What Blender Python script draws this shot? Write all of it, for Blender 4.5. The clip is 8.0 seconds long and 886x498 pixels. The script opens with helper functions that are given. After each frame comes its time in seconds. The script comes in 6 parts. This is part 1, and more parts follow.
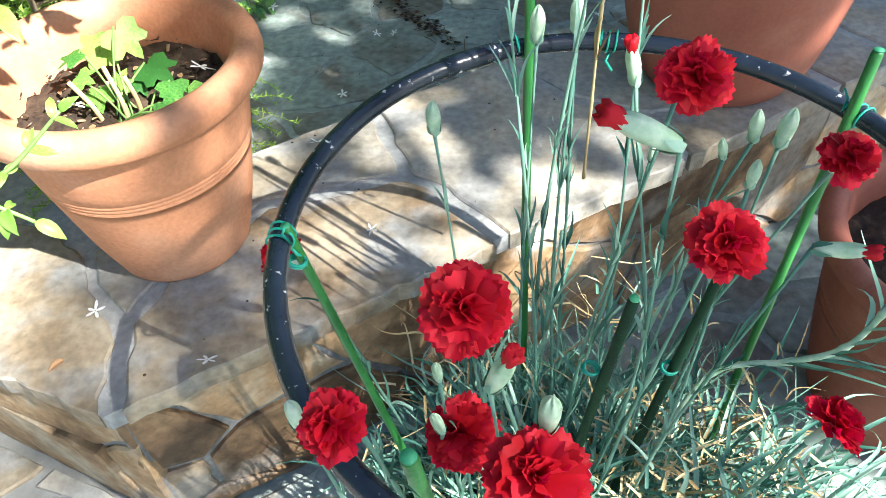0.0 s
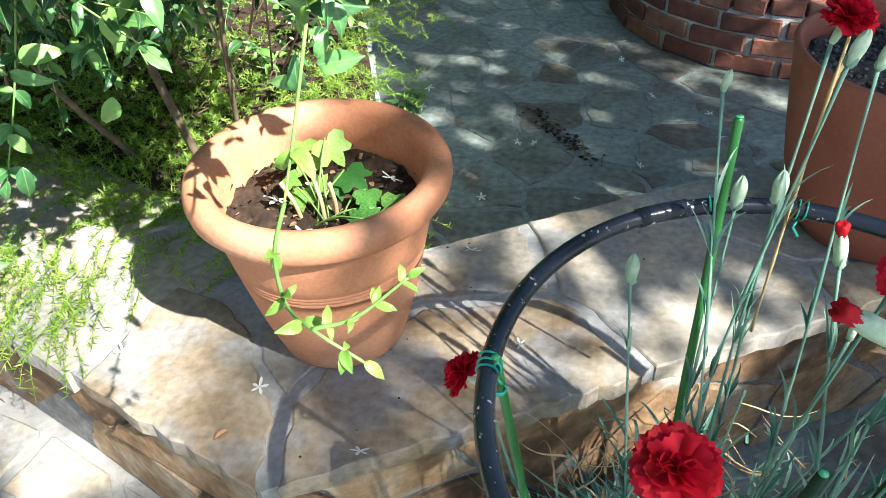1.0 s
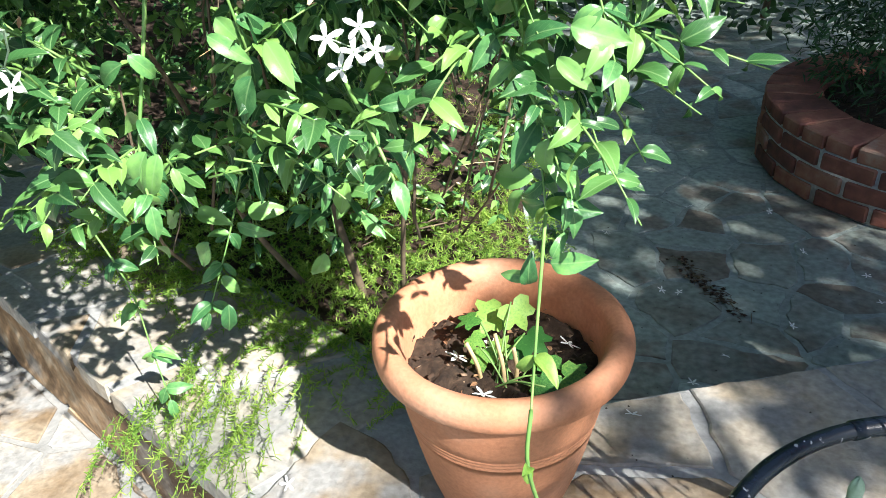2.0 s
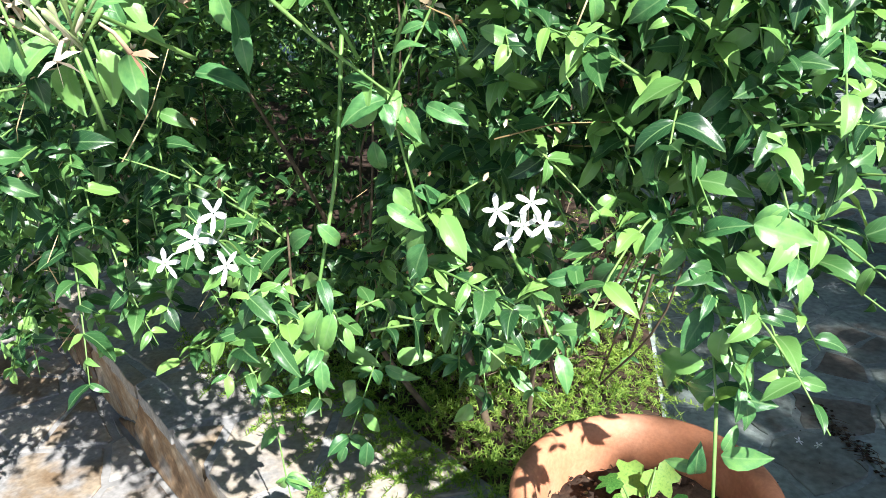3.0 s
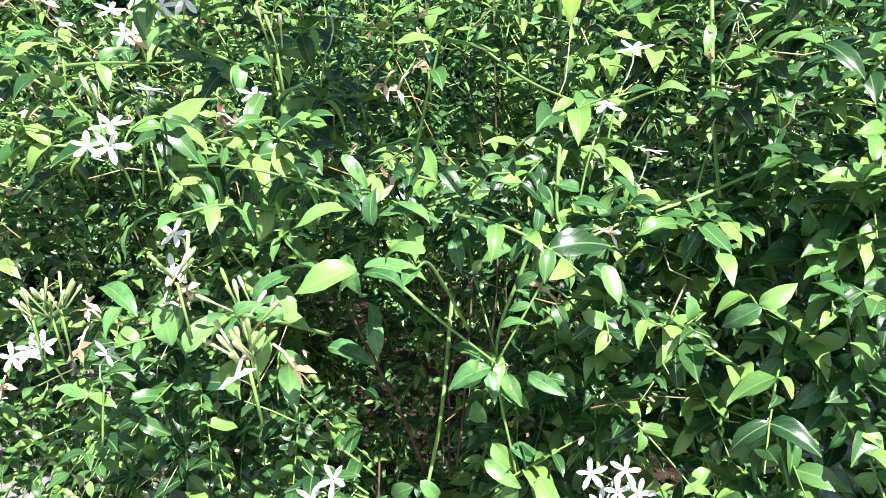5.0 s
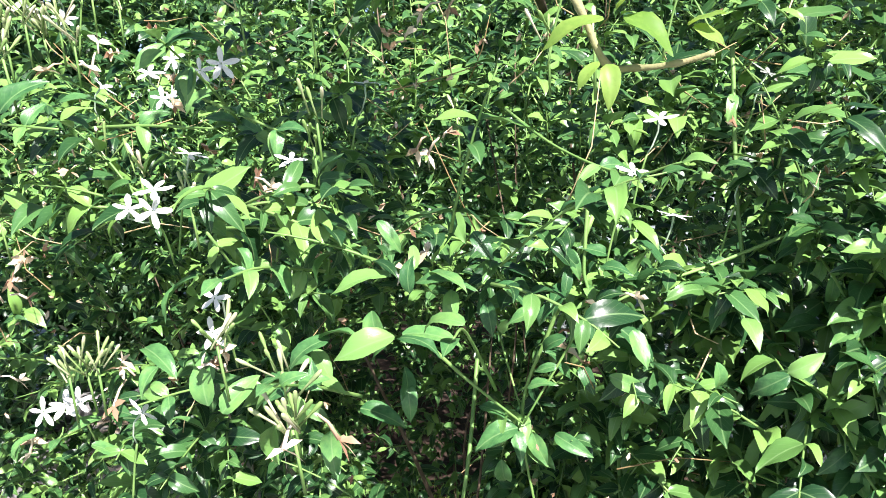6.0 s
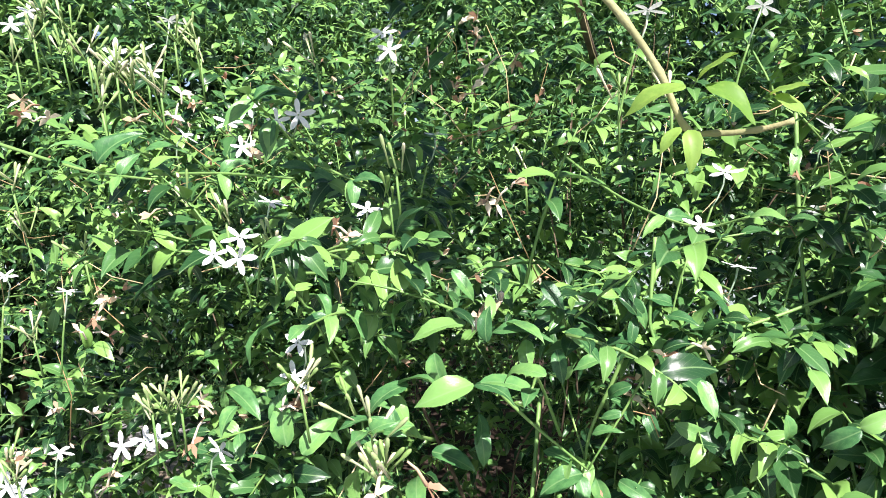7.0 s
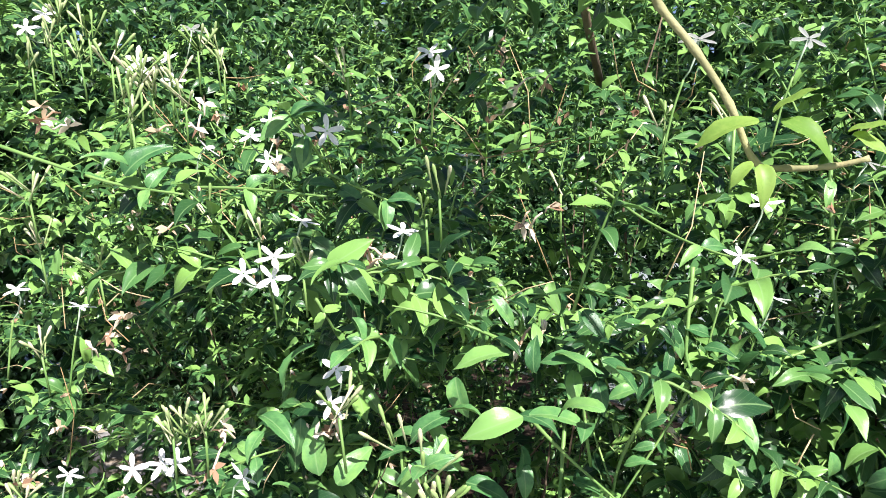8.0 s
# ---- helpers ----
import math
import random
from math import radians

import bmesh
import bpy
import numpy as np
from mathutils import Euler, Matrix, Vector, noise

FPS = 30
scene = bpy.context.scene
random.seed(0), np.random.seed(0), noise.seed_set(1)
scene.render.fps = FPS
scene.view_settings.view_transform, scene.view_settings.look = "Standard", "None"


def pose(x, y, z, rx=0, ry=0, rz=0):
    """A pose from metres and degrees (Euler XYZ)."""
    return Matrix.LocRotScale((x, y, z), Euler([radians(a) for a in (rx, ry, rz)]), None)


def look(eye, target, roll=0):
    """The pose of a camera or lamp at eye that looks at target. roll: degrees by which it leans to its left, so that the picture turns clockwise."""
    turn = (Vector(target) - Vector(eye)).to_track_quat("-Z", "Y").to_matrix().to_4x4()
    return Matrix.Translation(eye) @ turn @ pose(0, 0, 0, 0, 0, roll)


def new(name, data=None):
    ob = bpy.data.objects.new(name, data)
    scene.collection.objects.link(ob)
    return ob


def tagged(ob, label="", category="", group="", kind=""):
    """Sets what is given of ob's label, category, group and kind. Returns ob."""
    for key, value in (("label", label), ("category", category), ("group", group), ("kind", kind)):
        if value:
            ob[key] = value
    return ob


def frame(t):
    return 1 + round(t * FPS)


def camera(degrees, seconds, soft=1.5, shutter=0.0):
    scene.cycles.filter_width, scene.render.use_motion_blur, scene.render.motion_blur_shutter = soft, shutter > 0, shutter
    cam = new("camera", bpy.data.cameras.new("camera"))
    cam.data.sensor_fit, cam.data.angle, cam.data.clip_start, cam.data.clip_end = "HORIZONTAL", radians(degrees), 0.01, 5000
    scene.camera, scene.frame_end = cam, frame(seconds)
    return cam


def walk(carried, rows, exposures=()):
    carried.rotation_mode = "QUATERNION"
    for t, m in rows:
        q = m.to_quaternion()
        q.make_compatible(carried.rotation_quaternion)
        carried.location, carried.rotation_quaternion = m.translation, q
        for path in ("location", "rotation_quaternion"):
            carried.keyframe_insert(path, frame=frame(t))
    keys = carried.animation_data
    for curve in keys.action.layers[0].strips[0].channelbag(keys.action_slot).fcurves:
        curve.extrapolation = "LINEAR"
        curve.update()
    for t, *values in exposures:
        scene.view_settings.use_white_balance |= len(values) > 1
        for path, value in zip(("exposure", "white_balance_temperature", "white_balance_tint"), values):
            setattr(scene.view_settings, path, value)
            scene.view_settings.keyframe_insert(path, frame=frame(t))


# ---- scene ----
cam = camera(60.6, 8.0, soft=0.6)
PATH = [
    (0, (0.065, 0.105, 0.78), (-0.056, 1.489, -0.659), -4.6),
    (0.5, (0.008, 0.094, 0.819), (-0.218, 1.547, -0.536), -3.0),
    (1, (-0.034, 0.087, 0.853), (-0.383, 1.596, -0.412), -2.7),
    (1.5, (-0.087, 0.085, 0.889), (-0.571, 1.641, -0.27), -2.2),
    (2, (-0.142, 0.081, 0.933), (-0.785, 1.678, -0.085), -2.9),
    (2.2, (-0.158, 0.079, 0.949), (-0.884, 1.674, -0.015), -3.1),
    (3.3, (-0.204, 0.071, 1.019), (-1.186, 1.671, 0.328), -2.9),
    (3.5, (-0.203, 0.067, 1.031), (-1.221, 1.664, 0.388), -2.6),
    (4, (-0.201, 0.055, 1.056), (-1.289, 1.647, 0.527), -2.6),
    (4.5, (-0.204, 0.042, 1.079), (-1.323, 1.649, 0.67), -2.1),
    (4.7, (-0.203, 0.038, 1.088), (-1.335, 1.647, 0.731), -1.8),
    (5.8, (-0.215, 0.012, 1.121), (-1.365, 1.632, 0.892), -1.2),
    (6, (-0.218, 0.007, 1.127), (-1.373, 1.627, 0.92), -1.1),
    (6.5, (-0.226, -0.01, 1.136), (-1.422, 1.584, 0.969), -0.6),
    (7, (-0.236, -0.035, 1.147), (-1.458, 1.543, 1.021), -0.5),
    (7.5, (-0.252, -0.054, 1.151), (-1.502, 1.504, 1.051), 0.1),
    (8, (-0.298, -0.059, 1.157), (-1.461, 1.565, 1.064), 1.1),
]
walk(cam, [(t, look(eye, target, roll)) for t, eye, target, roll in PATH], ((0.0, 2.35, 6150, 8), (1.0, 1.95, 6200, 10), (2.2, 1.58, 6050, 11), (3.4, 1.50, 6000, 16), (4.5, 1.62, 6150, 19), (6.0, 1.48, 6150, 20), (8.0, 1.26, 6150, 20)))

# ---- world and sun ----
SUN_AZ = (0.846, -0.533)
SUN_EL = radians(43.5)
world = bpy.data.worlds.new("world")
scene.world = world
world.use_nodes = True
wn = world.node_tree.nodes
sky = wn.new("ShaderNodeTexSky")
sky.sky_type = "NISHITA"
sky.sun_disc = False
sky.sun_elevation = SUN_EL
sky.sun_rotation = math.atan2(SUN_AZ[0], SUN_AZ[1])
wn["Background"].inputs["Strength"].default_value = 0.055
world.node_tree.links.new(sky.outputs["Color"], wn["Background"].inputs["Color"])
sun_dir = Vector((SUN_AZ[0] * math.cos(SUN_EL), SUN_AZ[1] * math.cos(SUN_EL), math.sin(SUN_EL)))
sun = new("sun", bpy.data.lights.new("sun", "SUN"))
sun.data.energy, sun.data.angle, sun.data.color = 4.9, radians(0.55), (1.0, 0.95, 0.86)
sun.matrix_world = look(sun_dir * 12, (0, 0, 0))


# ---- materials ----
def material(name, stops, scale=8.0, detail=6.0, rough=0.8, bump=0.3, fine=120.0, rnd=0.0, metal=0.0, through_light=0.0,
             spec=0.4, coords="Object", patches=None, island=False, rib=None, grain=0.0):
    """Two scales of colour noise over a ramp, a fine relief, variation from piece to piece, and light through thin leaves."""
    m = bpy.data.materials.new(name)
    m.use_nodes = True
    nodes, links = m.node_tree.nodes, m.node_tree.links
    bsdf = nodes["Principled BSDF"]
    tc = nodes.new("ShaderNodeTexCoord")
    n1 = nodes.new("ShaderNodeTexNoise")
    n1.inputs["Scale"].default_value, n1.inputs["Detail"].default_value = scale, detail
    n1.inputs["Roughness"].default_value = 0.6
    links.new(tc.outputs[coords], n1.inputs["Vector"])
    ramp = nodes.new("ShaderNodeValToRGB")
    el = ramp.color_ramp.elements
    for i, (pos, col) in enumerate(stops):
        e = el[i] if i < 2 else el.new(pos)
        e.position = pos
        e.color = (*col, 1)
    fac = n1.outputs["Fac"]
    if rnd:
        if island:
            src = nodes.new("ShaderNodeNewGeometry").outputs["Random Per Island"]
        else:
            src = nodes.new("ShaderNodeObjectInfo").outputs["Random"]
        mul = nodes.new("ShaderNodeMath")
        mul.operation = "MULTIPLY_ADD"
        links.new(src, mul.inputs[0])
        mul.inputs[1].default_value, mul.inputs[2].default_value = rnd, -rnd / 2
        add = nodes.new("ShaderNodeMath")
        add.operation, add.use_clamp = "ADD", True
        links.new(fac, add.inputs[0])
        links.new(mul.outputs[0], add.inputs[1])
        fac = add.outputs[0]
    links.new(fac, ramp.inputs["Fac"])
    colour = ramp.outputs["Color"]
    n2 = nodes.new("ShaderNodeTexNoise")
    n2.inputs["Scale"].default_value, n2.inputs["Detail"].default_value = fine, 4.0
    links.new(tc.outputs[coords], n2.inputs["Vector"])
    if patches:
        pscale, pcol, lo, hi = patches
        n3 = nodes.new("ShaderNodeTexNoise")
        n3.inputs["Scale"].default_value, n3.inputs["Detail"].default_value = pscale, 5.0
        links.new(tc.outputs[coords], n3.inputs["Vector"])
        mr = nodes.new("ShaderNodeMapRange")
        mr.inputs["From Min"].default_value, mr.inputs["From Max"].default_value = lo, hi
        links.new(n3.outputs["Fac"], mr.inputs["Value"])
        mix = nodes.new("ShaderNodeMix")
        mix.data_type = "RGBA"
        links.new(mr.outputs["Result"], mix.inputs["Factor"])
        links.new(colour, mix.inputs["A"])
        mix.inputs["B"].default_value = (*pcol, 1)
        colour = mix.outputs["Result"]
    if grain:
        gr = nodes.new("ShaderNodeMapRange")
        gr.inputs["From Min"].default_value, gr.inputs["From Max"].default_value = 0.3, 0.7
        gr.inputs["To Min"].default_value, gr.inputs["To Max"].default_value = 1 - grain, 1 + grain
        links.new(n2.outputs["Fac"], gr.inputs["Value"])
        gm = nodes.new("ShaderNodeMix")
        gm.data_type, gm.blend_type = "RGBA", "MULTIPLY"
        gm.inputs["Factor"].default_value = 1.0
        links.new(colour, gm.inputs["A"])
        links.new(gr.outputs["Result"], gm.inputs["B"])
        colour = gm.outputs["Result"]
    if rib:
        uv = nodes.new("ShaderNodeUVMap")
        sep = nodes.new("ShaderNodeSeparateXYZ")
        links.new(uv.outputs["UV"], sep.inputs[0])
        off = nodes.new("ShaderNodeMath")
        off.operation = "SUBTRACT"
        links.new(sep.outputs["X"], off.inputs[0])
        off.inputs[1].default_value = 0.5
        ab = nodes.new("ShaderNodeMath")
        ab.operation = "ABSOLUTE"
        links.new(off.outputs[0], ab.inputs[0])
        vein = nodes.new("ShaderNodeMath")
        vein.operation = "MULTIPLY_ADD"
        links.new(ab.outputs[0], vein.inputs[0])
        vein.inputs[1].default_value = -0.8
        links.new(sep.outputs["Y"], vein.inputs[2])
        pp = nodes.new("ShaderNodeMath")
        pp.operation = "PINGPONG"
        links.new(vein.outputs[0], pp.inputs[0])
        pp.inputs[1].default_value = 0.075
        low = nodes.new("ShaderNodeMath")
        low.operation = "MINIMUM"
        scaled = nodes.new("ShaderNodeMath")
        scaled.operation = "MULTIPLY_ADD"
        links.new(pp.outputs[0], scaled.inputs[0])
        scaled.inputs[1].default_value, scaled.inputs[2].default_value = 1.0, 0.034
        links.new(ab.outputs[0], low.inputs[0])
        links.new(scaled.outputs[0], low.inputs[1])
        rm = nodes.new("ShaderNodeMapRange")
        rm.inputs["From Min"].default_value, rm.inputs["From Max"].default_value = 0.012, 0.045
        rm.inputs["To Min"].default_value, rm.inputs["To Max"].default_value = 0.5, 0.0
        links.new(low.outputs[0], rm.inputs["Value"])
        rmix = nodes.new("ShaderNodeMix")
        rmix.data_type = "RGBA"
        links.new(rm.outputs["Result"], rmix.inputs["Factor"])
        links.new(colour, rmix.inputs["A"])
        rmix.inputs["B"].default_value = (*rib, 1)
        colour = rmix.outputs["Result"]
    links.new(colour, bsdf.inputs["Base Color"])
    bsdf.inputs["Roughness"].default_value = rough
    bsdf.inputs["Metallic"].default_value = metal
    bsdf.inputs["Specular IOR Level"].default_value = spec
    if bump:
        b = nodes.new("ShaderNodeBump")
        b.inputs["Strength"].default_value, b.inputs["Distance"].default_value = bump, 0.004
        links.new(n2.outputs["Fac"], b.inputs["Height"])
        links.new(b.outputs["Normal"], bsdf.inputs["Normal"])
    if through_light:
        tr = nodes.new("ShaderNodeBsdfTranslucent")
        hs = nodes.new("ShaderNodeHueSaturation")
        hs.inputs["Saturation"].default_value, hs.inputs["Value"].default_value = 1.1, 1.4
        hs.inputs["Hue"].default_value = 0.485
        links.new(colour, hs.inputs["Color"])
        links.new(hs.outputs["Color"], tr.inputs["Color"])
        mx = nodes.new("ShaderNodeMixShader")
        mx.inputs[0].default_value = through_light
        links.new(bsdf.outputs[0], mx.inputs[1])
        links.new(tr.outputs[0], mx.inputs[2])
        links.new(mx.outputs[0], nodes["Material Output"].inputs["Surface"])
    return m


TERRACOTTA = material("terracotta", [(0.3, (0.45, 0.185, 0.090)), (0.7, (0.56, 0.255, 0.135))], 5, 7, 0.80, 0.2, 160,
                      patches=(7, (0.58, 0.32, 0.20), 0.50, 0.78), grain=0.10)
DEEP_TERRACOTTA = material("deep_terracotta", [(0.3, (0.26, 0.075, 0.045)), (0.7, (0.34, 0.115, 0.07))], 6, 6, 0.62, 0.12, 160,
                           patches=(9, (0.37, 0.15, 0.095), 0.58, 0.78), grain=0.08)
STONE = material("flagstone", [(0.25, (0.18, 0.125, 0.072)), (0.40, (0.30, 0.245, 0.172)), (0.58, (0.385, 0.345, 0.28)), (0.8, (0.33, 0.325, 0.305))], 4.5, 9, 0.78, 0.6, 70,
                 rnd=0.42, patches=(8, (0.27, 0.265, 0.25), 0.48, 0.62), grain=0.22, coords="Object")
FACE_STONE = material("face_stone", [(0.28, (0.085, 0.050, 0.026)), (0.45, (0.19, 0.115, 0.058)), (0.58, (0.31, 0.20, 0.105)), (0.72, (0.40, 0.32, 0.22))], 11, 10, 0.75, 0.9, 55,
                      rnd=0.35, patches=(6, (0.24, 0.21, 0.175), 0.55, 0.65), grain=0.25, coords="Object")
SLATE = material("patio_stone", [(0.18, (0.15, 0.13, 0.105)), (0.32, (0.21, 0.23, 0.20)), (0.6, (0.26, 0.315, 0.285)), (0.8, (0.35, 0.395, 0.36))], 5, 9, 0.42, 0.9, 45,
                 rnd=0.60, patches=(5, (0.18, 0.165, 0.14), 0.55, 0.64), grain=0.32, coords="Object")
MORTAR = material("mortar", [(0.3, (0.20, 0.20, 0.19)), (0.7, (0.33, 0.325, 0.305))], 14, 6, 0.9, 0.7, 90, coords="Object")
DARK_MORTAR = material("old_mortar", [(0.3, (0.17, 0.20, 0.185)), (0.7, (0.30, 0.345, 0.32))], 9, 8, 0.7, 0.9, 60, coords="Object", grain=0.2)
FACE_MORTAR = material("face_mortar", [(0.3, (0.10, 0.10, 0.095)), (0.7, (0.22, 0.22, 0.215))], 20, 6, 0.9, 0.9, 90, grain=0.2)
LEDGE_MORTAR = material("ledge_mortar", [(0.3, (0.26, 0.26, 0.25)), (0.7, (0.40, 0.40, 0.385))], 14, 6, 0.9, 0.7, 90, grain=0.15)
PALE_MORTAR = material("pale_mortar", [(0.3, (0.36, 0.35, 0.33)), (0.7, (0.55, 0.54, 0.51))], 18, 6, 0.9, 0.7, 90, grain=0.2)
BRICK = material("brick", [(0.2, (0.13, 0.055, 0.042)), (0.5, (0.25, 0.095, 0.065)), (0.75, (0.36, 0.17, 0.11)), (0.9, (0.40, 0.26, 0.19))], 16, 6, 0.85, 0.6, 90, rnd=0.5)
SOIL = material("soil", [(0.3, (0.014, 0.008, 0.005)), (0.55, (0.045, 0.027, 0.016)), (0.8, (0.11, 0.070, 0.045))], 55, 8, 0.95, 1.0, 120)
PIPE = material("black_pipe", [(0.3, (0.007, 0.011, 0.020)), (0.7, (0.015, 0.022, 0.034))], 20, 5, 0.27, 0.1, 200, spec=0.5,
                patches=(130, (0.38, 0.38, 0.39), 0.66, 0.70))
STAKE_END = material("stake_end", [(0.3, (0.03, 0.22, 0.10)), (0.7, (0.06, 0.33, 0.16))], 40, 4, 0.6, 0.1, 220)
STAKE = material("green_stake", [(0.3, (0.014, 0.10, 0.022)), (0.7, (0.030, 0.17, 0.035))], 12, 4, 0.4, 0.15, 220)
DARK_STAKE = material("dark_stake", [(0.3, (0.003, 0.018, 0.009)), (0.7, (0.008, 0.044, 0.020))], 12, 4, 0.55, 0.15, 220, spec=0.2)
# Bush shade is put into the dark stops; LEAF_PART is the lighter outer copy.
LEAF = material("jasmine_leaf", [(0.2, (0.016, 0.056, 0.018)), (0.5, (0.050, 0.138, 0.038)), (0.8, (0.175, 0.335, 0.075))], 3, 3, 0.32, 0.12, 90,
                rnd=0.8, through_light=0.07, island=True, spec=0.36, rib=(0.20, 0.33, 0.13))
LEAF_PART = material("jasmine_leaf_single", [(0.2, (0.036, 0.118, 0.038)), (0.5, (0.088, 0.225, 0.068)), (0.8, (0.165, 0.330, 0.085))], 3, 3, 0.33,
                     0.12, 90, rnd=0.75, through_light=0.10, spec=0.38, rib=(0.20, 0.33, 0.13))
YOUNG_LEAF = material("young_leaf", [(0.3, (0.15, 0.29, 0.05)), (0.7, (0.26, 0.41, 0.085))], 6, 3, 0.45, 0.05, 90, rnd=0.5, through_light=0.40)
FERN = material("fern", [(0.2, (0.10, 0.21, 0.035)), (0.5, (0.22, 0.37, 0.06)), (0.8, (0.38, 0.51, 0.11))], 5, 3, 0.6, 0, 90, rnd=0.7,
                through_light=0.45, island=True)
BLUE_LEAF = material("carnation_leaf", [(0.2, (0.040, 0.12, 0.092)), (0.5, (0.105, 0.235, 0.175)), (0.8, (0.29, 0.43, 0.34))], 6, 3, 0.6, 0, 90,
                     rnd=0.7, through_light=0.15, island=True, spec=0.3)
BUD = material("bud_green", [(0.3, (0.26, 0.40, 0.24)), (0.5, (0.40, 0.53, 0.37)), (0.7, (0.56, 0.65, 0.49))], 60, 4, 0.6, 0.1, 150, through_light=0.12)
CREAM_BUD = material("jasmine_bud", [(0.3, (0.22, 0.36, 0.10)), (0.6, (0.42, 0.50, 0.24)), (0.8, (0.66, 0.60, 0.44))], 40, 4, 0.55, 0.1, 150, rnd=0.5, through_light=0.15)
STRAW = material("straw", [(0.3, (0.30, 0.21, 0.09)), (0.7, (0.55, 0.44, 0.24))], 9, 3, 0.8, 0, 90, rnd=0.6, island=True)
PETAL = material("carnation_petal", [(0.3, (0.44, 0.004, 0.010)), (0.7, (0.66, 0.014, 0.032))], 30, 3, 0.6, 0.1, 160, rnd=0.6, through_light=0.2, spec=0.25, island=True)
WHITE = material("white_petal", [(0.3, (0.80, 0.80, 0.77)), (0.7, (0.87, 0.87, 0.85))], 20, 3, 0.6, 0, 160, through_light=0.2)
OLIVE = material("olive_bark", [(0.3, (0.17, 0.17, 0.07)), (0.6, (0.31, 0.30, 0.14)), (0.8, (0.26, 0.18, 0.09))], 22, 5, 0.7, 0.3, 200)
WOOD = material("twig", [(0.3, (0.07, 0.05, 0.03)), (0.7, (0.18, 0.135, 0.085))], 30, 5, 0.85, 0.4, 200)
GREEN_STEM = material("green_stem", [(0.3, (0.10, 0.22, 0.05)), (0.7, (0.22, 0.36, 0.10))], 20, 4, 0.5, 0.1, 200)
SPENT = material("spent_flower", [(0.3, (0.34, 0.20, 0.12)), (0.6, (0.58, 0.46, 0.30)), (0.8, (0.70, 0.62, 0.48))], 20, 3, 0.8, 0, 90, rnd=0.9, island=True, through_light=0.15)
BARK = material("bark_chip", [(0.3, (0.03, 0.018, 0.011)), (0.6, (0.09, 0.052, 0.03)), (0.9, (0.33, 0.23, 0.15))], 30, 4, 0.9, 0.3, 150, rnd=0.8, island=True)
DEAD = material("dry_leaf", [(0.3, (0.16, 0.075, 0.035)), (0.7, (0.33, 0.19, 0.095))], 25, 4, 0.85, 0.2, 150, rnd=0.5)
TIE = material("plastic_tie", [(0.3, (0.01, 0.22, 0.16)), (0.7, (0.02, 0.33, 0.24))], 10, 3, 0.4, 0, 90)


# ---- builders ----
def part(name, bm, mat, parent=None, label="", smooth=True):
    me = bpy.data.meshes.new(name)
    bm.to_mesh(me)
    bm.free()
    if smooth:
        me.polygons.foreach_set("use_smooth", [True] * len(me.polygons))
    me.materials.append(mat)
    ob = new(name, me)
    ob.parent = parent
    return tagged(ob, label)


def set_uv(me, uvs):
    layer = me.uv_layers.new(name="UVMap")
    index = np.empty(len(me.loops), dtype=np.int32)
    me.loops.foreach_get("vertex_index", index)
    layer.data.foreach_set("uv", np.asarray(uvs, dtype=np.float32)[index].ravel())


def raw(name, verts, faces, mat, parent=None, label="", smooth=True, uvs=None):
    me = bpy.data.meshes.new(name)
    me.from_pydata(verts, [], faces)
    if uvs:
        set_uv(me, uvs)
    if smooth:
        me.polygons.foreach_set("use_smooth", [True] * len(me.polygons))
    me.materials.append(mat)
    ob = new(name, me)
    ob.parent = parent
    return tagged(ob, label)


def empty(name, at, label, category, group="", kind=""):
    ob = new(name)
    ob.location = at
    ob.empty_display_size = 0.05
    return tagged(ob, label, category, group, kind)


def lathe(profile, steps=64, wob=0.0):
    """A turned body from (radius, height) pairs, closed where the radius is nought."""
    bm = bmesh.new()
    rings = []
    for k, (r, z) in enumerate(profile):
        if r < 1e-6:
            rings.append([bm.verts.new((0, 0, z))])
            continue
        ring = []
        for i in range(steps):
            a = 2 * math.pi * i / steps
            rr = r * (1 + wob * noise.noise(Vector((math.cos(a) * 2, math.sin(a) * 2, z * 9))))
            ring.append(bm.verts.new((rr * math.cos(a), rr * math.sin(a), z)))
        rings.append(ring)
    for a, b in zip(rings, rings[1:]):
        n = max(len(a), len(b))
        for i in range(n):
            j = (i + 1) % n
            if len(a) == 1:
                bm.faces.new((a[0], b[j], b[i]))
            elif len(b) == 1:
                bm.faces.new((a[i], a[j], b[0]))
            else:
                bm.faces.new((a[i], a[j], b[j], b[i]))
    bmesh.ops.recalc_face_normals(bm, faces=bm.faces)
    return bm


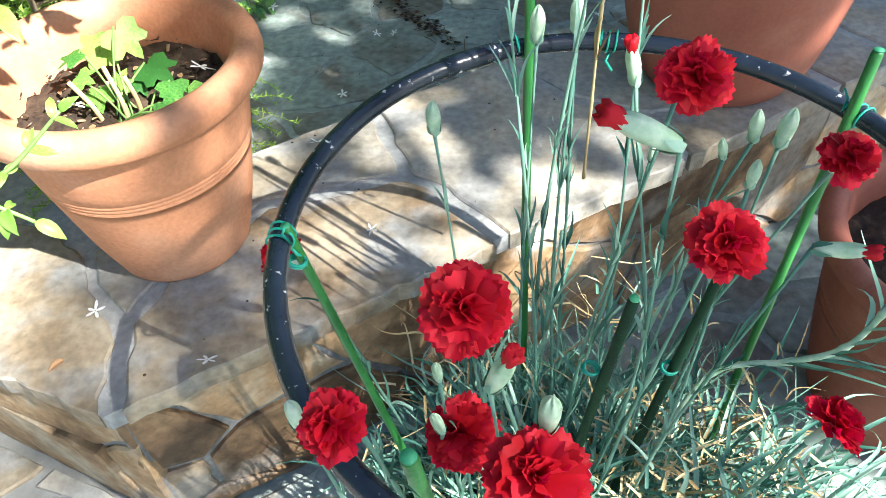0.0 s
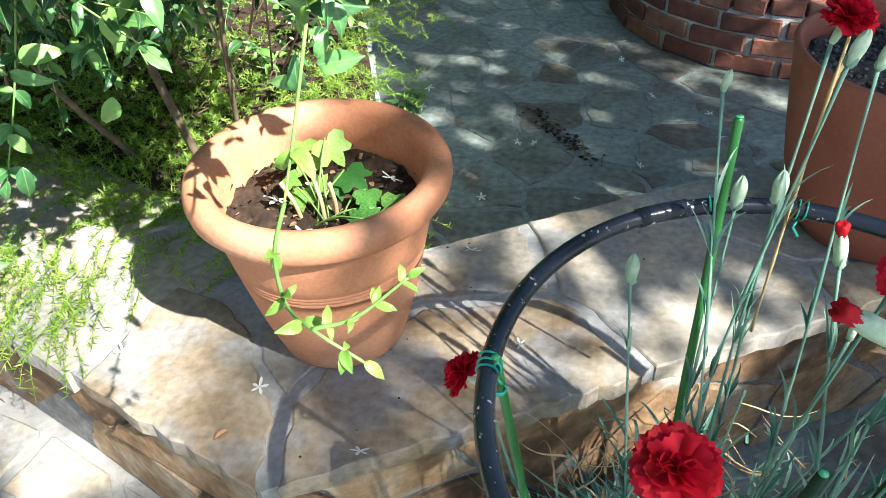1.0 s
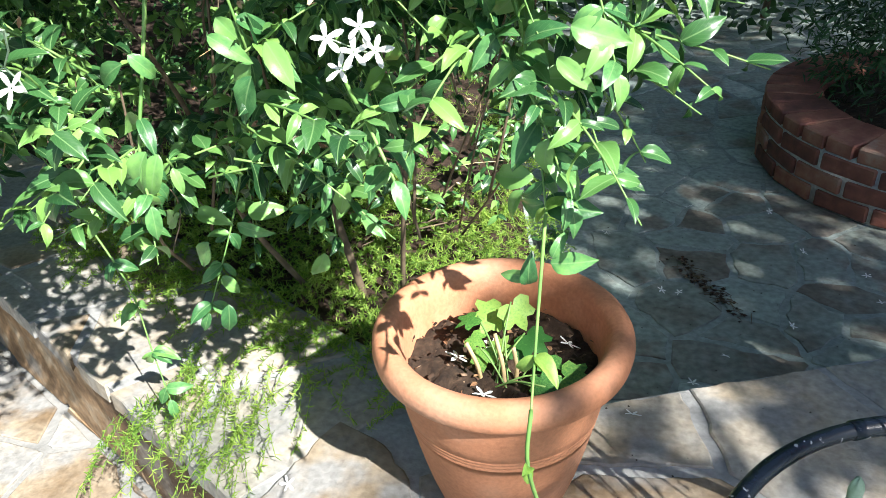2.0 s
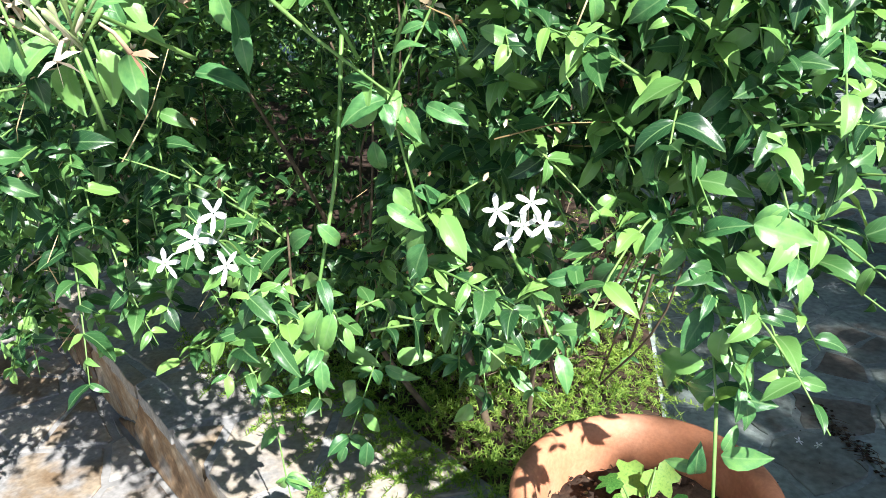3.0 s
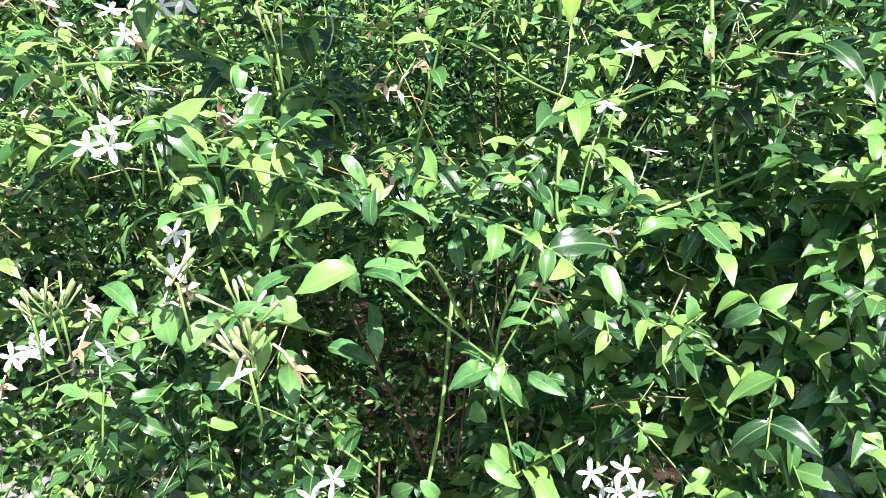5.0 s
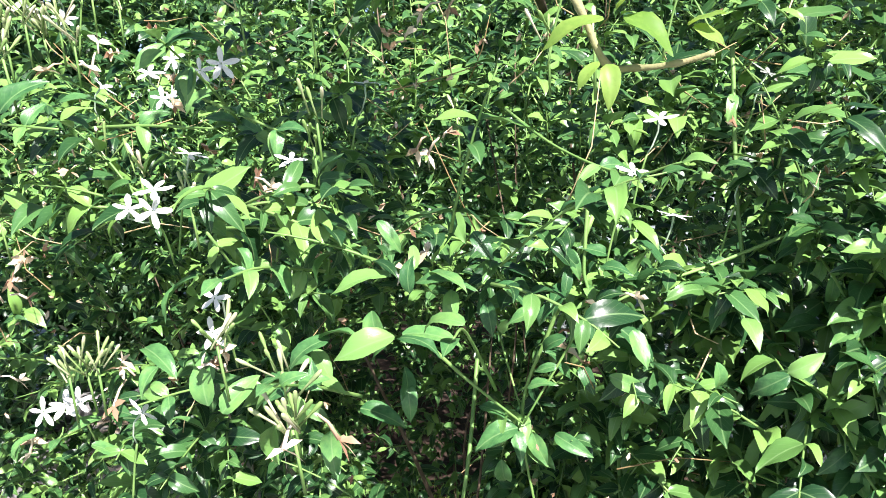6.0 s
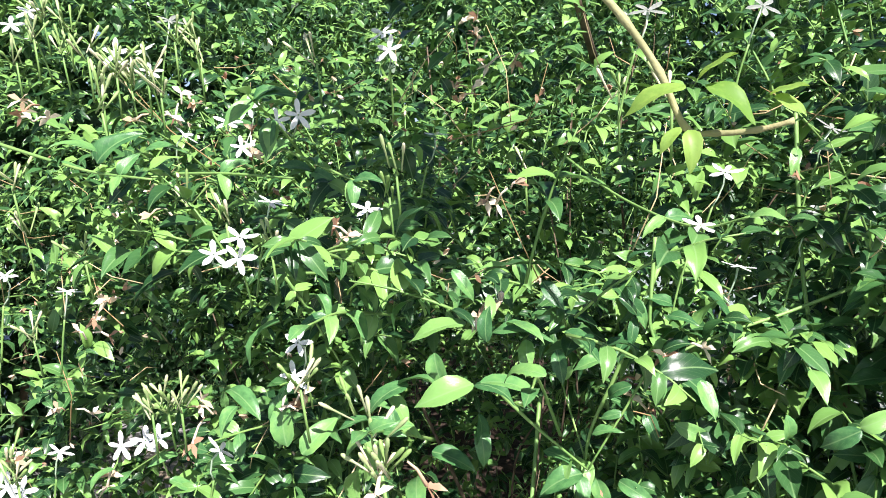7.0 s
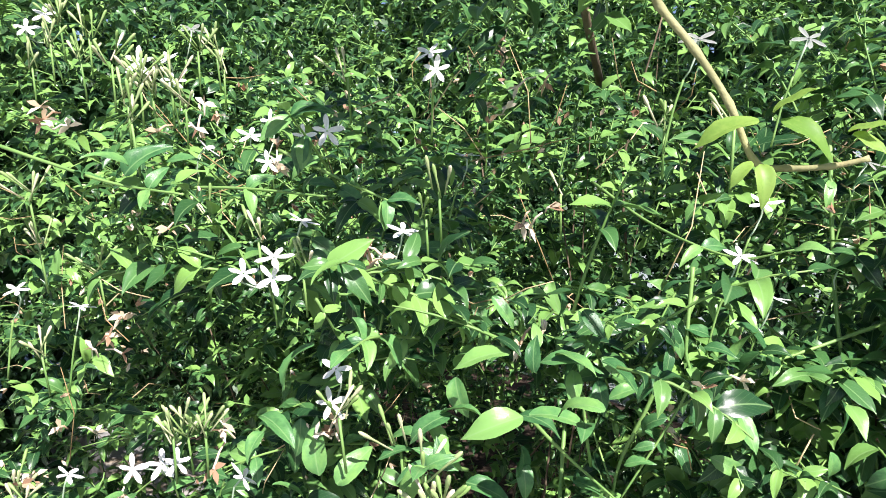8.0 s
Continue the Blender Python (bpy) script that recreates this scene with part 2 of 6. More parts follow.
def tube_geo(points, radii, sides=8, closed=False):
    """Vertices and faces of a tube along points."""
    verts, faces = [], []
    pts = [Vector(p) for p in points]
    n = len(pts)
    side = None
    for i, p in enumerate(pts):
        if closed:
            d = pts[(i + 1) % n] - pts[i - 1]
        else:
            d = pts[min(i + 1, n - 1)] - pts[max(i - 1, 0)]
        d.normalize()
        if side is None:
            side = d.cross(Vector((0.3, 0.2, 1)) if abs(d.z) < 0.9 else Vector((1, 0.2, 0))).normalized()
        side = (side - d * side.dot(d)).normalized()
        up = d.cross(side)
        r = radii[i] if hasattr(radii, "__len__") else radii
        for k in range(sides):
            a = 2 * math.pi * k / sides
            verts.append(p + (side * math.cos(a) + up * math.sin(a)) * r)
    rings = n if closed else n - 1
    for i in range(rings):
        for k in range(sides):
            a, b = i * sides, ((i + 1) % n) * sides
            k2 = (k + 1) % sides
            faces.append((a + k, a + k2, b + k2, b + k))
    if not closed:
        faces.append(tuple(range(sides - 1, -1, -1)))
        faces.append(tuple((n - 1) * sides + k for k in range(sides)))
    return verts, faces


def tube(name, points, radii, mat, parent=None, label="", sides=8, closed=False):
    v, f = tube_geo(points, radii, sides, closed)
    return raw(name, v, f, mat, parent, label)


def curve_points(ctrl, n=10):
    """A smooth run of points through the control points."""
    c = [Vector(p) for p in ctrl]
    c = [c[0] * 2 - c[1]] + c + [c[-1] * 2 - c[-2]]
    out = []
    for i in range(1, len(c) - 2):
        for k in range(n):
            t = k / n
            a, b, d, e = c[i - 1], c[i], c[i + 1], c[i + 2]
            out.append(0.5 * ((2 * b) + (d - a) * t + (2 * a - 5 * b + 4 * d - e) * t * t + (3 * b - a - 3 * d + e) * t ** 3))
    out.append(c[-2])
    return out


class Heap:
    """Gathers many small shapes into one mesh."""

    def __init__(self):
        self.v, self.f, self.uv = [], [], []

    def add(self, verts, faces, uv=None):
        o = len(self.v)
        if uv:
            self.uv.extend(uv)
        self.v.extend(verts)
        self.f.extend(tuple(i + o for i in f) for f in faces)

    def tube(self, points, radii, sides=5):
        self.add(*tube_geo(points, radii, sides))

    def make(self, name, mat, parent=None, label="", kind=""):
        ob = raw(name, [tuple(p) for p in self.v], self.f, mat, parent, label, True, self.uv)
        return tagged(ob, kind=kind)


def leaf_geo(width=0.52, fold=0.16, droop=0.18, sway=0.0, wave=0.0, coarse=False):
    """A pointed oval leaf one unit long along +y: grooved at its midrib, with rolled wavy margins, arching over towards its tip."""
    if coarse:
        rows, cols = [(0.0, 0.12), (0.2, 0.88), (0.5, 0.94), (0.8, 0.44), (1.0, 0.0)], (-1, 0, 1)
    else:
        rows, cols = [(0.0, 0.10), (0.07, 0.52), (0.18, 0.86), (0.34, 1.0), (0.52, 0.93), (0.68, 0.70), (0.83, 0.37), (0.93, 0.15), (1.0, 0.0)], (-1, -0.55, 0, 0.55, 1)
    v, f, uv = [], [], []
    py = pz = last = 0.0
    for y, w in rows:
        tilt = 0.25 * droop - 1.5 * droop * y ** 1.2
        py += math.cos(tilt) * (y - last)
        pz += math.sin(tilt) * (y - last)
        last = y
        hw = width * 0.5 * w
        x = sway * y * y
        if w == 0:
            v.append(Vector((x, py, pz)))
            uv.append((0.5, y))
            continue
        for u in cols:
            rise = fold * hw * (1.25 * abs(u) - 0.75 * u * u) + wave * u * u * math.sin(8.5 * y + (1.1 if u > 0 else 2.6) + sway * 20)
            v.append(Vector((x + u * hw, py - math.sin(tilt) * rise, pz + math.cos(tilt) * rise)))
            uv.append((u * w * 0.5 + 0.5, y))
    n = len(cols)
    for i in range(len(rows) - 2):
        for k in range(n - 1):
            a, b = i * n + k, (i + 1) * n + k
            f.append((a, a + 1, b + 1, b))
    a = (len(rows) - 2) * n
    f += [(a + k, a + k + 1, a + n) for k in range(n - 1)]
    return v, f, uv


LEAF_KINDS = [(0.42, 0.55, 0.50, 0.10, 0.030), (0.46, 0.75, 0.70, -0.12, 0.024), (0.38, 0.60, 0.95, 0.05, 0.030), (0.48, 0.50, 0.35, -0.08, 0.040),
              (0.44, 0.90, 0.60, 0.16, 0.036), (0.34, 0.65, 0.80, -0.05, 0.020)]
LEAF_SHAPES = [leaf_geo(*kind) for kind in LEAF_KINDS]
PLAIN_LEAVES = [leaf_geo(*kind, coarse=True) for kind in LEAF_KINDS]
FAR_LEAF = ([Vector(p) for p in ((0, 0, 0), (-0.31, 0.42, 0.06), (0, 0.45, 0), (0.31, 0.42, 0.06), (0.04, 1, -0.12))], [(0, 2, 1), (0, 3, 2), (1, 2, 4), (2, 3, 4)])


def aim(direction, up=(0, 0, 1), roll=0.0):
    """A turn that takes +y to direction and +z near up."""
    y = Vector(direction).normalized()
    z = Vector(up)
    z = z - y * z.dot(y)
    if z.length < 1e-4:
        z = Vector((1, 0, 0)) - y * y.x
    z.normalize()
    x = y.cross(z)
    m = Matrix((x, y, z)).transposed()
    return m @ Matrix.Rotation(roll, 3, "Y")


def rand_unit(rng):
    while True:
        p = Vector((rng.uniform(-1, 1), rng.uniform(-1, 1), rng.uniform(-1, 1)))
        if 0.05 < p.length < 1:
            return p.normalized()

# ---- the terrace: ledge, bed, patio, lower floor ----
CORNER = Vector((-0.405, 0.575, 0))
ALONG = Vector((0.857, 0.515, 0))
INTO = Vector((-0.515, 0.857, 0))
LEFT = Vector((-0.930, 0.368, 0))
LEFT_IN = Vector((0.368, 0.930, 0))
WIDE = 0.41
PATIO_Z, STEP_Z = -0.33, -0.28


def slab(name, outline, z0, z1, mat, parent=None, label="", bevel=0.0):
    bm = bmesh.new()
    low = [bm.verts.new((p[0], p[1], z0)) for p in outline]
    top = [bm.verts.new((p[0], p[1], z1)) for p in outline]
    n = len(outline)
    bm.faces.new(top)
    bm.faces.new(low[::-1])
    for i in range(n):
        bm.faces.new((low[i], low[(i + 1) % n], top[(i + 1) % n], top[i]))
    bmesh.ops.recalc_face_normals(bm, faces=bm.faces)
    if bevel:
        bmesh.ops.bevel(bm, geom=[e for e in bm.edges], offset=bevel, segments=2, affect="EDGES")
    return part(name, bm, mat, parent, label, smooth=False)


def ring_clip(poly, a, n):
    """Keep of poly what lies on the side of a that n points to."""
    out = []
    for i, p in enumerate(poly):
        q = poly[(i + 1) % len(poly)]
        dp, dq = (p - a).dot(n), (q - a).dot(n)
        if dp >= 0:
            out.append(p)
        if dp * dq < 0:
            out.append(p + (q - p) * (dp / (dp - dq)))
    return out


def crazy(outline, cell, rng, gap):
    """Irregular paving pieces over a convex outline."""
    xs, ys = [p[0] for p in outline], [p[1] for p in outline]
    count = int((max(xs) - min(xs) + cell) * (max(ys) - min(ys) + cell) / (cell * cell) * 1.05)
    seeds = []
    tries = 0
    while len(seeds) < count and tries < count * 6:
        tries += 1
        q = Vector((rng.uniform(min(xs) - cell / 2, max(xs) + cell / 2), rng.uniform(min(ys) - cell / 2, max(ys) + cell / 2)))
        if all((q - o).length > cell * 0.48 for o in seeds):
            seeds.append(q)
    pieces = []
    box = [Vector((p[0], p[1])) for p in outline]
    for s in seeds:
        poly = list(box)
        for o in seeds:
            if o is s or (o - s).length > cell * 3.2:
                continue
            n = (s - o).normalized()
            poly = ring_clip(poly, (s + o) / 2 + n * gap * rng.uniform(0.35, 0.7), n)
            if len(poly) < 3:
                break
        if len(poly) >= 3:
            pieces.append(poly)
    return pieces


def ragged(poly, rng, amount, step):
    """The piece's outline with broken, slightly wavy sides."""
    out = []
    for i, p in enumerate(poly):
        q = poly[(i + 1) % len(poly)]
        n = max(1, int((q - p).length / step))
        nrm = Vector((-(q - p).y, (q - p).x)).normalized() if (q - p).length > 1e-6 else Vector((0, 0))
        for k in range(n):
            out.append(p.lerp(q, k / n) + nrm * rng.uniform(-amount, amount))
    return out


def stone_geo(poly, z_top, depth, inset, rng, tilt=0.004):
    """A paving piece: flat uneven top, softened rim, sides down into the mortar."""
    c = sum(poly, Vector((0, 0))) / len(poly)
    sx, sy = rng.uniform(-tilt, tilt) * 4, rng.uniform(-tilt, tilt) * 4
    n = len(poly)
    verts = []
    for ins, dz in ((0.0, -depth), (0.0, -inset * 0.7), (inset, 0.0)):
        for p in poly:
            d = c - p
            q = p + d.normalized() * min(ins, d.length * 0.4)
            verts.append((q.x, q.y, z_top + dz + (q - c).x * sx + (q - c).y * sy))
    faces = []
    for r in range(2):
        for i in range(n):
            j = (i + 1) % n
            faces.append((r * n + i, r * n + j, (r + 1) * n + j, (r + 1) * n + i))
    faces.append(tuple(2 * n + i for i in range(n)))
    return verts, faces


def facing_geo(poly, origin, u, v, out, proud, inset, rng):
    """A facing stone on a wall: poly in the wall's own (u, v) metres, standing proud of it."""
    c = sum(poly, Vector((0, 0))) / len(poly)
    n = len(poly)
    verts = []
    pr = proud * rng.uniform(0.75, 1.2)
    tu, tv = rng.uniform(-0.05, 0.05), rng.uniform(-0.05, 0.05)
    for ins, d in ((0.0, -0.01), (0.0, pr - inset * 0.7), (inset, pr)):
        for p in poly:
            e = c - p
            q = p + e.normalized() * min(ins, e.length * 0.4)
            w = d + (0 if d < 0 else (q - c).x * tu + (q - c).y * tv)
            verts.append(tuple(origin + u * q.x + v * q.y + out * w))
    faces = []
    for r in range(2):
        for i in range(n):
            j = (i + 1) % n
            faces.append((r * n + i, r * n + j, (r + 1) * n + j, (r + 1) * n + i))
    faces.append(tuple(2 * n + i for i in range(n)))
    return verts, faces


FAR_RIGHT = CORNER + ALONG * 4.0
FAR_LEFT = CORNER + LEFT * 5.0
PIVOT = CORNER + INTO * WIDE + ALONG * 0.205


def xy(p):
    return (p[0], p[1])


ground = slab("ground", [(-60, -60), (60, -60), (60, 60), (-60, 60)], -0.70, -0.46, DARK_MORTAR)
tagged(ground, "bare grey earth around and under the paving", "ground", kind="structure")
BED_RIGHT = [Vector((-0.36, 1.10, 0)), Vector((-0.56, 1.70, 0)), Vector((-0.72, 2.15, 0)), Vector((-1.05, 3.05, 0)), Vector((-1.5, 4.2, 0))]
patio = slab("patio", [xy(FAR_RIGHT + INTO * 0.2), (9, 3), (9, 10), (-7, 10), (-7, 3.5), (-0.7, 0.9)], -0.455, PATIO_Z - 0.003, DARK_MORTAR)
tagged(patio, "shaded patio of irregular grey flagstones in mortar", "patio", kind="structure")
lower = slab("lower_floor", [xy(CORNER + INTO * 0.1), xy(FAR_RIGHT + INTO * 0.1), (4, -4), (-6, -4), (-6, 2), xy(CORNER + LEFT * 1.0 + LEFT_IN * 0.1)], -0.452, PATIO_Z - 0.004, DARK_MORTAR)
tagged(lower, "lower paving in front of the garden wall", "paving", kind="structure")
step = slab("step", [xy(CORNER + LEFT_IN * 0.05), xy(CORNER + LEFT * 5 + LEFT_IN * 0.05), (-6.5, -1.5), (-0.75, -1.5)], -0.45, STEP_Z - 0.007, MORTAR)
tagged(step, "sunlit step of pale stone below the ledge", "step", kind="structure")
ledge = slab("ledge", [xy(p) for p in (CORNER + INTO * 0.030 + LEFT_IN * 0.014, FAR_RIGHT + INTO * 0.030, FAR_RIGHT + INTO * (WIDE - 0.008), PIVOT - INTO * 0.008,
                                       FAR_LEFT + LEFT_IN * 0.42, FAR_LEFT + LEFT_IN * 0.026)], -0.44, -0.006, MORTAR)
slab("mortar_bed", [xy(p) for p in (CORNER + INTO * 0.007 + LEFT_IN * 0.004, CORNER + ALONG * 3.6 + INTO * 0.007, CORNER + ALONG * 3.6 + INTO * (WIDE - 0.012), PIVOT - INTO * 0.012,
                                    CORNER + LEFT * 3.4 + LEFT_IN * 0.40, CORNER + LEFT * 3.4 + LEFT_IN * 0.007)], -0.034, -0.003, LEDGE_MORTAR, ledge, "pale grey pointing between the flagstones")
tagged(ledge, "raised garden wall with a flagstone top and stone-clad face", "garden wall", kind="structure")
bed = slab("bed_soil", [xy(p) for p in (PIVOT - INTO * 0.012, *BED_RIGHT, Vector((-8, 7, 0)), FAR_LEFT + LEFT_IN * 0.41)], -0.44, -0.03, SOIL)
tagged(bed, "dark bed soil under the jasmine bush", "soil", kind="structure")


# ---- flowerpots ----
def flowerpot(at, height, rim_r, base_r, band, label, soil_drop, grooves=True, belly=0.78, fill=SOIL, fill_label="dark potting soil with dry bits", clay=TERRACOTTA):
    pot = empty("flowerpot", at, label, "flowerpot")
    t = 0.011
    neck = rim_r - (0.024 if band > 0.025 else 0.004)
    prof = [(0, 0), (base_r - 0.006, 0), (base_r, 0.004), (base_r + 0.002, 0.012)]
    for k in range(1, 17):
        f = k / 16
        z = 0.012 + (height - band - 0.012) * f
        r = base_r + (neck - base_r) * (f ** belly)
        if grooves and k == 11:
            for dz in (-0.0195, -0.013, -0.0065, 0.0):
                rr = base_r + (neck - base_r) * (((z + dz - 0.012) / (height - band - 0.012)) ** belly)
                prof += [(rr, z + dz - 0.0016), (rr - 0.0009, z + dz - 0.0008), (rr, z + dz)]
        else:
            prof.append((r, z))
    h = height
    if band > 0.025:
        prof += [(rim_r - 0.016, h - band), (rim_r - 0.008, h - band + 0.003), (rim_r - 0.002, h - band + 0.011), (rim_r, h - band + 0.022), (rim_r - 0.001, h - 0.014),
                 (rim_r - 0.005, h - 0.006), (rim_r - 0.012, h - 0.001), (rim_r - 0.020, h), (rim_r - 0.030, h - 0.004), (rim_r - 0.037, h - 0.013), (neck - t - 0.009, h - band - 0.004)]
    else:
        prof += [(rim_r, h - 0.006), (rim_r - 0.003, h - 0.001), (rim_r - 0.008, h), (rim_r - 0.012, h - 0.003), (neck - t, h - 0.02)]
    prof += [(neck - t - (neck - base_r) * 0.3, h - band - 0.09), (base_r - 0.01, 0.03), (0, 0.03)]
    part("body", lathe(prof, 96, 0.004), clay, pot)
    sr = neck - t - 0.004 - (neck - base_r) * max(0, soil_drop - band) * 2.2
    bm = lathe([(0, 0.004)] + [(sr * f, 0.003) for f in (0.12, 0.25, 0.38, 0.5, 0.62, 0.74, 0.85, 0.94)] + [(sr + 0.008, -0.004), (sr, -0.03), (0, -0.03)], 60)
    for v in bm.verts:
        if v.co.z > -0.01:
            v.co.z += 0.016 * noise.noise(v.co * 22) + 0.012 * noise.noise(v.co * 55) + 0.006 * noise.noise(v.co * 130)
    soil = part("soil", bm, fill, pot, fill_label)
    soil.location = (0, 0, height - soil_drop)
    return pot


POT = Vector((-0.3875, 0.8930, 0.002))
POT2 = Vector((0.475, 1.295, 0.002))
main_pot = flowerpot(POT, 0.311, 0.181, 0.098, 0.046, "round terracotta flowerpot with thick rolled rim on the ledge", 0.074)
GRAVEL = material("gravel", [(0.3, (0.03, 0.028, 0.028)), (0.7, (0.14, 0.13, 0.125))], 60, 4, 0.7, 0.4, 300, rnd=0.6, island=True)
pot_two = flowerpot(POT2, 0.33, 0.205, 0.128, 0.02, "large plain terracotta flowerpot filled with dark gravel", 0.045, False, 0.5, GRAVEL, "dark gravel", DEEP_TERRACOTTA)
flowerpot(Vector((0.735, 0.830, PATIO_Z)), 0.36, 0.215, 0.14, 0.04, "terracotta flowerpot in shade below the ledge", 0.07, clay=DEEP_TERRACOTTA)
rng = random.Random(3)
heap = Heap()
for k in range(420):
    a, rr = rng.uniform(0, 6.283), 0.18 * rng.random() ** 0.5
    c = Vector((math.cos(a) * rr, math.sin(a) * rr, 0.290 + rng.uniform(0, 0.008)))
    s = rng.uniform(0.004, 0.008)
    q = [c + Vector((x * s * rng.uniform(0.7, 1.2), y * s * rng.uniform(0.7, 1.2), z * s * 0.7)) for x, y, z in
         ((1, 0, 0), (0, 1, 0), (-1, 0, 0), (0, -1, 0), (0, 0, 1), (0, 0, -1))]
    heap.add(q, [(0, 1, 4), (1, 2, 4), (2, 3, 4), (3, 0, 4), (1, 0, 5), (2, 1, 5), (3, 2, 5), (0, 3, 5)])
tagged(heap.make("gravel", GRAVEL, pot_two, "loose dark gravel"), kind="stuff")
bits = Heap()
for k in range(260):
    a, rr = rng.uniform(0, 6.283), 0.148 * rng.random() ** 0.55
    c = Vector((math.cos(a) * rr, math.sin(a) * rr, 0.238 + rng.uniform(0.0, 0.012)))
    s = rng.uniform(0.002, 0.0065)
    m = Euler((rng.uniform(-0.6, 0.6), rng.uniform(-0.6, 0.6), rng.uniform(0, 6))).to_matrix()
    w = rng.uniform(0.2, 0.6)
    bits.add([c + m @ (Vector(q) * s) for q in ((-1, -w, 0), (1, -w * 0.7, 0), (1.1, w, 0.05), (-0.8, w * 0.8, 0), (-0.8, -w, 0.22), (0.9, -w * 0.6, 0.2), (0.9, w * 0.8, 0.3), (-0.7, w * 0.7, 0.2))],
             [(0, 1, 5, 4), (1, 2, 6, 5), (2, 3, 7, 6), (3, 0, 4, 7), (4, 5, 6, 7), (3, 2, 1, 0)])
tagged(bits.make("bark_litter", BARK, main_pot, "brown bark litter on the soil"), kind="stuff")
shrub = empty("potted_shrub", POT2 + Vector((0.03, 0.0, 0.28)), "young potted shrub with a pale trunk in gravel", "shrub")
tube("trunk", curve_points([(0, 0, 0), (0.004, 0.003, 0.10), (-0.004, 0.01, 0.22), (0.01, 0.012, 0.36)], 6), [0.016 - 0.0003 * i for i in range(19)], WOOD, shrub, "pale grey bark", 10)
lv, lf, luv = leaf_geo(0.6, 0.3, 0.3)
big_leaf = bpy.data.meshes.new("big_leaf")
big_leaf.from_pydata([tuple(v * 0.085) for v in lv], [], lf)
set_uv(big_leaf, luv)
big_leaf.materials.append(LEAF_PART)
for k in range(22):
    a, zz = rng.uniform(0, 6.283), rng.uniform(0.09, 0.36)
    ob = new("leaf", big_leaf)
    ob.parent = shrub
    d = Vector((math.cos(a), math.sin(a), rng.uniform(-0.3, 0.5)))
    ob.matrix_basis = Matrix.Translation((0.012 * math.cos(a), 0.012 * math.sin(a), zz)) @ aim(d).to_4x4()


# ---- ivy in the pot ----
def ivy_leaf_geo():
    """A five-lobed leaf one unit across, its stalk at the origin."""
    tips = [(0.0, 1.0), (0.12, 0.82), (0.19, 0.60), (0.40, 0.68), (0.54, 0.60), (0.44, 0.36), (0.54, 0.14), (0.36, -0.04), (0.14, -0.02), (0.0, 0.10)]
    pts = tips + [(-x, y) for x, y in tips[-2:0:-1]]
    v = [Vector((0, 0.34, 0.02))] + [Vector((x, y, -0.16 * (x * x + (y - 0.3) ** 2) + 0.03 * math.sin(9 * x + 5 * y))) for x, y in pts]
    n = len(pts)
    return v, [(0, 1 + i, 1 + (i + 1) % n) for i in range(n)]


IVY = material("ivy_leaf", [(0.25, (0.04, 0.15, 0.03)), (0.5, (0.10, 0.27, 0.055)), (0.8, (0.26, 0.43, 0.09))], 14, 4, 0.42, 0.15, 120, rnd=0.7, through_light=0.35)
iv, ivf = ivy_leaf_geo()
ivy_mesh = bpy.data.meshes.new("ivy_leaf")
ivy_mesh.from_pydata([tuple(v) for v in iv], [], ivf)
ivy_mesh.polygons.foreach_set("use_smooth", [True] * len(ivy_mesh.polygons))
ivy_mesh.materials.append(IVY)
ivy = empty("ivy_plant", POT + Vector((-0.01, -0.05, 0.235)), "small ivy plant with lobed green leaves in the pot", "ivy")
IVY_LEAVES = [  # place, size, facing, tip
    ((0.027, 0.071, 0.078), 0.062, (0.5, -0.7, 0.5), (0.5, -0.1, -0.8)), ((-0.019, 0.076, 0.063), 0.066, (-0.1, -0.5, 0.9), (-0.8, -0.4, 0.0)),
    ((0.052, 0.067, 0.038), 0.062, (0.4, -0.5, 0.8), (0.8, -0.5, -0.2)), ((0.083, 0.034, 0.031), 0.050, (0.5, -0.5, 0.8), (0.5, -0.8, -0.2)),
    ((0.121, 0.023, 0.025), 0.060, (0.3, -0.4, 0.9), (1.0, 0.1, 0.0)), ((0.086, -0.002, 0.028), 0.050, (0.1, -0.6, 0.8), (-0.2, 0.8, 0.5)),
    ((0.094, -0.019, 0.021), 0.046, (0.4, -0.7, 0.7), (0.5, -0.8, -0.4)), ((-0.009, 0.025, 0.028), 0.046, (0.0, -0.6, 0.8), (0.2, -0.8, -0.4)),
    ((0.033, 0.054, 0.025), 0.036, (0.2, -0.7, 0.7), (0.4, -0.6, -0.5)), ((0.007, 0.058, 0.029), 0.036, (0.0, -0.7, 0.7), (0.3, 0.3, 0.5)),
    ((-0.021, 0.028, 0.053), 0.038, (0.1, -0.5, 0.9), (0.8, -0.4, 0.0)), ((-0.039, 0.050, 0.068), 0.046, (-0.5, -0.3, 0.8), (-0.7, -0.6, -0.2)),
]
for k, (p, s, d, tip) in enumerate(IVY_LEAVES):
    ob = new("leaf", ivy_mesh)
    ob.parent = ivy
    s *= 0.8
    m = aim(tip, Vector(d).normalized())
    base = Vector(p) - m @ Vector((0, 0.4 * s, 0))
    ob.matrix_basis = Matrix.Translation(base) @ m.to_4x4() @ Matrix.Scale(s, 4)
    root = Vector((0.02 + rng.uniform(-0.02, 0.03), 0.01 + rng.uniform(-0.02, 0.02), -0.004))
    tube("stalk", curve_points([root, (root + base) / 2 + Vector((0, 0, 0.012)), base], 5), 0.0014, GREEN_STEM, ivy, "", 5)
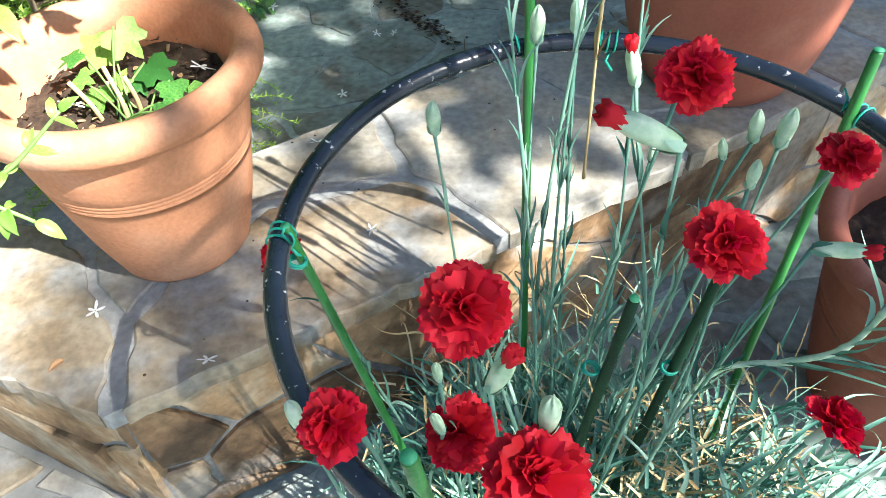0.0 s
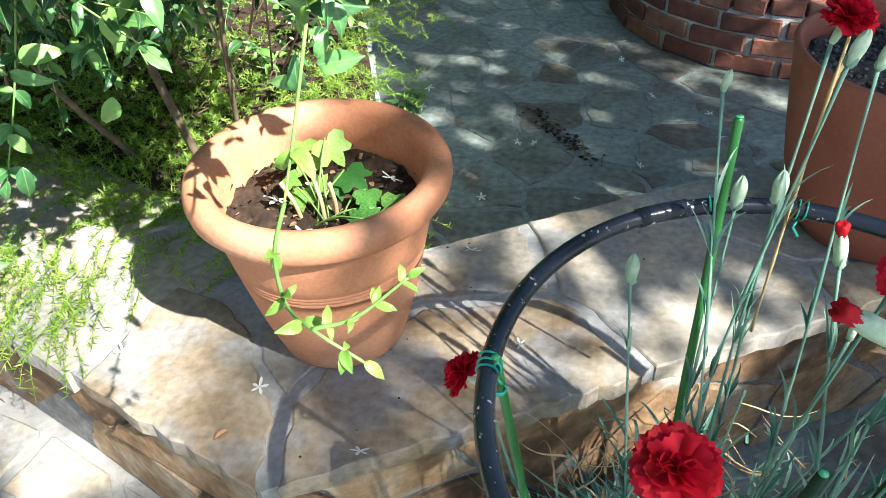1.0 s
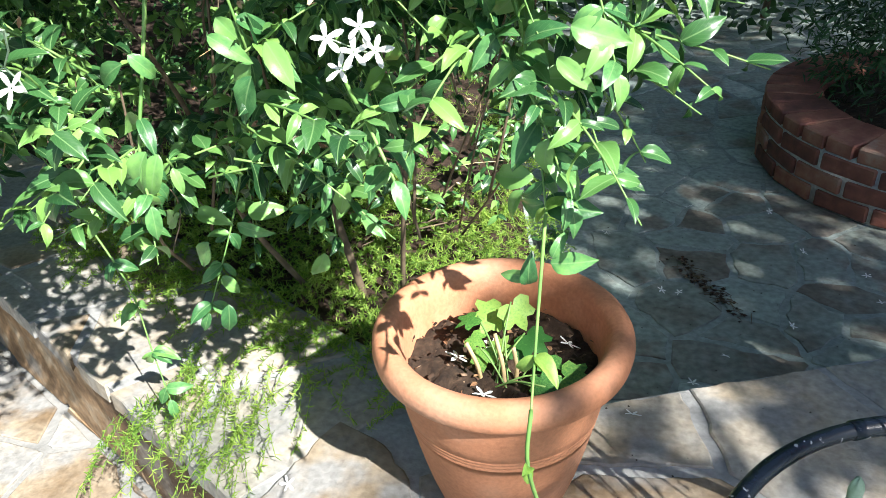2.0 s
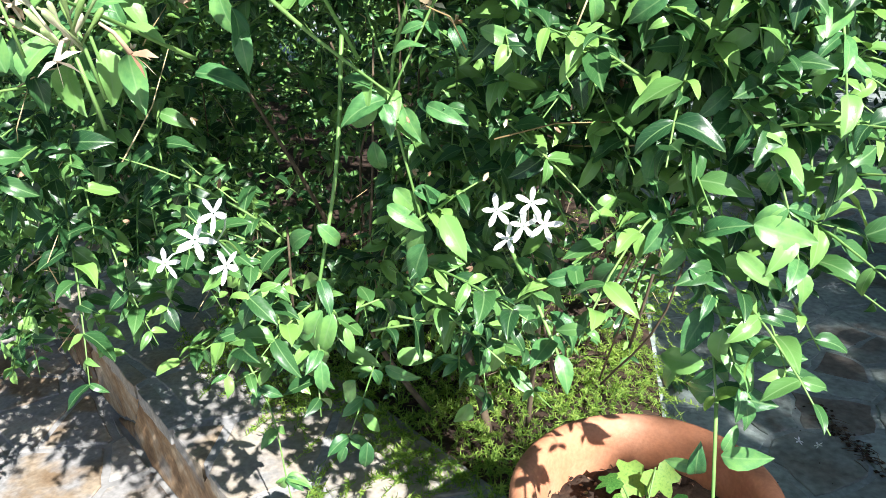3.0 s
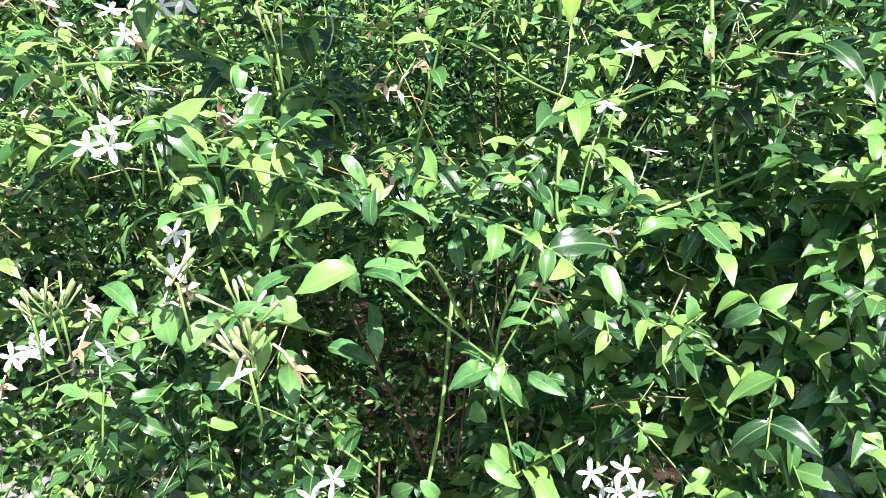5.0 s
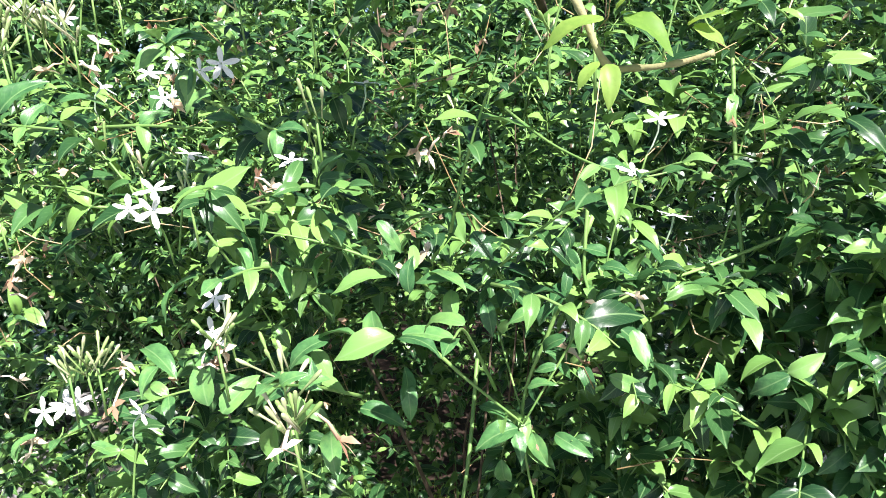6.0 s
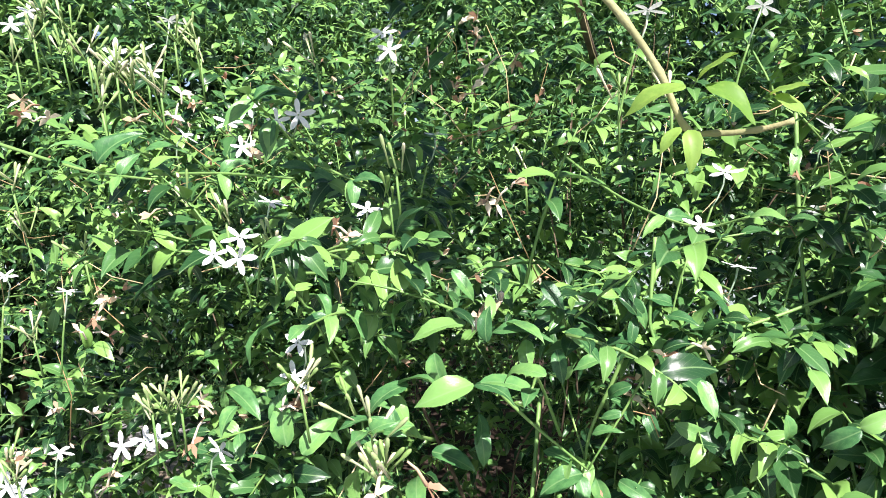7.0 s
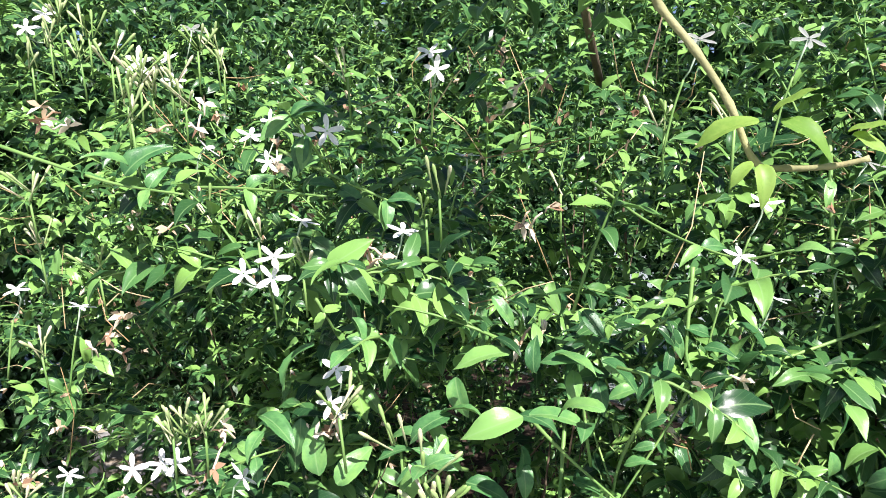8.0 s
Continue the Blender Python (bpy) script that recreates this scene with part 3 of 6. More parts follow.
for a, b in (((-0.005, 0.007, -0.006), (-0.027, 0.006, 0.063)), ((0.032, -0.007, -0.006), (0.004, 0.037, 0.063)), ((0.039, 0.014, -0.006), (0.037, 0.015, 0.063))):
    tube("woody_stem", curve_points([a, ((a[0] + b[0]) / 2 + 0.004, (a[1] + b[1]) / 2, (a[2] + b[2]) / 2), b], 5), 0.0030, STRAW, ivy, "pale brown woody stem", 7)


# ---- litter: star flowers, dry leaves ----
def star_geo(petals=5, r=0.015, rng=random):
    v, f = [], []
    a0 = rng.uniform(0, 6.28)
    for k in range(petals):
        a = a0 + 2 * math.pi * k / petals + rng.uniform(-0.12, 0.12)
        d, n = Vector((math.cos(a), math.sin(a), 0)), Vector((-math.sin(a), math.cos(a), 0))
        o = len(v)
        rr = r * rng.uniform(0.85, 1.1)
        lift = rng.uniform(-0.1, 0.25)
        for t, w in ((0.05, 0.07), (0.30, 0.135), (0.62, 0.175), (0.86, 0.125), (1.0, 0.02)):
            z = lift * rr * t * t + 0.002
            v += [d * rr * t + n * rr * w + Vector((0, 0, z)), d * rr * t + Vector((0, 0, z - 0.0006)), d * rr * t - n * rr * w + Vector((0, 0, z))]
        for i in range(4):
            f += [(o + i * 3, o + i * 3 + 1, o + i * 3 + 4, o + i * 3 + 3), (o + i * 3 + 1, o + i * 3 + 2, o + i * 3 + 5, o + i * 3 + 4)]
    return v, f


STARS = []
for k in range(4):
    sv, sf = star_geo(5, 0.0175, random.Random(40 + k))
    me = bpy.data.meshes.new("star_flower")
    me.from_pydata([tuple(v) for v in sv], [], sf)
    me.materials.append(WHITE)
    STARS.append(me)
rng = random.Random(21)
FALLEN = [(-0.470, 0.743, 0), (-0.294, 0.660, 0), (-0.105, 0.891, 0), (-0.216, 1.100, 0), (-0.709, 0.776, 0), (-0.24, 2.012, 1), (-0.19, 2.012, 1), (0.559, 2.512, 1),
          (0.111, 1.934, 1), (0.379, 2.076, 1), (0.600, 2.497, 1), (0.320, 2.256, 1), (-0.209, 2.565, 1), (0.345, 2.119, 1), (-0.208, 3.068, 1), (-0.05, 1.75, 1), (-0.3, 1.72, 1),
          (0.15, 2.35, 1), (0.25, 1.80, 1), (-0.12, 1.62, 1), (0.05, 2.6, 1), (-0.45, 2.3, 1), (0.75, 2.35, 1)]
for x, y, low in FALLEN:
    ob = new("fallen_flower", STARS[rng.randrange(4)])
    ob.matrix_basis = Matrix.Translation((x, y, (PATIO_Z if low else 0) + 0.006)) @ Euler((rng.uniform(-0.5, 0.5), rng.uniform(-0.5, 0.5), rng.uniform(0, 6))).to_matrix().to_4x4() @ Matrix.Diagonal((0.9, rng.uniform(0.55, 0.9), 1.0, 1.0))
    tagged(ob, "fallen white jasmine flower on the grey patio stone" if low else "fallen white jasmine flower on the pale ledge", "flower", "fallen jasmine flowers")
for dx, dy in ((0.083, 0.055), (0.0, -0.085), (0.03, -0.12), (-0.06, -0.02), (-0.02, 0.02)):
    ob = new("fallen_flower", STARS[rng.randrange(4)])
    ob.matrix_basis = Matrix.Translation(POT + Vector((dx, dy, 0.249))) @ Euler((rng.uniform(-0.5, 0.5), rng.uniform(-0.5, 0.5), rng.uniform(0, 6))).to_matrix().to_4x4()
    tagged(ob, "withered white flower on the potting soil", "flower", "fallen jasmine flowers")
lv, lf, _ = leaf_geo(0.5, 0.9, 0.5)
dry_mesh = bpy.data.meshes.new("dry_leaf")
dry_mesh.from_pydata([tuple(v) for v in lv], [], lf)
dry_mesh.materials.append(DEAD)


def dry_leaf(p, s, label="curled brown dry leaf"):
    ob = new("dry_leaf", dry_mesh)
    ob.matrix_basis = Matrix.Translation(p) @ Euler((rng.uniform(-0.1, 0.25), rng.uniform(-0.4, 0.4), rng.uniform(0, 6))).to_matrix().to_4x4() @ Matrix.Scale(s, 4)
    tagged(ob, label, "dry leaf", "dry leaves")


dry_leaf((-0.484, 0.663, 0.006), 0.024, "small curled brown dry leaf on the ledge")
for k in range(26):
    a, rr = rng.uniform(0, 6.283), 0.13 * rng.random() ** 0.5
    dry_leaf(POT + Vector((math.cos(a) * rr, math.sin(a) * rr, 0.249)), rng.uniform(0.006, 0.014), "curled brown dry leaf on the potting soil")
heap = Heap()
for k in range(160):
    x, y = rng.uniform(-0.9, 0.25), rng.uniform(0.62, 1.25)
    if k > 60:
        x, y = rng.uniform(-0.5, 0.9), rng.uniform(1.5, 3.2)
    elif (Vector((x, y, 0)) - CORNER).dot(INTO) < 0.02 or (Vector((x, y, 0)) - CORNER).dot(LEFT_IN) < 0.02 or (Vector((x, y, 0)) - CORNER).dot(INTO) > 0.39:
        continue
    z = 0.001 if k <= 60 else PATIO_Z + 0.002
    s = rng.uniform(0.0012, 0.003)
    heap.add([Vector((x + s * a, y + s * b, z + s * c)) for a, b, c in ((1, 0, 0), (0, 1, 0), (-1, 0, 0), (0, -1, 0), (0, 0, 1))], [(0, 1, 4), (1, 2, 4), (2, 3, 4), (3, 0, 4)])
tagged(heap.make("crumbs", SOIL), "dark soil crumbs scattered on the stones", "soil crumbs", kind="stuff")

debris = empty("plant_debris", (-0.05, 2.05, PATIO_Z), "dark strip of dry twigs and moss on the patio", "debris", kind="stuff")
twig_bits, moss = Heap(), Heap()
for k in range(130):
    f = rng.random()
    c = Vector((-0.17 + 0.20 * f + rng.gauss(0, 0.016), 0.16 - 0.26 * f + rng.gauss(0, 0.016), rng.uniform(0.003, 0.008)))
    a, ln = rng.uniform(-1.6, 0.2), rng.uniform(0.012, 0.06)
    d = Vector((math.cos(a) * ln, math.sin(a) * ln, rng.uniform(-0.002, 0.004)))
    if k % 2:
        twig_bits.tube([c - d / 2, c + Vector((0, 0, 0.003)), c + d / 2], [0.0012, 0.0011, 0.0007], 4)
    else:
        s = rng.uniform(0.004, 0.009)
        moss.add([c + Vector(q) * s for q in ((1, 0, 0), (0.2, 1, 0), (-1, 0.3, 0), (-0.2, -0.9, 0), (0, 0.1, 0.55), (0, 0, -0.5))],
                 [(0, 1, 4), (1, 2, 4), (2, 3, 4), (3, 0, 4), (1, 0, 5), (2, 1, 5), (3, 2, 5), (0, 3, 5)])
twig_bits.make("dry_twigs", WOOD, debris, "thin dry brown twigs", "stuff")
moss.make("crumbs", SOIL, debris, "dark crumbs of soil and moss", "stuff")

# ---- hoop and stakes ----
UP = Vector((0, 0, 1))
HOOP_C, HOOP_R = Vector((0.1716, 0.5178, 0.354)), 0.2708
stand = empty("plant_support", (0.1716, 0.5178, PATIO_Z), "black pipe hoop tied to green garden stakes round the carnations", "plant support")


def local(p, ob):
    return Vector(p) - ob.location


def hoop_at(a):
    return HOOP_C + Vector((math.cos(a) * HOOP_R, math.sin(a) * HOOP_R, HOOP_R * (-0.0244 * math.cos(a) + 0.0488 * math.sin(a))))


tube("hoop", [local(hoop_at(2 * math.pi * i / 96), stand) for i in range(96)], 0.0091, PIPE, stand, "scuffed black plastic irrigation pipe", 16, True)
sleeve = [local(hoop_at(math.radians(d)), stand) for d in (111, 114, 117, 120, 123)]
tube("sleeve", sleeve, 0.0103, PIPE, stand, "black rubber joint of the hoop", 16)


def stake(top, foot, r=0.0064, coat=STAKE):
    top, foot = Vector(top), Vector(foot)
    d = top - foot
    n = 15
    pts = [local(foot + d * (i / n), stand) for i in range(n)] + [local(top - d.normalized() * 0.003, stand), local(top, stand)]
    radii = [r + (r * 0.13 if i % 3 == 0 else 0) for i in range(n)] + [r, r * 0.8]
    tip = d.normalized()
    tube("stake_end", [local(top, stand), local(top + tip * 0.0012, stand)], [r * 0.92, r * 0.86], STAKE_END, stand, "cut green end of the stake", 12)
    return tube("stake", pts, radii, coat, stand, "green plastic-coated garden stake", 12)


stake((-0.094, 0.525, 0.372), (0.0, 0.575, PATIO_Z), 0.0044)
stake((0.108, 0.783, 0.474), (0.108, 0.665, PATIO_Z), 0.0050)
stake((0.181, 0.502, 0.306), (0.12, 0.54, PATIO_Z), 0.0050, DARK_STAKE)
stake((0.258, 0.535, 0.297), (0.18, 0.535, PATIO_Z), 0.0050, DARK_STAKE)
stake((0.013, 0.336, 0.355), (0.05, 0.42, PATIO_Z))
stake((0.392, 0.672, 0.420), (0.33, 0.60, PATIO_Z), 0.0052)


def tie_ring(c, r, turns, tilt, name="tie"):
    pts = []
    for i in range(int(16 * turns) + 1):
        a = 2 * math.pi * i / 16
        p = Euler(tilt).to_matrix() @ Vector((math.cos(a) * r, math.sin(a) * r * 0.8, 0.003 * i / 16))
        pts.append(local(Vector(c) + p, stand))
    tube(name, pts, 0.0013, TIE, stand, "green plastic-coated wire tie", 5)


def hoop_tie(degrees):
    """Wire wound round the pipe, with two loose twisted ends."""
    a = math.radians(degrees)
    c, out, along = hoop_at(a), Vector((math.cos(a), math.sin(a), 0)), Vector((-math.sin(a), math.cos(a), 0))
    pts = [c + out * math.cos(0.5 * i) * 0.0107 + UP * math.sin(0.5 * i) * 0.0107 + along * (0.0006 * i - 0.008) for i in range(32)]
    pts += [c - out * 0.006 + UP * 0.014 + along * 0.012, c - out * 0.010 + UP * 0.024 + along * 0.016]
    tube("tie", [local(p, stand) for p in pts], 0.0011, TIE, stand, "green plastic-coated wire tie", 5)
    end = [c - out * 0.004 - UP * 0.010, c - out * 0.010 - UP * 0.016 + along * 0.004, c - out * 0.012 - UP * 0.026 - along * 0.003]
    tube("tie", [local(p, stand) for p in end], 0.0016, TIE, stand, "green plastic-coated wire tie", 5)


for degrees in (178.5, 104, 86, 34):
    hoop_tie(degrees)
tie_ring((-0.092, 0.523, 0.330), 0.0070, 2.6, (0.1, 0.2, 0))
tie_ring((0.155, 0.514, 0.19), 0.0080, 2.6, (0.2, 0.4, 0))
tie_ring((0.235, 0.535, 0.16), 0.0080, 2.4, (0.3, 0.3, 0))

# ---- carnations ----
rng = random.Random(17)
plant = empty("carnation_plant", (0.13, 0.52, PATIO_Z), "blue-green carnation plant with red double flowers and pale buds", "carnation")
ROOT = Vector((0.13, 0.53, PATIO_Z + 0.05))
bm = lathe([(0, 0.07), (0.08, 0.065), (0.16, 0.05), (0.24, 0.02), (0.30, -0.01)], 40)
for v in bm.verts:
    v.co.z += 0.02 * noise.noise(v.co * 12)
mound = part("soil_mound", bm, SOIL)
mound.location = (0.14, 0.53, PATIO_Z)
tagged(mound, "brown soil mound at the foot of the carnations", "soil")


def petal_geo(rng, length, width):
    """One ruffled, saw-toothed petal along +y."""
    v, f = [], []
    nx, ny = 10, 4
    ph = rng.uniform(0, 6)
    for j in range(ny + 1):
        t = j / ny
        w = width * (0.20 + 0.80 * t ** 0.7)
        for i in range(nx + 1):
            s = i / nx * 2 - 1
            y = length * t * (1 - 0.22 * s * s)
            if j == ny:
                y += length * (0.05 if i % 2 else -0.03)
            z = 0.085 * length * t * math.sin(s * 4.6 + ph) * (0.2 + t) + 0.035 * length * t * t * math.sin(s * 13 + ph * 2) - 0.10 * length * s * s - 0.10 * length * t * t
            v.append(Vector((s * w * 0.5, y, z)))
    for j in range(ny):
        for i in range(nx):
            a = j * (nx + 1) + i
            f.append((a, a + 1, a + nx + 2, a + nx + 1))
    return v, f


def blossom(at, facing, size, parent, seed):
    """A double carnation: whorls of petals, steep in the middle and flat outside, over a green calyx."""
    r = random.Random(seed)
    heap = Heap()
    m0 = aim(Vector(facing), (0.3, 0.2, 0.9))
    base = Vector(at)
    for count, steep, ln, lift in ((7, 0.0, 0.52, -0.03), (7, 0.22, 0.52, 0.0), (7, 0.45, 0.48, 0.03), (6, 0.72, 0.43, 0.06), (5, 1.02, 0.37, 0.08), (4, 1.3, 0.32, 0.10)):
        a0 = r.uniform(0, 6)
        for k in range(count):
            a = a0 + 2 * math.pi * k / count + r.uniform(-0.25, 0.25)
            e = steep + r.uniform(-0.2, 0.2)
            d = Vector((math.cos(a) * math.cos(e), math.sin(e), math.sin(a) * math.cos(e)))
            pv, pf = petal_geo(r, size * ln * r.uniform(0.88, 1.1), size * 0.46 * r.uniform(0.75, 1.25))
            m = aim(d, Vector((0, 1, 0)) if e < 1 else rand_unit(r))
            heap.add([base + m0 @ (m @ p + Vector((0, size * lift, 0))) for p in pv], pf)
    ob = heap.make("blossom", PETAL, parent, "ruffled deep red double carnation flower")
    bud(base - m0 @ Vector((0, size * 0.52, 0)), facing, size * 0.56, ob, 0.36, "calyx")
    return ob


def bud(at, facing, length, parent, fat=0.42, name="bud", label="", colour_tip=False):
    """A closed bud: a ribbed oval with small teeth at its tip and bracts at its foot."""
    prof = [(0.0, 0.0), (0.14, 0.01), (0.30, 0.06), (0.38, 0.18), (0.43, 0.34), (0.47, 0.52), (0.45, 0.68), (0.37, 0.80), (0.25, 0.90), (0.12, 0.97), (0.02, 1.0)]
    bmm = lathe([(r * fat * length, z * length) for r, z in prof], 20)
    for v in bmm.verts:
        ang = math.atan2(v.co.y, v.co.x)
        f = v.co.z / length
        k = 1 + 0.05 * math.sin(ang * 10) * (1 - f) + 0.16 * math.sin(ang * 5) * max(0.0, f - 0.55) / 0.45
        v.co.x, v.co.y = v.co.x * k, v.co.y * k
        v.co.z += 0.05 * length * math.sin(ang * 5) * max(0.0, f - 0.55) / 0.45
    bract = Heap()
    for k in range(4):
        ang = k * 1.571 + 0.3
        out, sd = Vector((math.cos(ang), math.sin(ang), 0)), Vector((-math.sin(ang), math.cos(ang), 0))
        rows = [(0.20, -0.02, 0.16), (0.40, 0.10, 0.22), (0.46, 0.22, 0.15), (0.50, 0.34, 0.02)]
        bv = []
        for rr, zz, ww in rows:
            for sg in (-1, 0, 1):
                bv.append(out * rr * fat * length * (1.06 - 0.1 * abs(sg)) + sd * sg * ww * fat * length + Vector((0, 0, zz * length)))
        bract.add(bv, [(a, a + 1, a + 4, a + 3) for a in (0, 1, 3, 4, 6, 7)])
    m = aim(Vector(facing), (0.2, 0.1, 1)).to_4x4() @ Matrix.Rotation(-math.pi / 2, 4, "X")
    bmm.transform(Matrix.Translation(at) @ m)
    ob = part(name, bmm, BUD, parent, label or "pale green bud")
    m4 = Matrix.Translation(at) @ m
    bract.v = [m4 @ v for v in bract.v]
    if name == "bud":
        bract.make("bract", BLUE_LEAF, ob)
    if colour_tip:
        tipm = lathe([(0, 0.0), (0.26 * fat * length, 0.02 * length), (0.36 * fat * length, 0.18 * length), (0.44 * fat * length, 0.32 * length), (0.36 * fat * length, 0.42 * length),
                      (0.20 * fat * length, 0.36 * length), (0, 0.40 * length)], 16)
        for v in tipm.verts:
            v.co += Vector((v.co.x, v.co.y, 0)) * 0.22 * math.sin(math.atan2(v.co.y, v.co.x) * 5 + v.co.z * 300)
            v.co.z += 0.03 * length * math.sin(math.atan2(v.co.y, v.co.x) * 7)
        tipm.transform(Matrix.Translation(Vector(at) + Vector(facing).normalized() * length * 0.74) @ m)
        part("petal_tip", tipm, PETAL, ob, "red petals showing at the tip")
    return ob


def grass_leaf(heap, p, d, length, width, rng, curl=0.5):
    """A narrow arching leaf."""
    p, d = Vector(p), Vector(d).normalized()
    n = 6
    side = d.cross(Vector((0, 0, 1)))
    side = side.normalized() if side.length > 0.05 else Vector((1, 0, 0))
    bend = Vector((rng.uniform(-0.4, 0.4), rng.uniform(-0.4, 0.4), -curl))
    hook = rand_unit(rng) * curl * 0.9
    v = []
    for i in range(n + 1):
        t = i / n
        c = p + d * length * t + bend * length * 0.5 * t * t + hook * length * (t ** 3 - 0.4 * t * t)
        w = width * (1 - t ** 2.2) * 0.5 + 0.0002
        v += [c - side * w + Vector((0, 0, w * 0.5)), c, c + side * w + Vector((0, 0, w * 0.5))]
    f = []
    for i in range(n):
        a = i * 3
        f += [(a, a + 1, a + 4, a + 3), (a + 1, a + 2, a + 5, a + 4)]
    heap.add(v, f)


def stem(top, foot, parent, bow=0.04, r0=0.0020, r1=0.0013, mat=BLUE_LEAF, leaves=6):
    top, foot = Vector(top), Vector(foot)
    mid = (top + foot) / 2 + Vector((rng.uniform(-bow, bow), rng.uniform(-bow, bow), 0))
    pts = curve_points([foot, mid, top], 8)
    n = len(pts)
    pts = [local(p, plant) for p in pts]
    ob = tube("stem", pts, [r0 + (r1 - r0) * i / n + (0.0007 if i % 4 == 0 else 0) for i in range(n)], mat, parent, "", 6)
    heap = Heap()
    for k in range(leaves):
        i = rng.randrange(2, n - 2)
        d = (pts[i + 1] - pts[i - 1]).normalized()
        for sgn in (1, -1):
            o = rand_unit(rng)
            grass_leaf(heap, pts[i], d * 1.9 + o * 0.6 * sgn, rng.uniform(0.030, 0.070), rng.uniform(0.003, 0.0048), rng, 0.25)
    if leaves:
        heap.make("stem_leaves", mat, ob)
    return ob


def rel(p):
    return Vector(p) - plant.location


def foot_at(p, k=0.35):
    return (ROOT.x * (1 - k) + p[0] * k + rng.uniform(-0.04, 0.04), ROOT.y * (1 - k) + p[1] * k + rng.uniform(-0.04, 0.04), ROOT.z)


FLOWERS = [  # place, facing, size
    ((0.049, 0.424, 0.390), (-0.15, -0.55, 0.8), 0.062), ((0.206, 0.552, 0.480), (0.1, -0.6, 0.75), 0.052), ((0.218, 0.452, 0.420), (0.1, -0.5, 0.85), 0.050),
    ((-0.015, 0.305, 0.445), (-0.5, -0.35, 0.75), 0.037), ((0.042, 0.400, 0.275), (0.0, -0.4, 0.9), 0.056), ((-0.138, 0.612, 0.245), (-0.8, 0.1, 0.5), 0.050),
    ((0.337, 0.560, 0.400), (0.2, -0.3, 0.85), 0.044), ((0.092, 0.325, 0.350), (0.0, -0.3, 0.9), 0.062), ((0.302, 0.390, 0.300), (0.7, 0.3, 0.5), 0.044),
    ((0.168, 0.750, 0.590), (0.3, 0.1, 0.8), 0.046),
]
for k, (p, d, s) in enumerate(FLOWERS):
    blossom(rel(p), d, s, plant, 100 + k)
    stem(Vector(p) - Vector(d).normalized() * s * 0.5, foot_at(p), plant, 0.03)
BUDS = [  # place of the foot, facing, length, red tip
    ((0.018, 0.650, 0.362), (0.0, 0.05, 1.0), 0.034, 0), ((0.112, 0.726, 0.405), (0.02, 0.05, 1.0), 0.036, 0), ((0.148, 0.727, 0.414), (0.0, 0.05, 1.0), 0.036, 0),
    ((0.187, 0.634, 0.418), (-0.2, 0.1, 1.0), 0.038, 1), ((0.079, 0.735, 0.525), (0.2, 0.1, 1.0), 0.020, 0), ((0.185, 0.480, 0.478), (-0.9, 0.0, 0.5), 0.052, 1),
    ((0.064, 0.352, 0.405), (0.3, -0.1, 0.9), 0.040, 1), ((0.286, 0.615, 0.372), (0.0, 0.1, 1.0), 0.030, 0), ((0.305, 0.607, 0.372), (0.15, 0.1, 1.0), 0.036, 0),
    ((0.256, 0.590, 0.375), (-0.2, 0.1, 1.0), 0.020, 0), ((0.285, 0.470, 0.395), (0.8, -0.3, 0.2), 0.036, 1), ((0.099, 0.352, 0.360), (0.05, 0.0, 1.0), 0.036, 0),
    ((0.198, 0.590, 0.375), (0.05, 0.1, 1.0), 0.018, 0), ((0.270, 0.560, 0.370), (0.1, 0.1, 1.0), 0.026, 0), ((0.160, 0.690, 0.575), (0.3, 0.1, 1.0), 0.030, 0),
    ((-0.045, 0.330, 0.400), (-0.1, 0.1, 1.0), 0.024, 0), ((0.030, 0.395, 0.350), (-0.1, 0.1, 1.0), 0.018, 0), ((0.205, 0.752, 0.545), (0.2, 0.0, 1.0), 0.028, 0),
    ((0.030, 0.385, 0.300), (-0.3, 0.1, 1.0), 0.022, 0),
]
for k, (p, d, s, red) in enumerate(BUDS):
    bud(rel(p), d, s, plant, 0.34 if red else 0.42, "bud", "pale green bud with a red tip" if red else "", bool(red))
    stem(p, foot_at(p), plant, 0.045, 0.0019, 0.0012, BLUE_LEAF, 10)
for k in range(7):
    a, rr = rng.uniform(0, 6.283), rng.uniform(0.05, 0.26)
    p = (0.15 + math.cos(a) * rr, 0.53 + math.sin(a) * rr, rng.uniform(0.05, 0.30))
    stem(p, foot_at(p, 0.55), plant, 0.03, 0.0018, 0.0009, BLUE_LEAF, 8)
stem((0.178, 0.760, 0.62), (0.175, 0.772, 0.20), plant, 0.004, 0.0016, 0.0013, STRAW, 2)
heap, straw = Heap(), Heap()
for k in range(3000):
    a, rr = rng.uniform(0, 6.283), 0.27 * rng.random() ** 0.6
    z = rng.uniform(0.02, 0.33 - rr * 0.5) if rng.random() < 0.95 else rng.uniform(0.22, 0.38)
    p = Vector((0.03 + math.cos(a) * rr, 0.0 + math.sin(a) * rr, z))
    d = Vector((math.cos(a) * 0.8, math.sin(a) * 0.8, 1.0)) + rand_unit(rng) * 0.8
    grass_leaf(heap, p, d, rng.uniform(0.045, 0.11), rng.uniform(0.0032, 0.0062), rng, rng.uniform(0.3, 1.2))
for k in range(360):
    a, rr = rng.uniform(0, 6.283), 0.27 * rng.random() ** 0.5
    p = Vector((0.05 + math.cos(a) * rr, 0.02 + math.sin(a) * rr, rng.uniform(0.08, 0.38)))
    grass_leaf(straw, p, rand_unit(rng) + Vector((0, 0, 0.2)), rng.uniform(0.04, 0.12), rng.uniform(0.0016, 0.0034), rng, rng.uniform(0.8, 1.8))
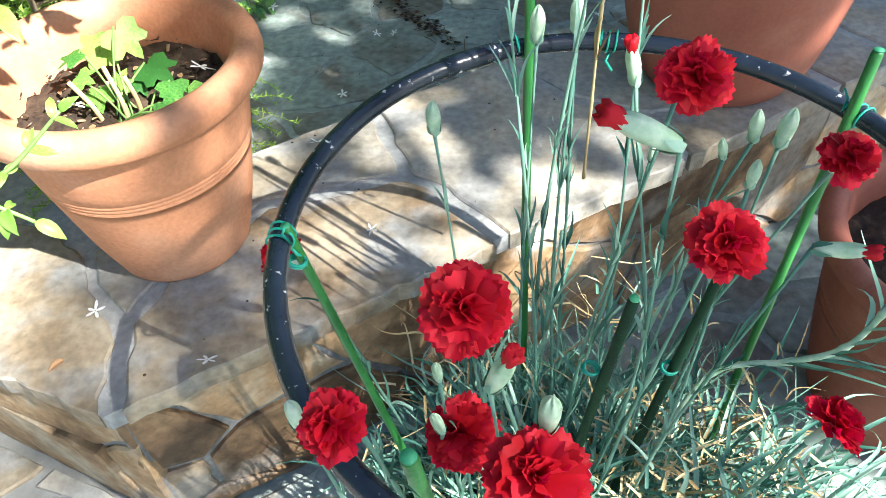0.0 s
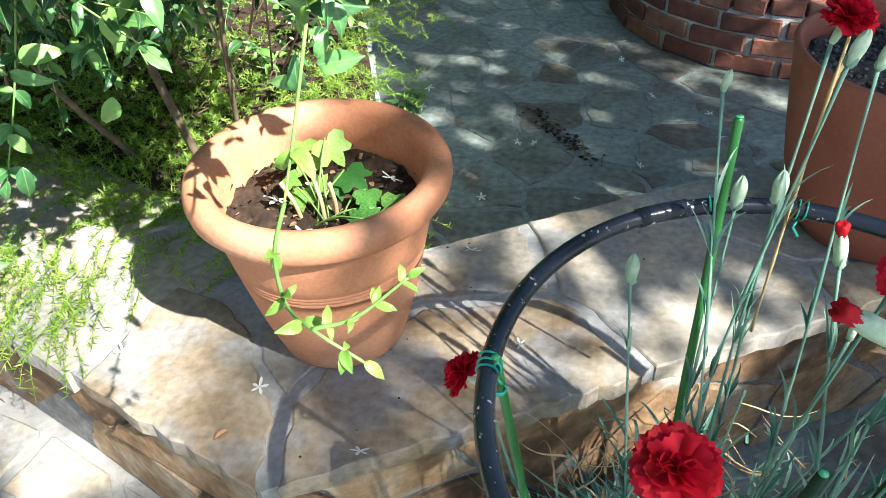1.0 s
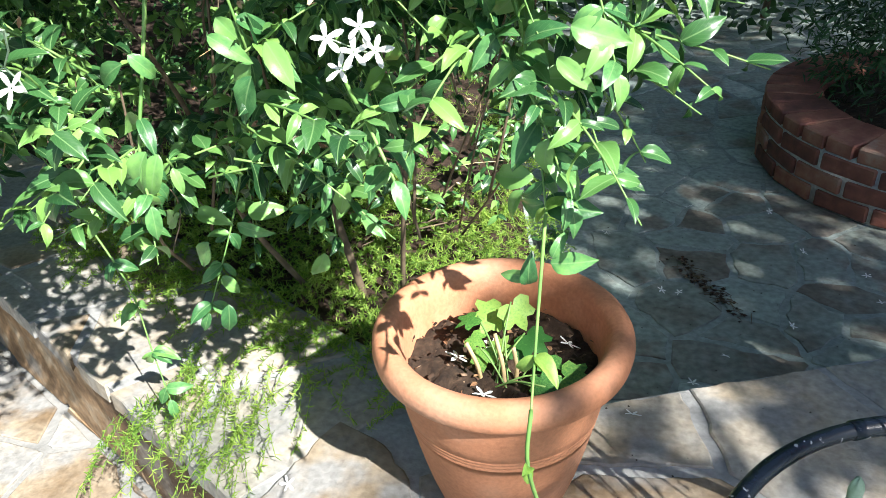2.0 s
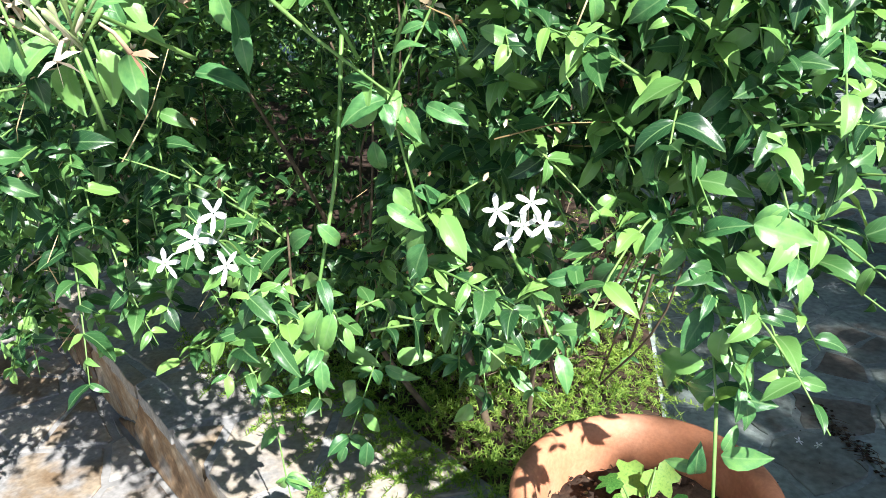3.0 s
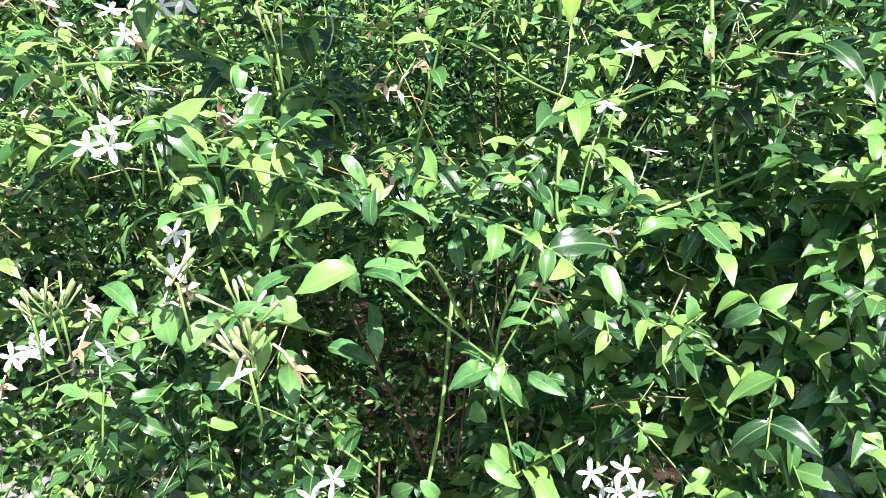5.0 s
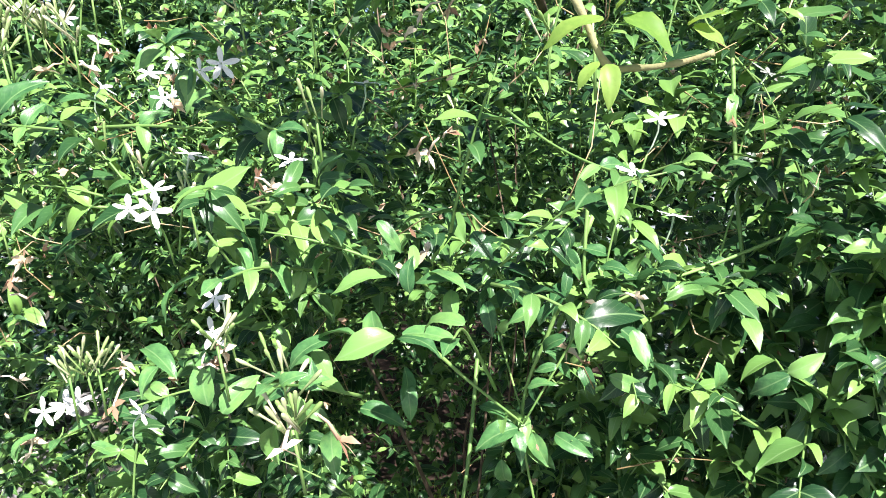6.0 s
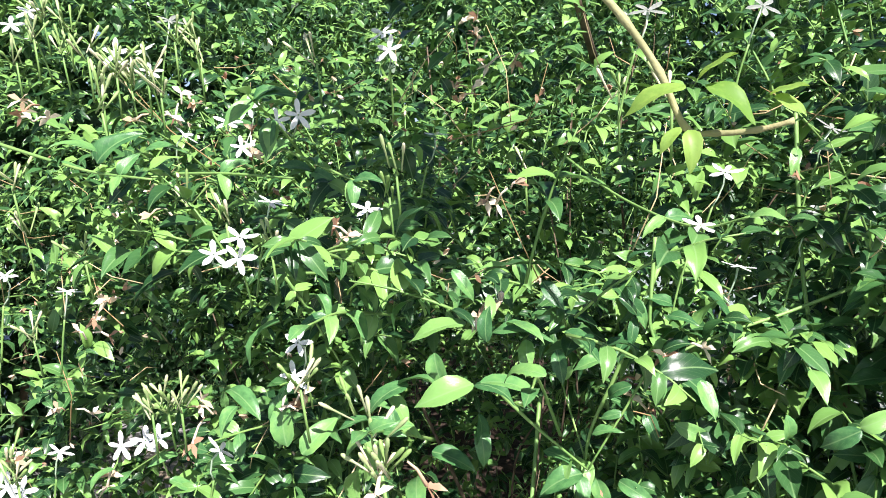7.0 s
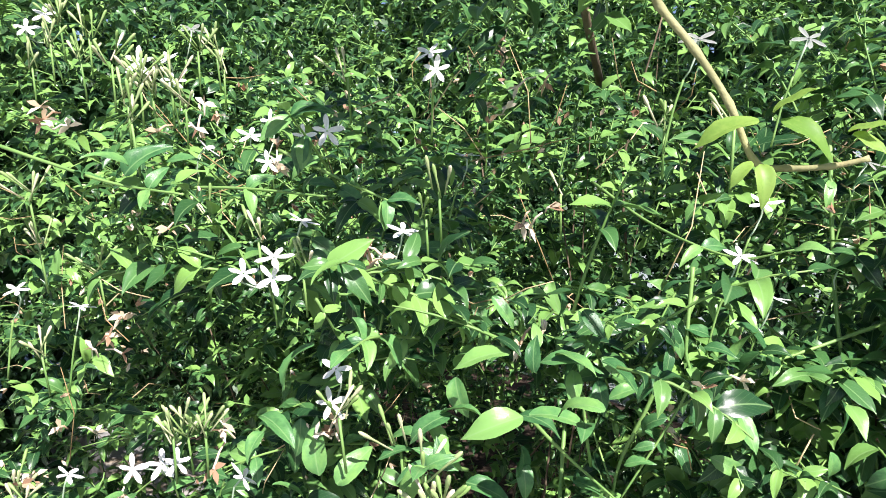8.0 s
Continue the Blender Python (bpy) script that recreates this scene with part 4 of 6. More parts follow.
for k in range(700):
    a, rr = rng.uniform(0, 6.283), 0.15 * rng.random() ** 0.6
    p = Vector((0.24 + math.cos(a) * rr, -0.08 + math.sin(a) * rr, rng.uniform(0.06, 0.36)))
    grass_leaf(heap, p, Vector((0.7 + math.cos(a) * 0.5, math.sin(a) * 0.5, 0.9)) + rand_unit(rng) * 0.7, rng.uniform(0.05, 0.12), rng.uniform(0.0030, 0.0056), rng, rng.uniform(0.3, 1.2))
for k in range(260):
    p = Vector((rng.uniform(0.02, 0.24), rng.uniform(-0.08, 0.10), rng.uniform(0.10, 0.34)))
    grass_leaf(straw, p, rand_unit(rng) + Vector((0.3, 0, 0.0)), rng.uniform(0.06, 0.15), rng.uniform(0.0020, 0.0040), rng, rng.uniform(1.0, 2.2))
pale = curve_points([(0.26, 0.56, 0.0), (0.313, 0.600, 0.06), (0.382, 0.585, 0.10), (0.424, 0.579, 0.13), (0.454, 0.592, 0.17), (0.475, 0.61, 0.22)], 7)
long_stem = tube("stem", [rel(p) for p in pale], [0.0034 + (0.0012 if i % 7 == 0 else 0) for i in range(len(pale))], BUD, plant, "thick pale green carnation stem", 8)
side_leaves = Heap()
for i in range(4, len(pale) - 1, 3):
    for sgn in (1, -1):
        grass_leaf(side_leaves, rel(pale[i]), (pale[i + 1] - pale[i]).normalized() + rand_unit(rng) * 0.8 * sgn + Vector((0, 0, 0.2)), rng.uniform(0.06, 0.11), rng.uniform(0.004, 0.006), rng, 0.7)
side_leaves.make("stem_leaves", BLUE_LEAF, long_stem)
heap.make("leaf_tuft", BLUE_LEAF, plant, "narrow blue-green carnation leaves", "stuff")
straw.make("dry_leaves", STRAW, plant, "dry straw-coloured leaves at the foot", "stuff")

# ---- brick planter ----
PL = Vector((0.64, 3.17, PATIO_Z))
PR = 0.64
planter = empty("brick_planter", PL, "round raised planter of weathered red bricks", "planter")
part("mortar_core", lathe([(0, 0), (PR + 0.0005, 0), (PR + 0.0005, 0.205), (PR - 0.19, 0.205), (PR - 0.19, 0.17), (0, 0.17)], 72), PALE_MORTAR, planter, "grey mortar")
soilp = part("soil", lathe([(0, 0.02), (PR - 0.3, 0.02), (PR - 0.195, 0.0), (PR - 0.195, -0.04), (0, -0.04)], 40), SOIL, planter)
soilp.location = (0, 0, 0.215)


def brick_mesh(a, b, c, name):
    bmm = bmesh.new()
    bmesh.ops.create_cube(bmm, size=1)
    bmesh.ops.scale(bmm, vec=(a, b, c), verts=bmm.verts)
    bmesh.ops.bevel(bmm, geom=list(bmm.edges), offset=0.005, segments=1, affect="EDGES")
    me = bpy.data.meshes.new(name)
    bmm.to_mesh(me)
    bmm.free()
    me.materials.append(BRICK)
    return me


stretcher = brick_mesh(0.186, 0.10, 0.057, "stretcher")
cap = brick_mesh(0.205, 0.10, 0.052, "cap")
rng = random.Random(5)
for course in range(3):
    n = 20
    for i in range(n):
        a = 2 * math.pi * (i + 0.5 * (course % 2) + rng.uniform(-0.03, 0.03)) / n
        b = new("brick", stretcher)
        b.parent = planter
        b.location = (math.cos(a) * (PR - 0.043), math.sin(a) * (PR - 0.045), 0.033 + course * 0.066)
        b.rotation_euler = (rng.uniform(-0.02, 0.02), rng.uniform(-0.02, 0.02), a + math.pi / 2 + rng.uniform(-0.02, 0.02))
for i in range(36):
    a = 2 * math.pi * (i + rng.uniform(-0.05, 0.05)) / 36
    b = new("brick", cap)
    b.parent = planter
    b.location = (math.cos(a) * (PR - 0.098), math.sin(a) * (PR - 0.098), 0.228 + rng.uniform(-0.003, 0.003))
    b.rotation_euler = (rng.uniform(-0.03, 0.03), rng.uniform(-0.03, 0.03), a)

# ---- jasmine bush ----
rng = random.Random(11)
BLOBS = [  # centre, radii, leaves, leaf size
    ((-0.72, 0.98, 0.93), (0.40, 0.34, 0.40), 2300, 0.042),
    ((-1.12, 0.88, 0.95), (0.42, 0.46, 0.46), 2600, 0.042),
    ((-0.38, 1.06, 1.05), (0.24, 0.26, 0.34), 900, 0.045),
    ((-1.05, 1.22, 0.58), (0.45, 0.32, 0.26), 800, 0.036),
    ((-0.85, 1.85, 0.30), (0.34, 0.55, 0.30), 800, 0.040),
    ((-1.80, 1.30, 0.90), (0.62, 0.60, 0.62), 2200, 0.042),
    ((-1.05, 1.70, 1.22), (0.80, 0.55, 0.55), 3200, 0.044),
    ((-0.35, 1.90, 1.55), (0.50, 0.45, 0.42), 1300, 0.046),
    ((-2.20, 2.40, 1.40), (1.10, 0.80, 0.95), 3600, 0.05),
    ((-1.0, 2.9, 1.75), (1.1, 0.7, 0.8), 2600, 0.055),
    ((-1.62, 0.90, 0.80), (0.48, 0.48, 0.50), 1900, 0.042),
    ((-1.95, 1.05, 1.35), (0.60, 0.50, 0.55), 1900, 0.044),
    ((-2.70, 1.55, 1.30), (0.85, 0.85, 1.00), 2600, 0.050),
    ((-1.30, 2.20, 1.75), (0.95, 0.60, 0.60), 2200, 0.048),
    ((-2.40, 3.20, 2.10), (1.40, 0.80, 1.00), 2400, 0.060),
    ((-0.35, 2.70, 1.95), (0.60, 0.50, 0.55), 1000, 0.052),
    ((-1.80, 3.30, 2.50), (2.20, 0.80, 1.10), 5200, 0.070),
    ((-3.40, 1.20, 1.60), (0.90, 1.30, 1.30), 3600, 0.062),
    ((0.10, 3.60, 2.60), (1.00, 0.60, 0.90), 1600, 0.065),
    # overhanging clump out of view, added to shade the bush's upper middle
    ((-0.585, 0.54, 1.50), (0.11, 0.10, 0.07), 340, 0.044),
    ((-0.70, 0.68, 0.66), (0.15, 0.10, 0.12), 130, 0.042),
    ((-1.78, 0.84, 0.40), (0.32, 0.16, 0.20), 380, 0.042),
    ((-0.33, 0.80, 0.77), (0.07, 0.06, 0.11), 80, 0.044),
    ((-2.20, 2.60, 0.25), (0.90, 0.75, 0.38), 1500, 0.060),
    ((-1.40, 1.65, 0.60), (0.55, 0.42, 0.45), 1300, 0.046),
    ((-0.60, 0.52, 1.035), (0.11, 0.06, 0.05), 150, 0.044),
    ((-0.37, 0.86, 0.95), (0.10, 0.08, 0.17), 260, 0.044),
    ((-0.85, 0.45, 1.10), (0.12, 0.05, 0.05), 130, 0.042),
]
# dark gaps between the branches: two ends and a radius
HOLLOWS = [((-0.60, 0.525, 0.92), (-1.05, 1.06, 0.76), 0.125), ((-0.58, 0.47, 0.99), (-0.95, 0.90, 0.90), 0.072), ((-0.58, 0.55, 0.83), (-0.95, 0.98, 0.66), 0.09),
           ((-0.56, 0.50, 0.95), (-0.80, 0.95, 0.80), 0.07), ((-0.93, 0.44, 1.00), (-1.40, 0.74, 0.90), 0.085), ((-0.80, 0.41, 1.00), (-1.20, 0.72, 0.92), 0.055),
           ((-0.62, 0.57, 1.15), (-0.92, 1.03, 1.14), 0.070), ((-0.55, 0.59, 1.14), (-0.74, 1.00, 1.12), 0.065), ((-0.44, 0.70, 1.10), (-0.54, 1.10, 1.07), 0.055),
           ((-1.18, 0.37, 1.30), (-1.80, 0.66, 1.40), 0.055), ((-1.09, 0.41, 0.80), (-1.50, 0.75, 0.66), 0.09)]
# free room in front of the open flowers
CLEAR = [((x, y, z), (x + 0.055, y - 0.10, z + 0.02), r) for x, y, z, r in (
    (-0.655, 0.475, 0.785, 0.065), (-0.497, 0.745, 0.727, 0.048), (-0.845, 0.413, 1.10, 0.060), (-0.75, 0.413, 1.005, 0.045), (-0.98, 0.53, 1.235, 0.05),
    (-0.915, 0.554, 1.243, 0.035), (-0.853, 0.473, 1.146, 0.022), (-0.762, 0.521, 1.138, 0.022), (-0.490, 0.702, 1.12, 0.024), (-1.07, 0.45, 1.30, 0.045), (-1.0, 0.40, 0.885, 0.05),
    (-0.474, 0.772, 1.075, 0.022), (-0.766, 0.636, 1.22, 0.022))]


CLEAR += [(a, (a[0] + 0.123, a[1] - 0.077, a[2] + 0.138), r * 0.8) for a, b, r in CLEAR]


def in_clear(p):
    return in_hollow(p, CLEAR)


def in_hollow(p, gaps=None):
    for a, b, r in gaps or HOLLOWS + CLEAR:
        a, b = Vector(a), Vector(b)
        k = max(0.0, min(1.0, (p - a).dot(b - a) / (b - a).length_squared))
        if (p - a.lerp(b, k)).length < r * (1 + 0.35 * noise.noise(p * 16)):
            return True
    return False


bush = empty("jasmine_bush", (-0.85, 1.25, -0.03), "dense sunlit jasmine bush with glossy leaves and white flowers", "bush")
heap, stems = Heap(), Heap()


def spray(root, d, length, size):
    """An arching green twig with pairs of recurved leaves."""
    d = d.normalized()
    bend = Vector((rng.uniform(-0.3, 0.3), rng.uniform(-0.3, 0.3), -rng.uniform(0.2, 0.6)))
    pts = [root + d * length * t + bend * length * 0.5 * t * t for t in (0, 0.2, 0.4, 0.6, 0.8, 1.0)]
    if pts[-1].z < 0.04 or in_hollow(pts[3]) or in_hollow(pts[5]):
        return
    stems.tube([p - bush.location for p in pts], [0.0016, 0.0015, 0.0014, 0.0012, 0.0010, 0.0007], 4)
    turn = rng.uniform(0, 3.1)
    t = 0.12
    while t < 1.0:
        i = min(4, int(t * 5))
        p = pts[i].lerp(pts[i + 1], t * 5 - i)
        ax = (pts[i + 1] - pts[i]).normalized()
        s1 = ax.cross(Vector((0.31, 0.2, 0.93))).normalized()
        s2 = ax.cross(s1)
        sd = s1 * math.cos(turn) + s2 * math.sin(turn)
        turn += 1.57 + rng.uniform(-0.4, 0.4)
        for sg in (1, -1):
            if rng.random() < 0.12:
                continue
            if in_hollow(p):
                continue
            out = sd * sg * 0.9 + ax * rng.uniform(0.2, 0.8) + rand_unit(rng) * 0.3
            out.z = out.z * 0.5 - 0.10
            up = Vector((0.30, -0.30, 1.0)) + rand_unit(rng) * 0.5 + ax * 0.2
            m = aim(out, up)
            s = size * rng.uniform(0.5, 1.25) * (1.0 if t < 0.8 else 0.75)
            lv, lf, luv = (LEAF_SHAPES if p.y < 1.12 and p.x > -1.55 else PLAIN_LEAVES)[rng.randrange(6)]
            heap.add([m @ (v * s) + p - bush.location for v in lv], lf, luv)
        t += 0.020 / length * rng.uniform(0.8, 1.5) * (size / 0.042)
    return


for c, r, count, size in BLOBS:
    done = 0
    near = 1.7 if c[1] - r[1] < 0.9 and c[0] > -1.7 else 1.0
    while done < near * count / 6.6:
        done += 1
        d = rand_unit(rng)
        rad = 0.40 + 0.42 * rng.random() ** 0.7
        lump = 1 + 0.22 * noise.noise(Vector((d.x * 2.5 + c[0], d.y * 2.5, d.z * 2.5 + c[2])))
        p = Vector(c) + Vector((d.x * r[0], d.y * r[1], d.z * r[2])) * rad * lump
        if p.z < 0.05 or (r[0] > 0.18 and noise.noise(p * 4.2) > 0.20) or in_hollow(p):
            continue
        spray(p, d * 0.8 + Vector((0.15, -0.2, 0.25)) + rand_unit(rng) * 0.6, rng.uniform(0.10, 0.20) * (size / 0.042), size)
spent, wisps = Heap(), Heap()
for k in range(900):
    c, r, _, _ = BLOBS[rng.choice((0, 0, 1, 1, 2, 4, 5, 9, 10))]
    d = (rand_unit(rng) + Vector((0.2, -0.6, 0.3))).normalized()
    p = Vector(c) + Vector((d.x * r[0], d.y * r[1], d.z * r[2])) * rng.uniform(0.75, 1.05) - bush.location
    if in_hollow(p + bush.location):
        continue
    if k % 3:
        s = rng.uniform(0.005, 0.013)
        m = aim(rand_unit(rng) + Vector((0, 0, -0.6)), rand_unit(rng))
        for a in (0, 1, 2):
            turn = Matrix.Rotation(a * 2.1 + 0.3, 3, "Y")
            spent.add([p + m @ (turn @ (Vector(q) * s)) for q in ((-0.12, 0, 0), (0.12, 0, 0.02), (0.26, 0.6, 0.2), (0.05, 1.0, 0.42), (-0.2, 0.6, 0.25))], [(0, 1, 2, 4), (4, 2, 3)])
    else:
        e = p + (rand_unit(rng) + Vector((0, 0, 0.3))) * rng.uniform(0.04, 0.13)
        wisps.tube([p, (p + e) / 2 + rand_unit(rng) * 0.012, e], [0.0009, 0.0008, 0.0005], 4)
spent.make("spent_bloom", SPENT, bush, "withered cream and brown jasmine flowers", "stuff")
wisps.make("fine_twig", STRAW, bush, "fine pale dry twigs", "stuff")
stems.make("shoot_tangle", GREEN_STEM, bush, "thin green twigs", "stuff")
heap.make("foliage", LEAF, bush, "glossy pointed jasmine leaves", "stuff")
twigs = Heap()
for k in range(70):
    c, r, _, _ = BLOBS[rng.randrange(7)]
    d = rand_unit(rng)
    end = Vector(c) + Vector((d.x * r[0], d.y * r[1], d.z * r[2])) * rng.uniform(0.7, 1.0)
    start = Vector((c[0] * 0.6 - 0.4, c[1] * 0.4 + 0.75, 0.0)).lerp(end, rng.uniform(0.3, 0.7))
    mid = (start + end) / 2 + rand_unit(rng) * 0.06
    if in_hollow(mid) or in_hollow(end):
        continue
    pts = curve_points([start, mid, end], 4)
    r0 = rng.uniform(0.0012, 0.0035)
    twigs.tube([p - bush.location for p in pts], [r0 * (1 - 0.06 * i) for i in range(len(pts))], 5)
twigs.make("twig_tangle", WOOD, bush, "thin brown twigs inside the bush", "stuff")
for x, y, tx, ty, tz, r in ((-0.82, 1.30, -0.95, 1.25, 1.0, 0.010), (-0.76, 1.36, -0.60, 1.15, 1.0, 0.006), (-0.95, 1.3, -1.1, 1.0, 0.8, 0.007)):
    pts = curve_points([(x, y, -0.02), (x * 0.6 + tx * 0.4, y * 0.6 + ty * 0.4, tz * 0.3), (x * 0.3 + tx * 0.7 + 0.03, y * 0.3 + ty * 0.7, tz * 0.65), (tx, ty, tz)], 6)
    tube("branch", [p - bush.location for p in pts], [r * (1 - 0.035 * i) for i in range(len(pts))], WOOD, bush, "brown woody branch", 8)

leaf_meshes = []
young_meshes = []
for lv, lf, luv in LEAF_SHAPES:
    for store, mat in ((leaf_meshes, LEAF_PART), (young_meshes, YOUNG_LEAF)):
        me = bpy.data.meshes.new("jasmine_leaf")
        me.from_pydata([tuple(v) for v in lv], [], lf)
        set_uv(me, luv)
        me.polygons.foreach_set("use_smooth", [True] * len(me.polygons))
        me.materials.append(mat)
        store.append(me)


def shoot(ctrl, size, pairs, start=0.1, r=0.0019, end_leaf=True, meshes=None):
    """A green shoot with leaves in pairs, each leaf a part of it."""
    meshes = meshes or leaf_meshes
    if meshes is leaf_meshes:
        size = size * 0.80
    pts = curve_points(ctrl, 8)
    n = len(pts)
    ob = tube("shoot", [p - bush.location for p in pts], [r * (1 - 0.5 * i / n) for i in range(n)], GREEN_STEM, bush, "pale green jasmine shoot", 7)
    for k in range(pairs):
        i = min(n - 2, int(n * (start + (1 - start) * k / max(1, pairs - 0.5))))
        d = (pts[i + 1] - pts[i]).normalized()
        side = d.cross(rand_unit(rng)).normalized()
        for sg in (1, -1):
            for extra in range(2 if rng.random() < 0.35 else 1):
                o = new("leaf", meshes[rng.randrange(6)])
                o.parent = ob
                dr = d * 0.45 + side * sg * 0.9 + Vector((0, 0, -0.15)) + rand_unit(rng) * 0.45
                up = Vector((0.45, -0.5, 0.8)) + rand_unit(rng) * 0.4
                s = size * rng.uniform(0.75, 1.25)
                if in_hollow(pts[i] + dr * s * 0.5):
                    bpy.data.objects.remove(o)
                    continue
                o.matrix_basis = Matrix.Translation(pts[i] - bush.location) @ aim(dr, up).to_4x4() @ Matrix.Scale(s, 4)
    if end_leaf:
        o = new("leaf", meshes[0])
        o.parent = ob
        o.matrix_basis = Matrix.Translation(pts[-1] - bush.location) @ aim(pts[-1] - pts[-3], (0.3, -0.5, 0.8)).to_4x4() @ Matrix.Scale(size, 4)
    return ob


shoot([(-0.40, 0.86, 0.98), (-0.36, 0.80, 0.84), (-0.31, 0.74, 0.70), (-0.283, 0.69, 0.605)], 0.052, 6, 0.05, 0.0022, False)
shoot([(-0.283, 0.69, 0.605), (-0.262, 0.58, 0.56), (-0.246, 0.50, 0.535)], 0.028, 2, 0.05, 0.0019, False, young_meshes)
shoot([(-0.246, 0.50, 0.535), (-0.235, 0.45, 0.53), (-0.205, 0.395, 0.54), (-0.169, 0.352, 0.566), (-0.140, 0.346, 0.552)], 0.016, 4, 0.25, 0.0018, True, young_meshes)
shoot([(-0.169, 0.352, 0.566), (-0.145, 0.356, 0.575), (-0.118, 0.368, 0.596)], 0.011, 4, 0.2, 0.0015, True, young_meshes)
shoot([(-0.56, 0.84, 0.80), (-0.52, 0.765, 0.70), (-0.467, 0.706, 0.667), (-0.43, 0.68, 0.62)], 0.052, 3, 0.45, 0.0030)
shoot([(-0.467, 0.706, 0.667), (-0.53, 0.72, 0.62), (-0.59, 0.74, 0.57)], 0.040, 3, 0.3)
shoot([(-0.68, 0.72, 0.92), (-0.66, 0.66, 0.79), (-0.668, 0.613, 0.654), (-0.66, 0.60, 0.60)], 0.050, 4, 0.4, 0.0026)
shoot([(-0.668, 0.613, 0.654), (-0.72, 0.67, 0.58), (-0.80, 0.74, 0.50)], 0.042, 4, 0.2)
shoot([(-0.53, 0.70, 1.08), (-0.57, 0.69, 0.97), (-0.609, 0.695, 0.866), (-0.60, 0.72, 0.72)], 0.050, 5, 0.2, 0.0026)
shoot([(-0.72, 0.80, 1.02), (-0.67, 0.75, 0.94), (-0.609, 0.695, 0.866)], 0.042, 3, 0.1)
shoot([(-0.44, 0.85, 1.25), (-0.42, 0.82, 1.05), (-0.379, 0.81, 0.85), (-0.37, 0.78, 0.74)], 0.052, 7, 0.1, 0.0026)
shoot([(-0.62, 0.66, 0.90), (-0.59, 0.58, 0.96), (-0.565, 0.52, 0.995), (-0.54, 0.47, 1.00)], 0.042, 4, 0.2)
shoot([(-0.68, 0.52, 0.92), (-0.64, 0.42, 0.96), (-0.60, 0.345, 0.985)], 0.036, 4, 0.2)
shoot([(-0.80, 0.60, 1.02), (-0.76, 0.48, 1.04), (-0.73, 0.41, 1.04)], 0.044, 4, 0.2)
shoot([(-0.92, 0.62, 1.16), (-0.88, 0.52, 1.22), (-0.83, 0.43, 1.25)], 0.044, 4, 0.2)
shoot([(-0.70, 0.82, 1.20), (-0.60, 0.76, 1.15), (-0.50, 0.71, 1.12), (-0.44, 0.69, 1.13)], 0.046, 5, 0.2)
shoot([(-0.58, 0.95, 1.05), (-0.48, 0.84, 1.03), (-0.40, 0.76, 0.98)], 0.052, 4, 0.2)
shoot([(-0.30, 1.0, 1.15), (-0.28, 0.90, 1.02), (-0.25, 0.84, 0.88), (-0.235, 0.80, 0.76)], 0.055, 6, 0.1, 0.0024)
shoot([(-0.95, 0.70, 0.85), (-0.95, 0.55, 0.88), (-0.95, 0.42, 0.88)], 0.044, 4, 0.2)
shoot([(-0.80, 0.95, 0.50), (-0.82, 0.90, 0.38), (-0.85, 0.85, 0.26)], 0.048, 5, 0.1)
shoot([(-0.66, 0.92, 0.52), (-0.62, 0.82, 0.48), (-0.56, 0.768, 0.485)], 0.040, 3, 0.1)
shoot([(-1.05, 0.85, 0.40), (-1.00, 0.85, 0.28), (-0.98, 0.84, 0.16), (-0.95, 0.82, 0.08)], 0.050, 4, 0.2)
shoot([(-1.35, 0.75, 0.75), (-1.25, 0.60, 0.78), (-1.15, 0.48, 0.80)], 0.044, 5, 0.1)


def leaf_group(y, leaves):
    """Single leaves on the outer shoots at one depth: root x and z, tip x and z."""
    for x, z, tx, tz in leaves:
        if in_clear(Vector(((x + tx) / 2, y, (z + tz) / 2))):
            continue
        d = Vector((tx - x, rng.uniform(-0.02, 0.02), tz - z))
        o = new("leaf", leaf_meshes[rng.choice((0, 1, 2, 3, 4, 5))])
        o.parent = bush
        up = (Vector((0.35, -0.75, 0.6)) if y > 0.5 else Vector((0.3, -0.2, 0.95))) + rand_unit(rng) * 0.45
        s = max(0.030, min(0.056 if y > 0.55 else 0.046, d.length * 1.05))
        o.matrix_basis = Matrix.Translation(Vector((x, y, z)) - bush.location) @ aim(d, up).to_4x4() @ Matrix.Scale(s, 4)


leaf_group(0.70, [(-0.287, 0.607, -0.214, 0.599), (-0.288, 0.605, -0.321, 0.581), (-0.283, 0.656, -0.211, 0.653), (-0.284, 0.656, -0.246, 0.624), (-0.269, 0.770, -0.210, 0.750), (-0.279, 0.743, -0.244, 0.721), (-0.298, 0.631, -0.358, 0.613), (-0.317, 0.722, -0.296, 0.697), (-0.293, 0.685, -0.263, 0.689), (-0.308, 0.756, -0.276, 0.777)])
leaf_group(0.66, [(-0.270, 0.566, -0.229, 0.573), (-0.269, 0.572, -0.261, 0.595), (-0.290, 0.540, -0.291, 0.574), (-0.290, 0.549, -0.315, 0.551)])
leaf_group(0.71, [(-0.467, 0.664, -0.461, 0.600), (-0.450, 0.648, -0.388, 0.603), (-0.464, 0.667, -0.501, 0.702), (-0.454, 0.683, -0.407, 0.691), (-0.576, 0.725, -0.532, 0.711), (-0.624, 0.759, -0.599, 0.723), (-0.591, 0.715, -0.636, 0.651), (-0.489, 0.703, -0.457, 0.720)])
leaf_group(0.61, [(-0.695, 0.629, -0.695, 0.585), (-0.658, 0.654, -0.680, 0.610), (-0.645, 0.653, -0.662, 0.589), (-0.631, 0.640, -0.619, 0.613), (-0.659, 0.740, -0.725, 0.705), (-0.650, 0.749, -0.628, 0.721)])
